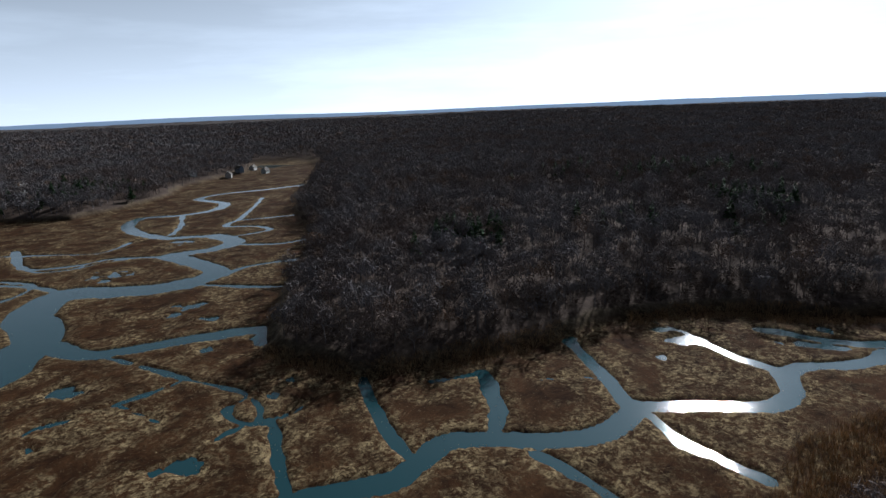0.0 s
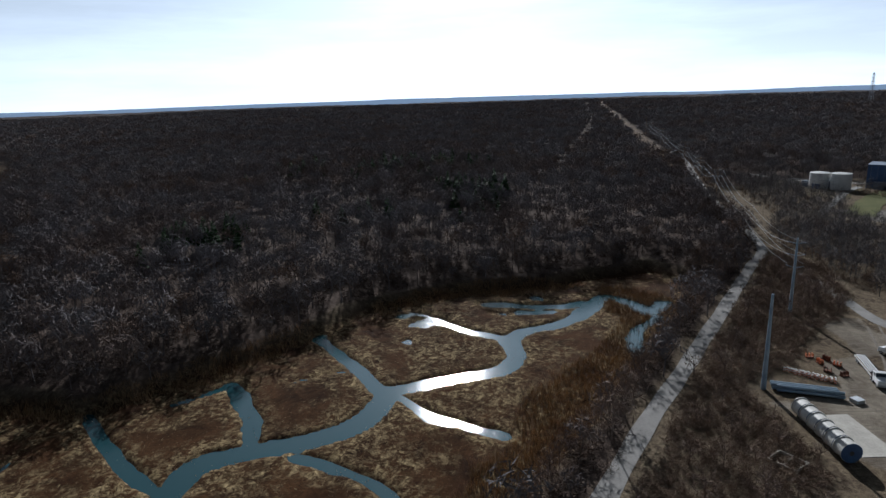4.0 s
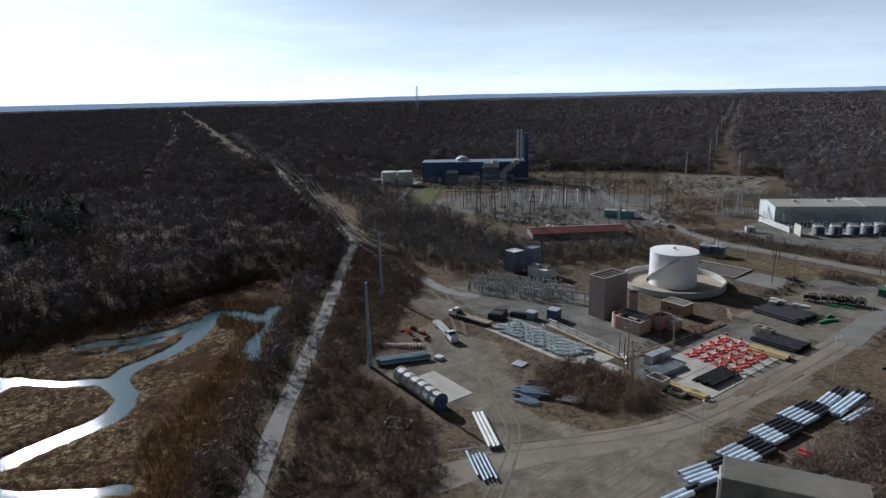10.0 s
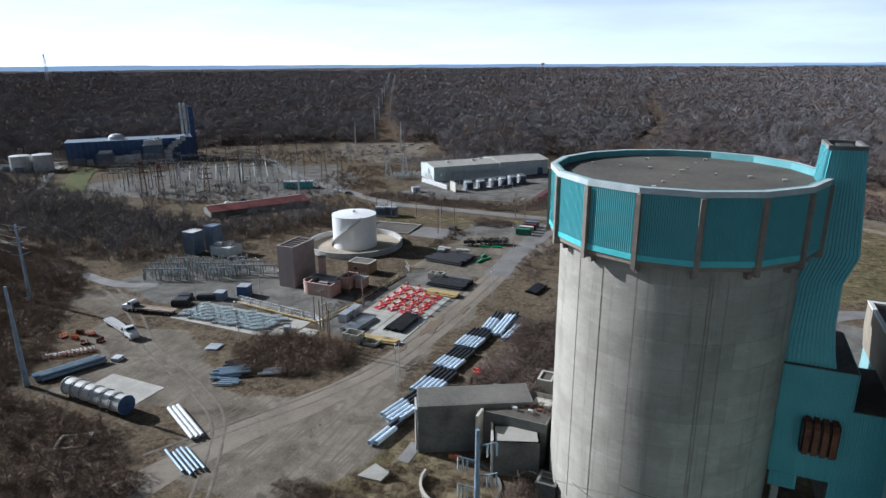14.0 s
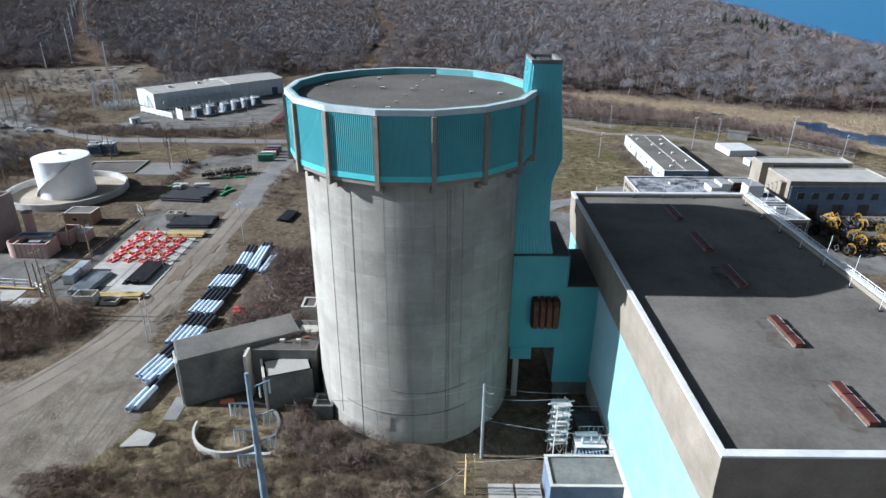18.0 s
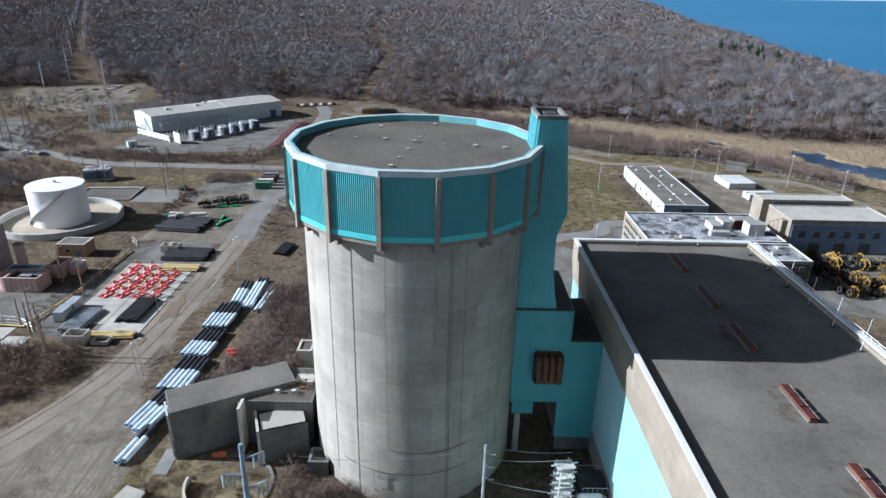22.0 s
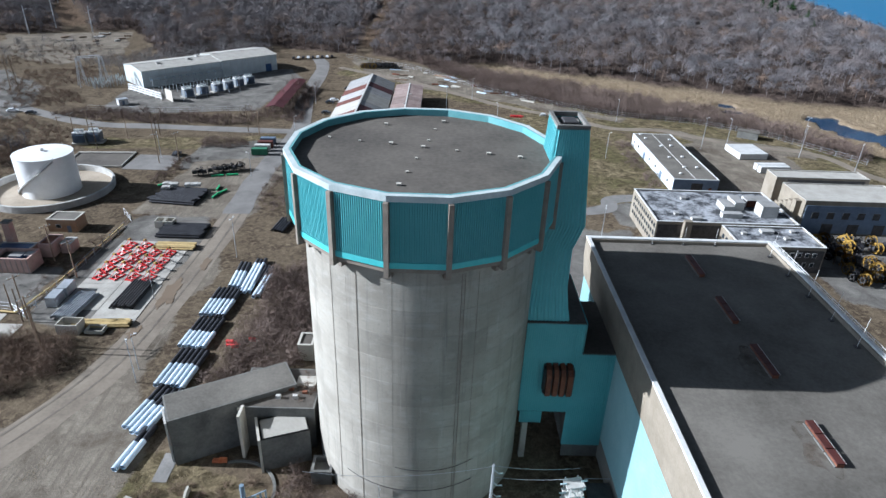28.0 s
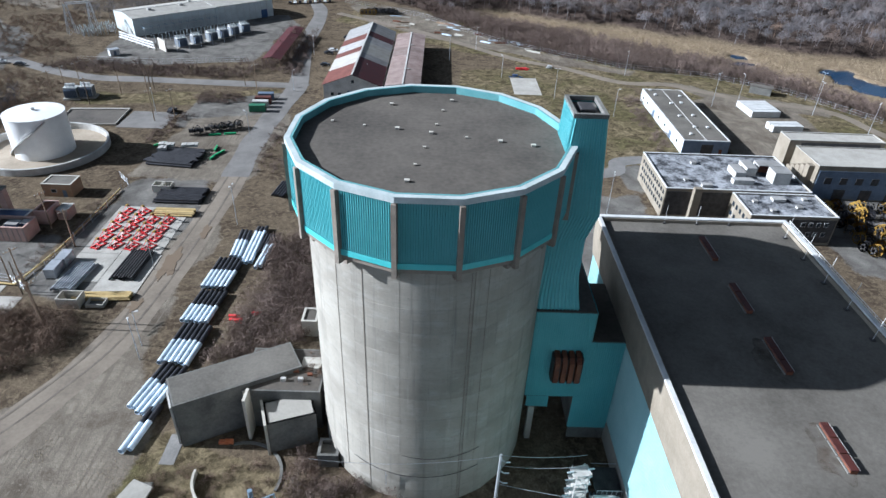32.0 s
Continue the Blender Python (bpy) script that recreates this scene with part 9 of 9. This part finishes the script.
plant("saplings", np.concatenate([spots_in(ROADSIDE, 6.5, 113, 0.6), spots_in(MARSH_SIDE, 4.2, 114, 0.9), spots_in(FENCE_SIDE, 2.6, 115, 0.95), spots_in(STREET_SIDE, 6, 116, 0.6), spots_in(CORNER, 6, 117, 0.7)]),
      SAPLINGS, (0.7, 1.3), "scrub_red", "bare brown saplings among the scrub", "trees", 43)
plant("inner_wood", np.concatenate([spots_in(INNER_WOOD, 5.0, 119, 0.95), spots_in(ROAD_WOOD, 5.5, 156, 0.9), spots_in(SHED_BACK, 5.5, 157, 0.85), spots_in(YARD_BACK, 9, 158, 0.5), spots_in(CC_FRONT, 7, 159, 0.7)]), [bare_tree(60 + s, 90, 6, 9.5, 3.2, 0.08) for s in range(4)], (0.7, 1.2), "bark", "bare wood between the road and switchyard", "trees", 44)
plant("inner_wood_scrub", spots_in(INNER_WOOD, 3.6, 120, 0.8), BUSHES, (0.9, 1.8), "scrub", "undergrowth of the bare wood", "shrubs", 45)

REEDBED = [(-100, -100), (-100, -84), (-128, -64), (-172, -34), (-206, -12), (-222, -16), (-236, -34), (-214, -44), (-200, -38), (-176, -50), (-160, -66), (-140, -82), (-124, -84), (-112, -96)]
REEDS_SHORE = [(-240, -62), (-236, -97), (-217, -128), (-208, -122), (-226, -94), (-228, -64), (-238, -42)]
REEDS_SHORE_2 = [(-146, -196), (-150, -232), (-142, -226), (-138, -192), (-165, -160), (-190, -138), (-196, -146), (-170, -168)]
r_sp = [spots_in(REEDBED, 1.5, 121, 0.95), spots_in(REEDS_SHORE, 1.7, 122, 0.95), spots_in(REEDS_SHORE_2, 1.7, 123, 0.9)]
reeds = np.concatenate(r_sp)
reeds = reeds[reeds[:, 2] > WATER_Z + 0.05]
plant("reeds", reeds, [reed_clump(s, 16, 2.0, 1.5, 0.06) for s in range(4)], (0.7, 1.3), "reed", "rust-brown dry reeds along the marsh edge", "reeds", 46)
x, y, r = scatter(0, 330, 170, 345, 2.6, 131)
sel = poly_dist(x, y, WETLAND) < -3
x, y = x[sel], y[sel]
lw = land(x, y)
sel = lw[8] > 3.5
plant("reeds", np.stack([x, y, lw[0]], 1)[sel], [reed_clump(10 + s, 12, 1.6, 1.9, 0.07) for s in range(3)], (0.7, 1.2), "dry_grass", "straw-coloured reed bed before the coastal woods", "reeds", 47)
x, y, r = scatter(-330, -70, -430, -60, 2.4, 132)
lm = land(x, y)
sel = (lm[1] > 0.9) & (lm[3] > 0.9) & (lm[3] < 4.0) & (r.uniform(0, 1, len(x)) < 0.75)
plant("marsh_grass", np.stack([x, y, lm[0]], 1)[sel], [reed_clump(20 + s, 12, 0.3, 1.9, 0.09) for s in range(3)], (0.7, 1.3), "dry_grass", "straw-coloured marsh grass along the creek banks", "grass", 48)
GRASSY = [[(-62, -40), (-56, -10), (-44, -8), (-24, -13), (-14, -20), (-22, -40)], [(10, 66), (10, 210), (60, 218), (84, 190), (84, 112), (30, 110)], [(-106, 6), (-74, 6), (-70, 26), (-104, 28)], [(-150, 154), (-68, 164), (-66, 180), (-150, 172)]]
plant("dry_grass", np.concatenate([spots_in(p, 1.5 + 0.9 * (k in (1,)), 140 + k, 0.7) for k, p in enumerate(GRASSY)]), [reed_clump(30 + s, 10, 0.45, 1.3, 0.06) for s in range(3)], (0.6, 1.3), "dry_grass", "tufts of dry grass on open ground", "grass", 49)
plant("scrub", np.concatenate([spots_in(FRONT, 1.7, 161, 0.85), spots_in([(-62, -30), (-40, -20), (-20, -22), (-26, -40), (-60, -40)], 2.4, 162, 0.7)]), FINE, (0.5, 1.25), "scrub", "fine bare brush below the round building", "shrubs", 51)
plant("scrub", np.concatenate([spots_in(PIPE_SIDE, 1.9, 163, 0.85), spots_in(DRUM_SIDE, 1.9, 164, 0.7)]), SHRUBS, (0.8, 1.6), "scrub_red", "dense reddish brush between stored poles and the round building", "shrubs", 52)
plant("scrub", np.concatenate([spots_in(ISLAND, 1.7, 103, 0.8), spots_in(SLAB_SIDE, 2.2, 105, 0.7), spots_in(FRONT, 4.2, 166, 0.5), spots_in(ROADSIDE, 2.7, 167, 0.6)]), SHRUBS, (0.5, 1.45), "scrub", "rounded bare shrubs scattered over rough ground", "shrubs", 53)
x, y, r = scatter(-420, 330, -420, 460, 4.2, 185)
edge = np.minimum(np.minimum(poly_dist(x, y, MARSH), poly_dist(x, y, SITE)), poly_dist(x, y, WETLAND))
sel = (edge > -3) & (edge < 26)
x, y = x[sel], y[sel]
lw = land(x, y)
sel = (lw[2] > 0.3) & (r.uniform(0, 1, len(x)) < 0.85)
plant("undergrowth", np.stack([x, y, lw[0]], 1)[sel], [bush(70 + s, 60, 3.0, 2.4, 0.07) for s in range(4)], (0.6, 1.5), "scrub_dark", "dark bare undergrowth at the edge of the woods", "shrubs", 59)
LINE_SIDE = [(-290, 60), (-420, 96), (-560, 140), (-640, 160), (-645, 112), (-560, 98), (-420, 70), (-300, 50)]
plant("scrub", spots_in(LINE_SIDE, 3.0, 171, 0.75, 1.0), BUSHES, (0.7, 1.7), "scrub", "brown scrub under the power line", "shrubs", 54)
plant("saplings", spots_in(LINE_SIDE, 7.0, 172, 0.6, 1.0), SAPLINGS, (0.7, 1.2), "bark", "bare saplings beside the service road", "trees", 55)
plant("dry_grass", np.concatenate([spots_in([(-69, -14), (-63, -13), (-62.5, -5), (-66, -6)], 0.8, 173, 0.8), spots_in([(-60, -34), (-52, -20), (-49, -8), (-40, -14), (-40, -30)], 1.0, 174, 0.7)]), [reed_clump(40 + s, 14, 0.5, 0.9, 0.05) for s in range(3)], (0.5, 1.2), "dry_grass", "straw weeds in packed dirt", "grass", 56)
HALL_FRONT = [(-240, 92), (-204, 86), (-172, 102), (-158, 132), (-160, 156), (-178, 158), (-196, 132), (-210, 112), (-226, 106)]
HALL_BACK = [(-300, 150), (-256, 186), (-206, 222), (-196, 200), (-226, 168), (-240, 140), (-270, 128)]
plant("inner_wood", np.concatenate([spots_in(HALL_FRONT, 4.6, 181, 0.85), spots_in(HALL_BACK, 6.5, 182, 0.5)]), SAPLINGS, (0.9, 1.5), "bark", "bare wood around the low red-roofed building", "trees", 57)
plant("inner_wood_scrub", np.concatenate([spots_in(HALL_FRONT, 2.4, 183, 0.8), spots_in(HALL_BACK, 4.0, 184, 0.5)]), BUSHES, (0.8, 1.6), "scrub", "brown undergrowth around the low red-roofed building", "shrubs", 58)
r = np.random.default_rng(91)
ROOF_WEEDS = np.stack([r.uniform(-22.5, -18.6, 22), r.uniform(-2.4, 6.6, 22), np.full(22, 9.15)], 1)
plant("roof_weeds", ROOF_WEEDS, BUSHES, (0.25, 0.6), "scrub", "dead brown weeds grown on the annex roof", "weeds", 60)
FOOT = np.concatenate([spots_in([(-46, -14), (-30, -12), (-20, -13), (-14, -16), (-6, -21), (-10, -26), (-30, -24), (-50, -22)], 2.3, 186, 0.75), spots_in([(-27, -13), (-17, -13.5), (-16, -7), (-27, -10)], 1.6, 187, 0.7)])
plant("scrub", FOOT, FINE, (0.5, 1.3), "scrub", "bare brush along the foot of the annex", "shrubs", 61)
VERGE = np.concatenate([spots_in([(-58, 100), (-50, 96), (-47, 120), (-52, 140), (-57, 140)], 2.2, 188, 0.6), spots_in([(-100, 118), (-94, 116), (-93, 138), (-88, 146), (-100, 146)], 2.0, 189, 0.8), spots_in([(-98, 38), (-92, 40), (-91, 88), (-97, 92)], 2.6, 190, 0.35)])
plant("scrub", VERGE, BUSHES, (0.5, 1.2), "scrub_red", "low reddish brush along yard verges", "shrubs", 62)
t = thing("wooden_platform", "pale weathered timber platform stranded at the marsh edge", "platform", at=(-178.5, -165.5, MARSH_Z + 0.1), turn=35)
for k in range(6):
    part("plank", boxm(-2.6, 2.6, -1.5 + 0.5 * k, -1.06 + 0.5 * k, 0.35, 0.45), "wood", t)
for x in (-2.2, 2.2):
    part("bearer", boxm(x - 0.12, x + 0.12, -1.5, 1.5, -0.1, 0.35), "wood", t)
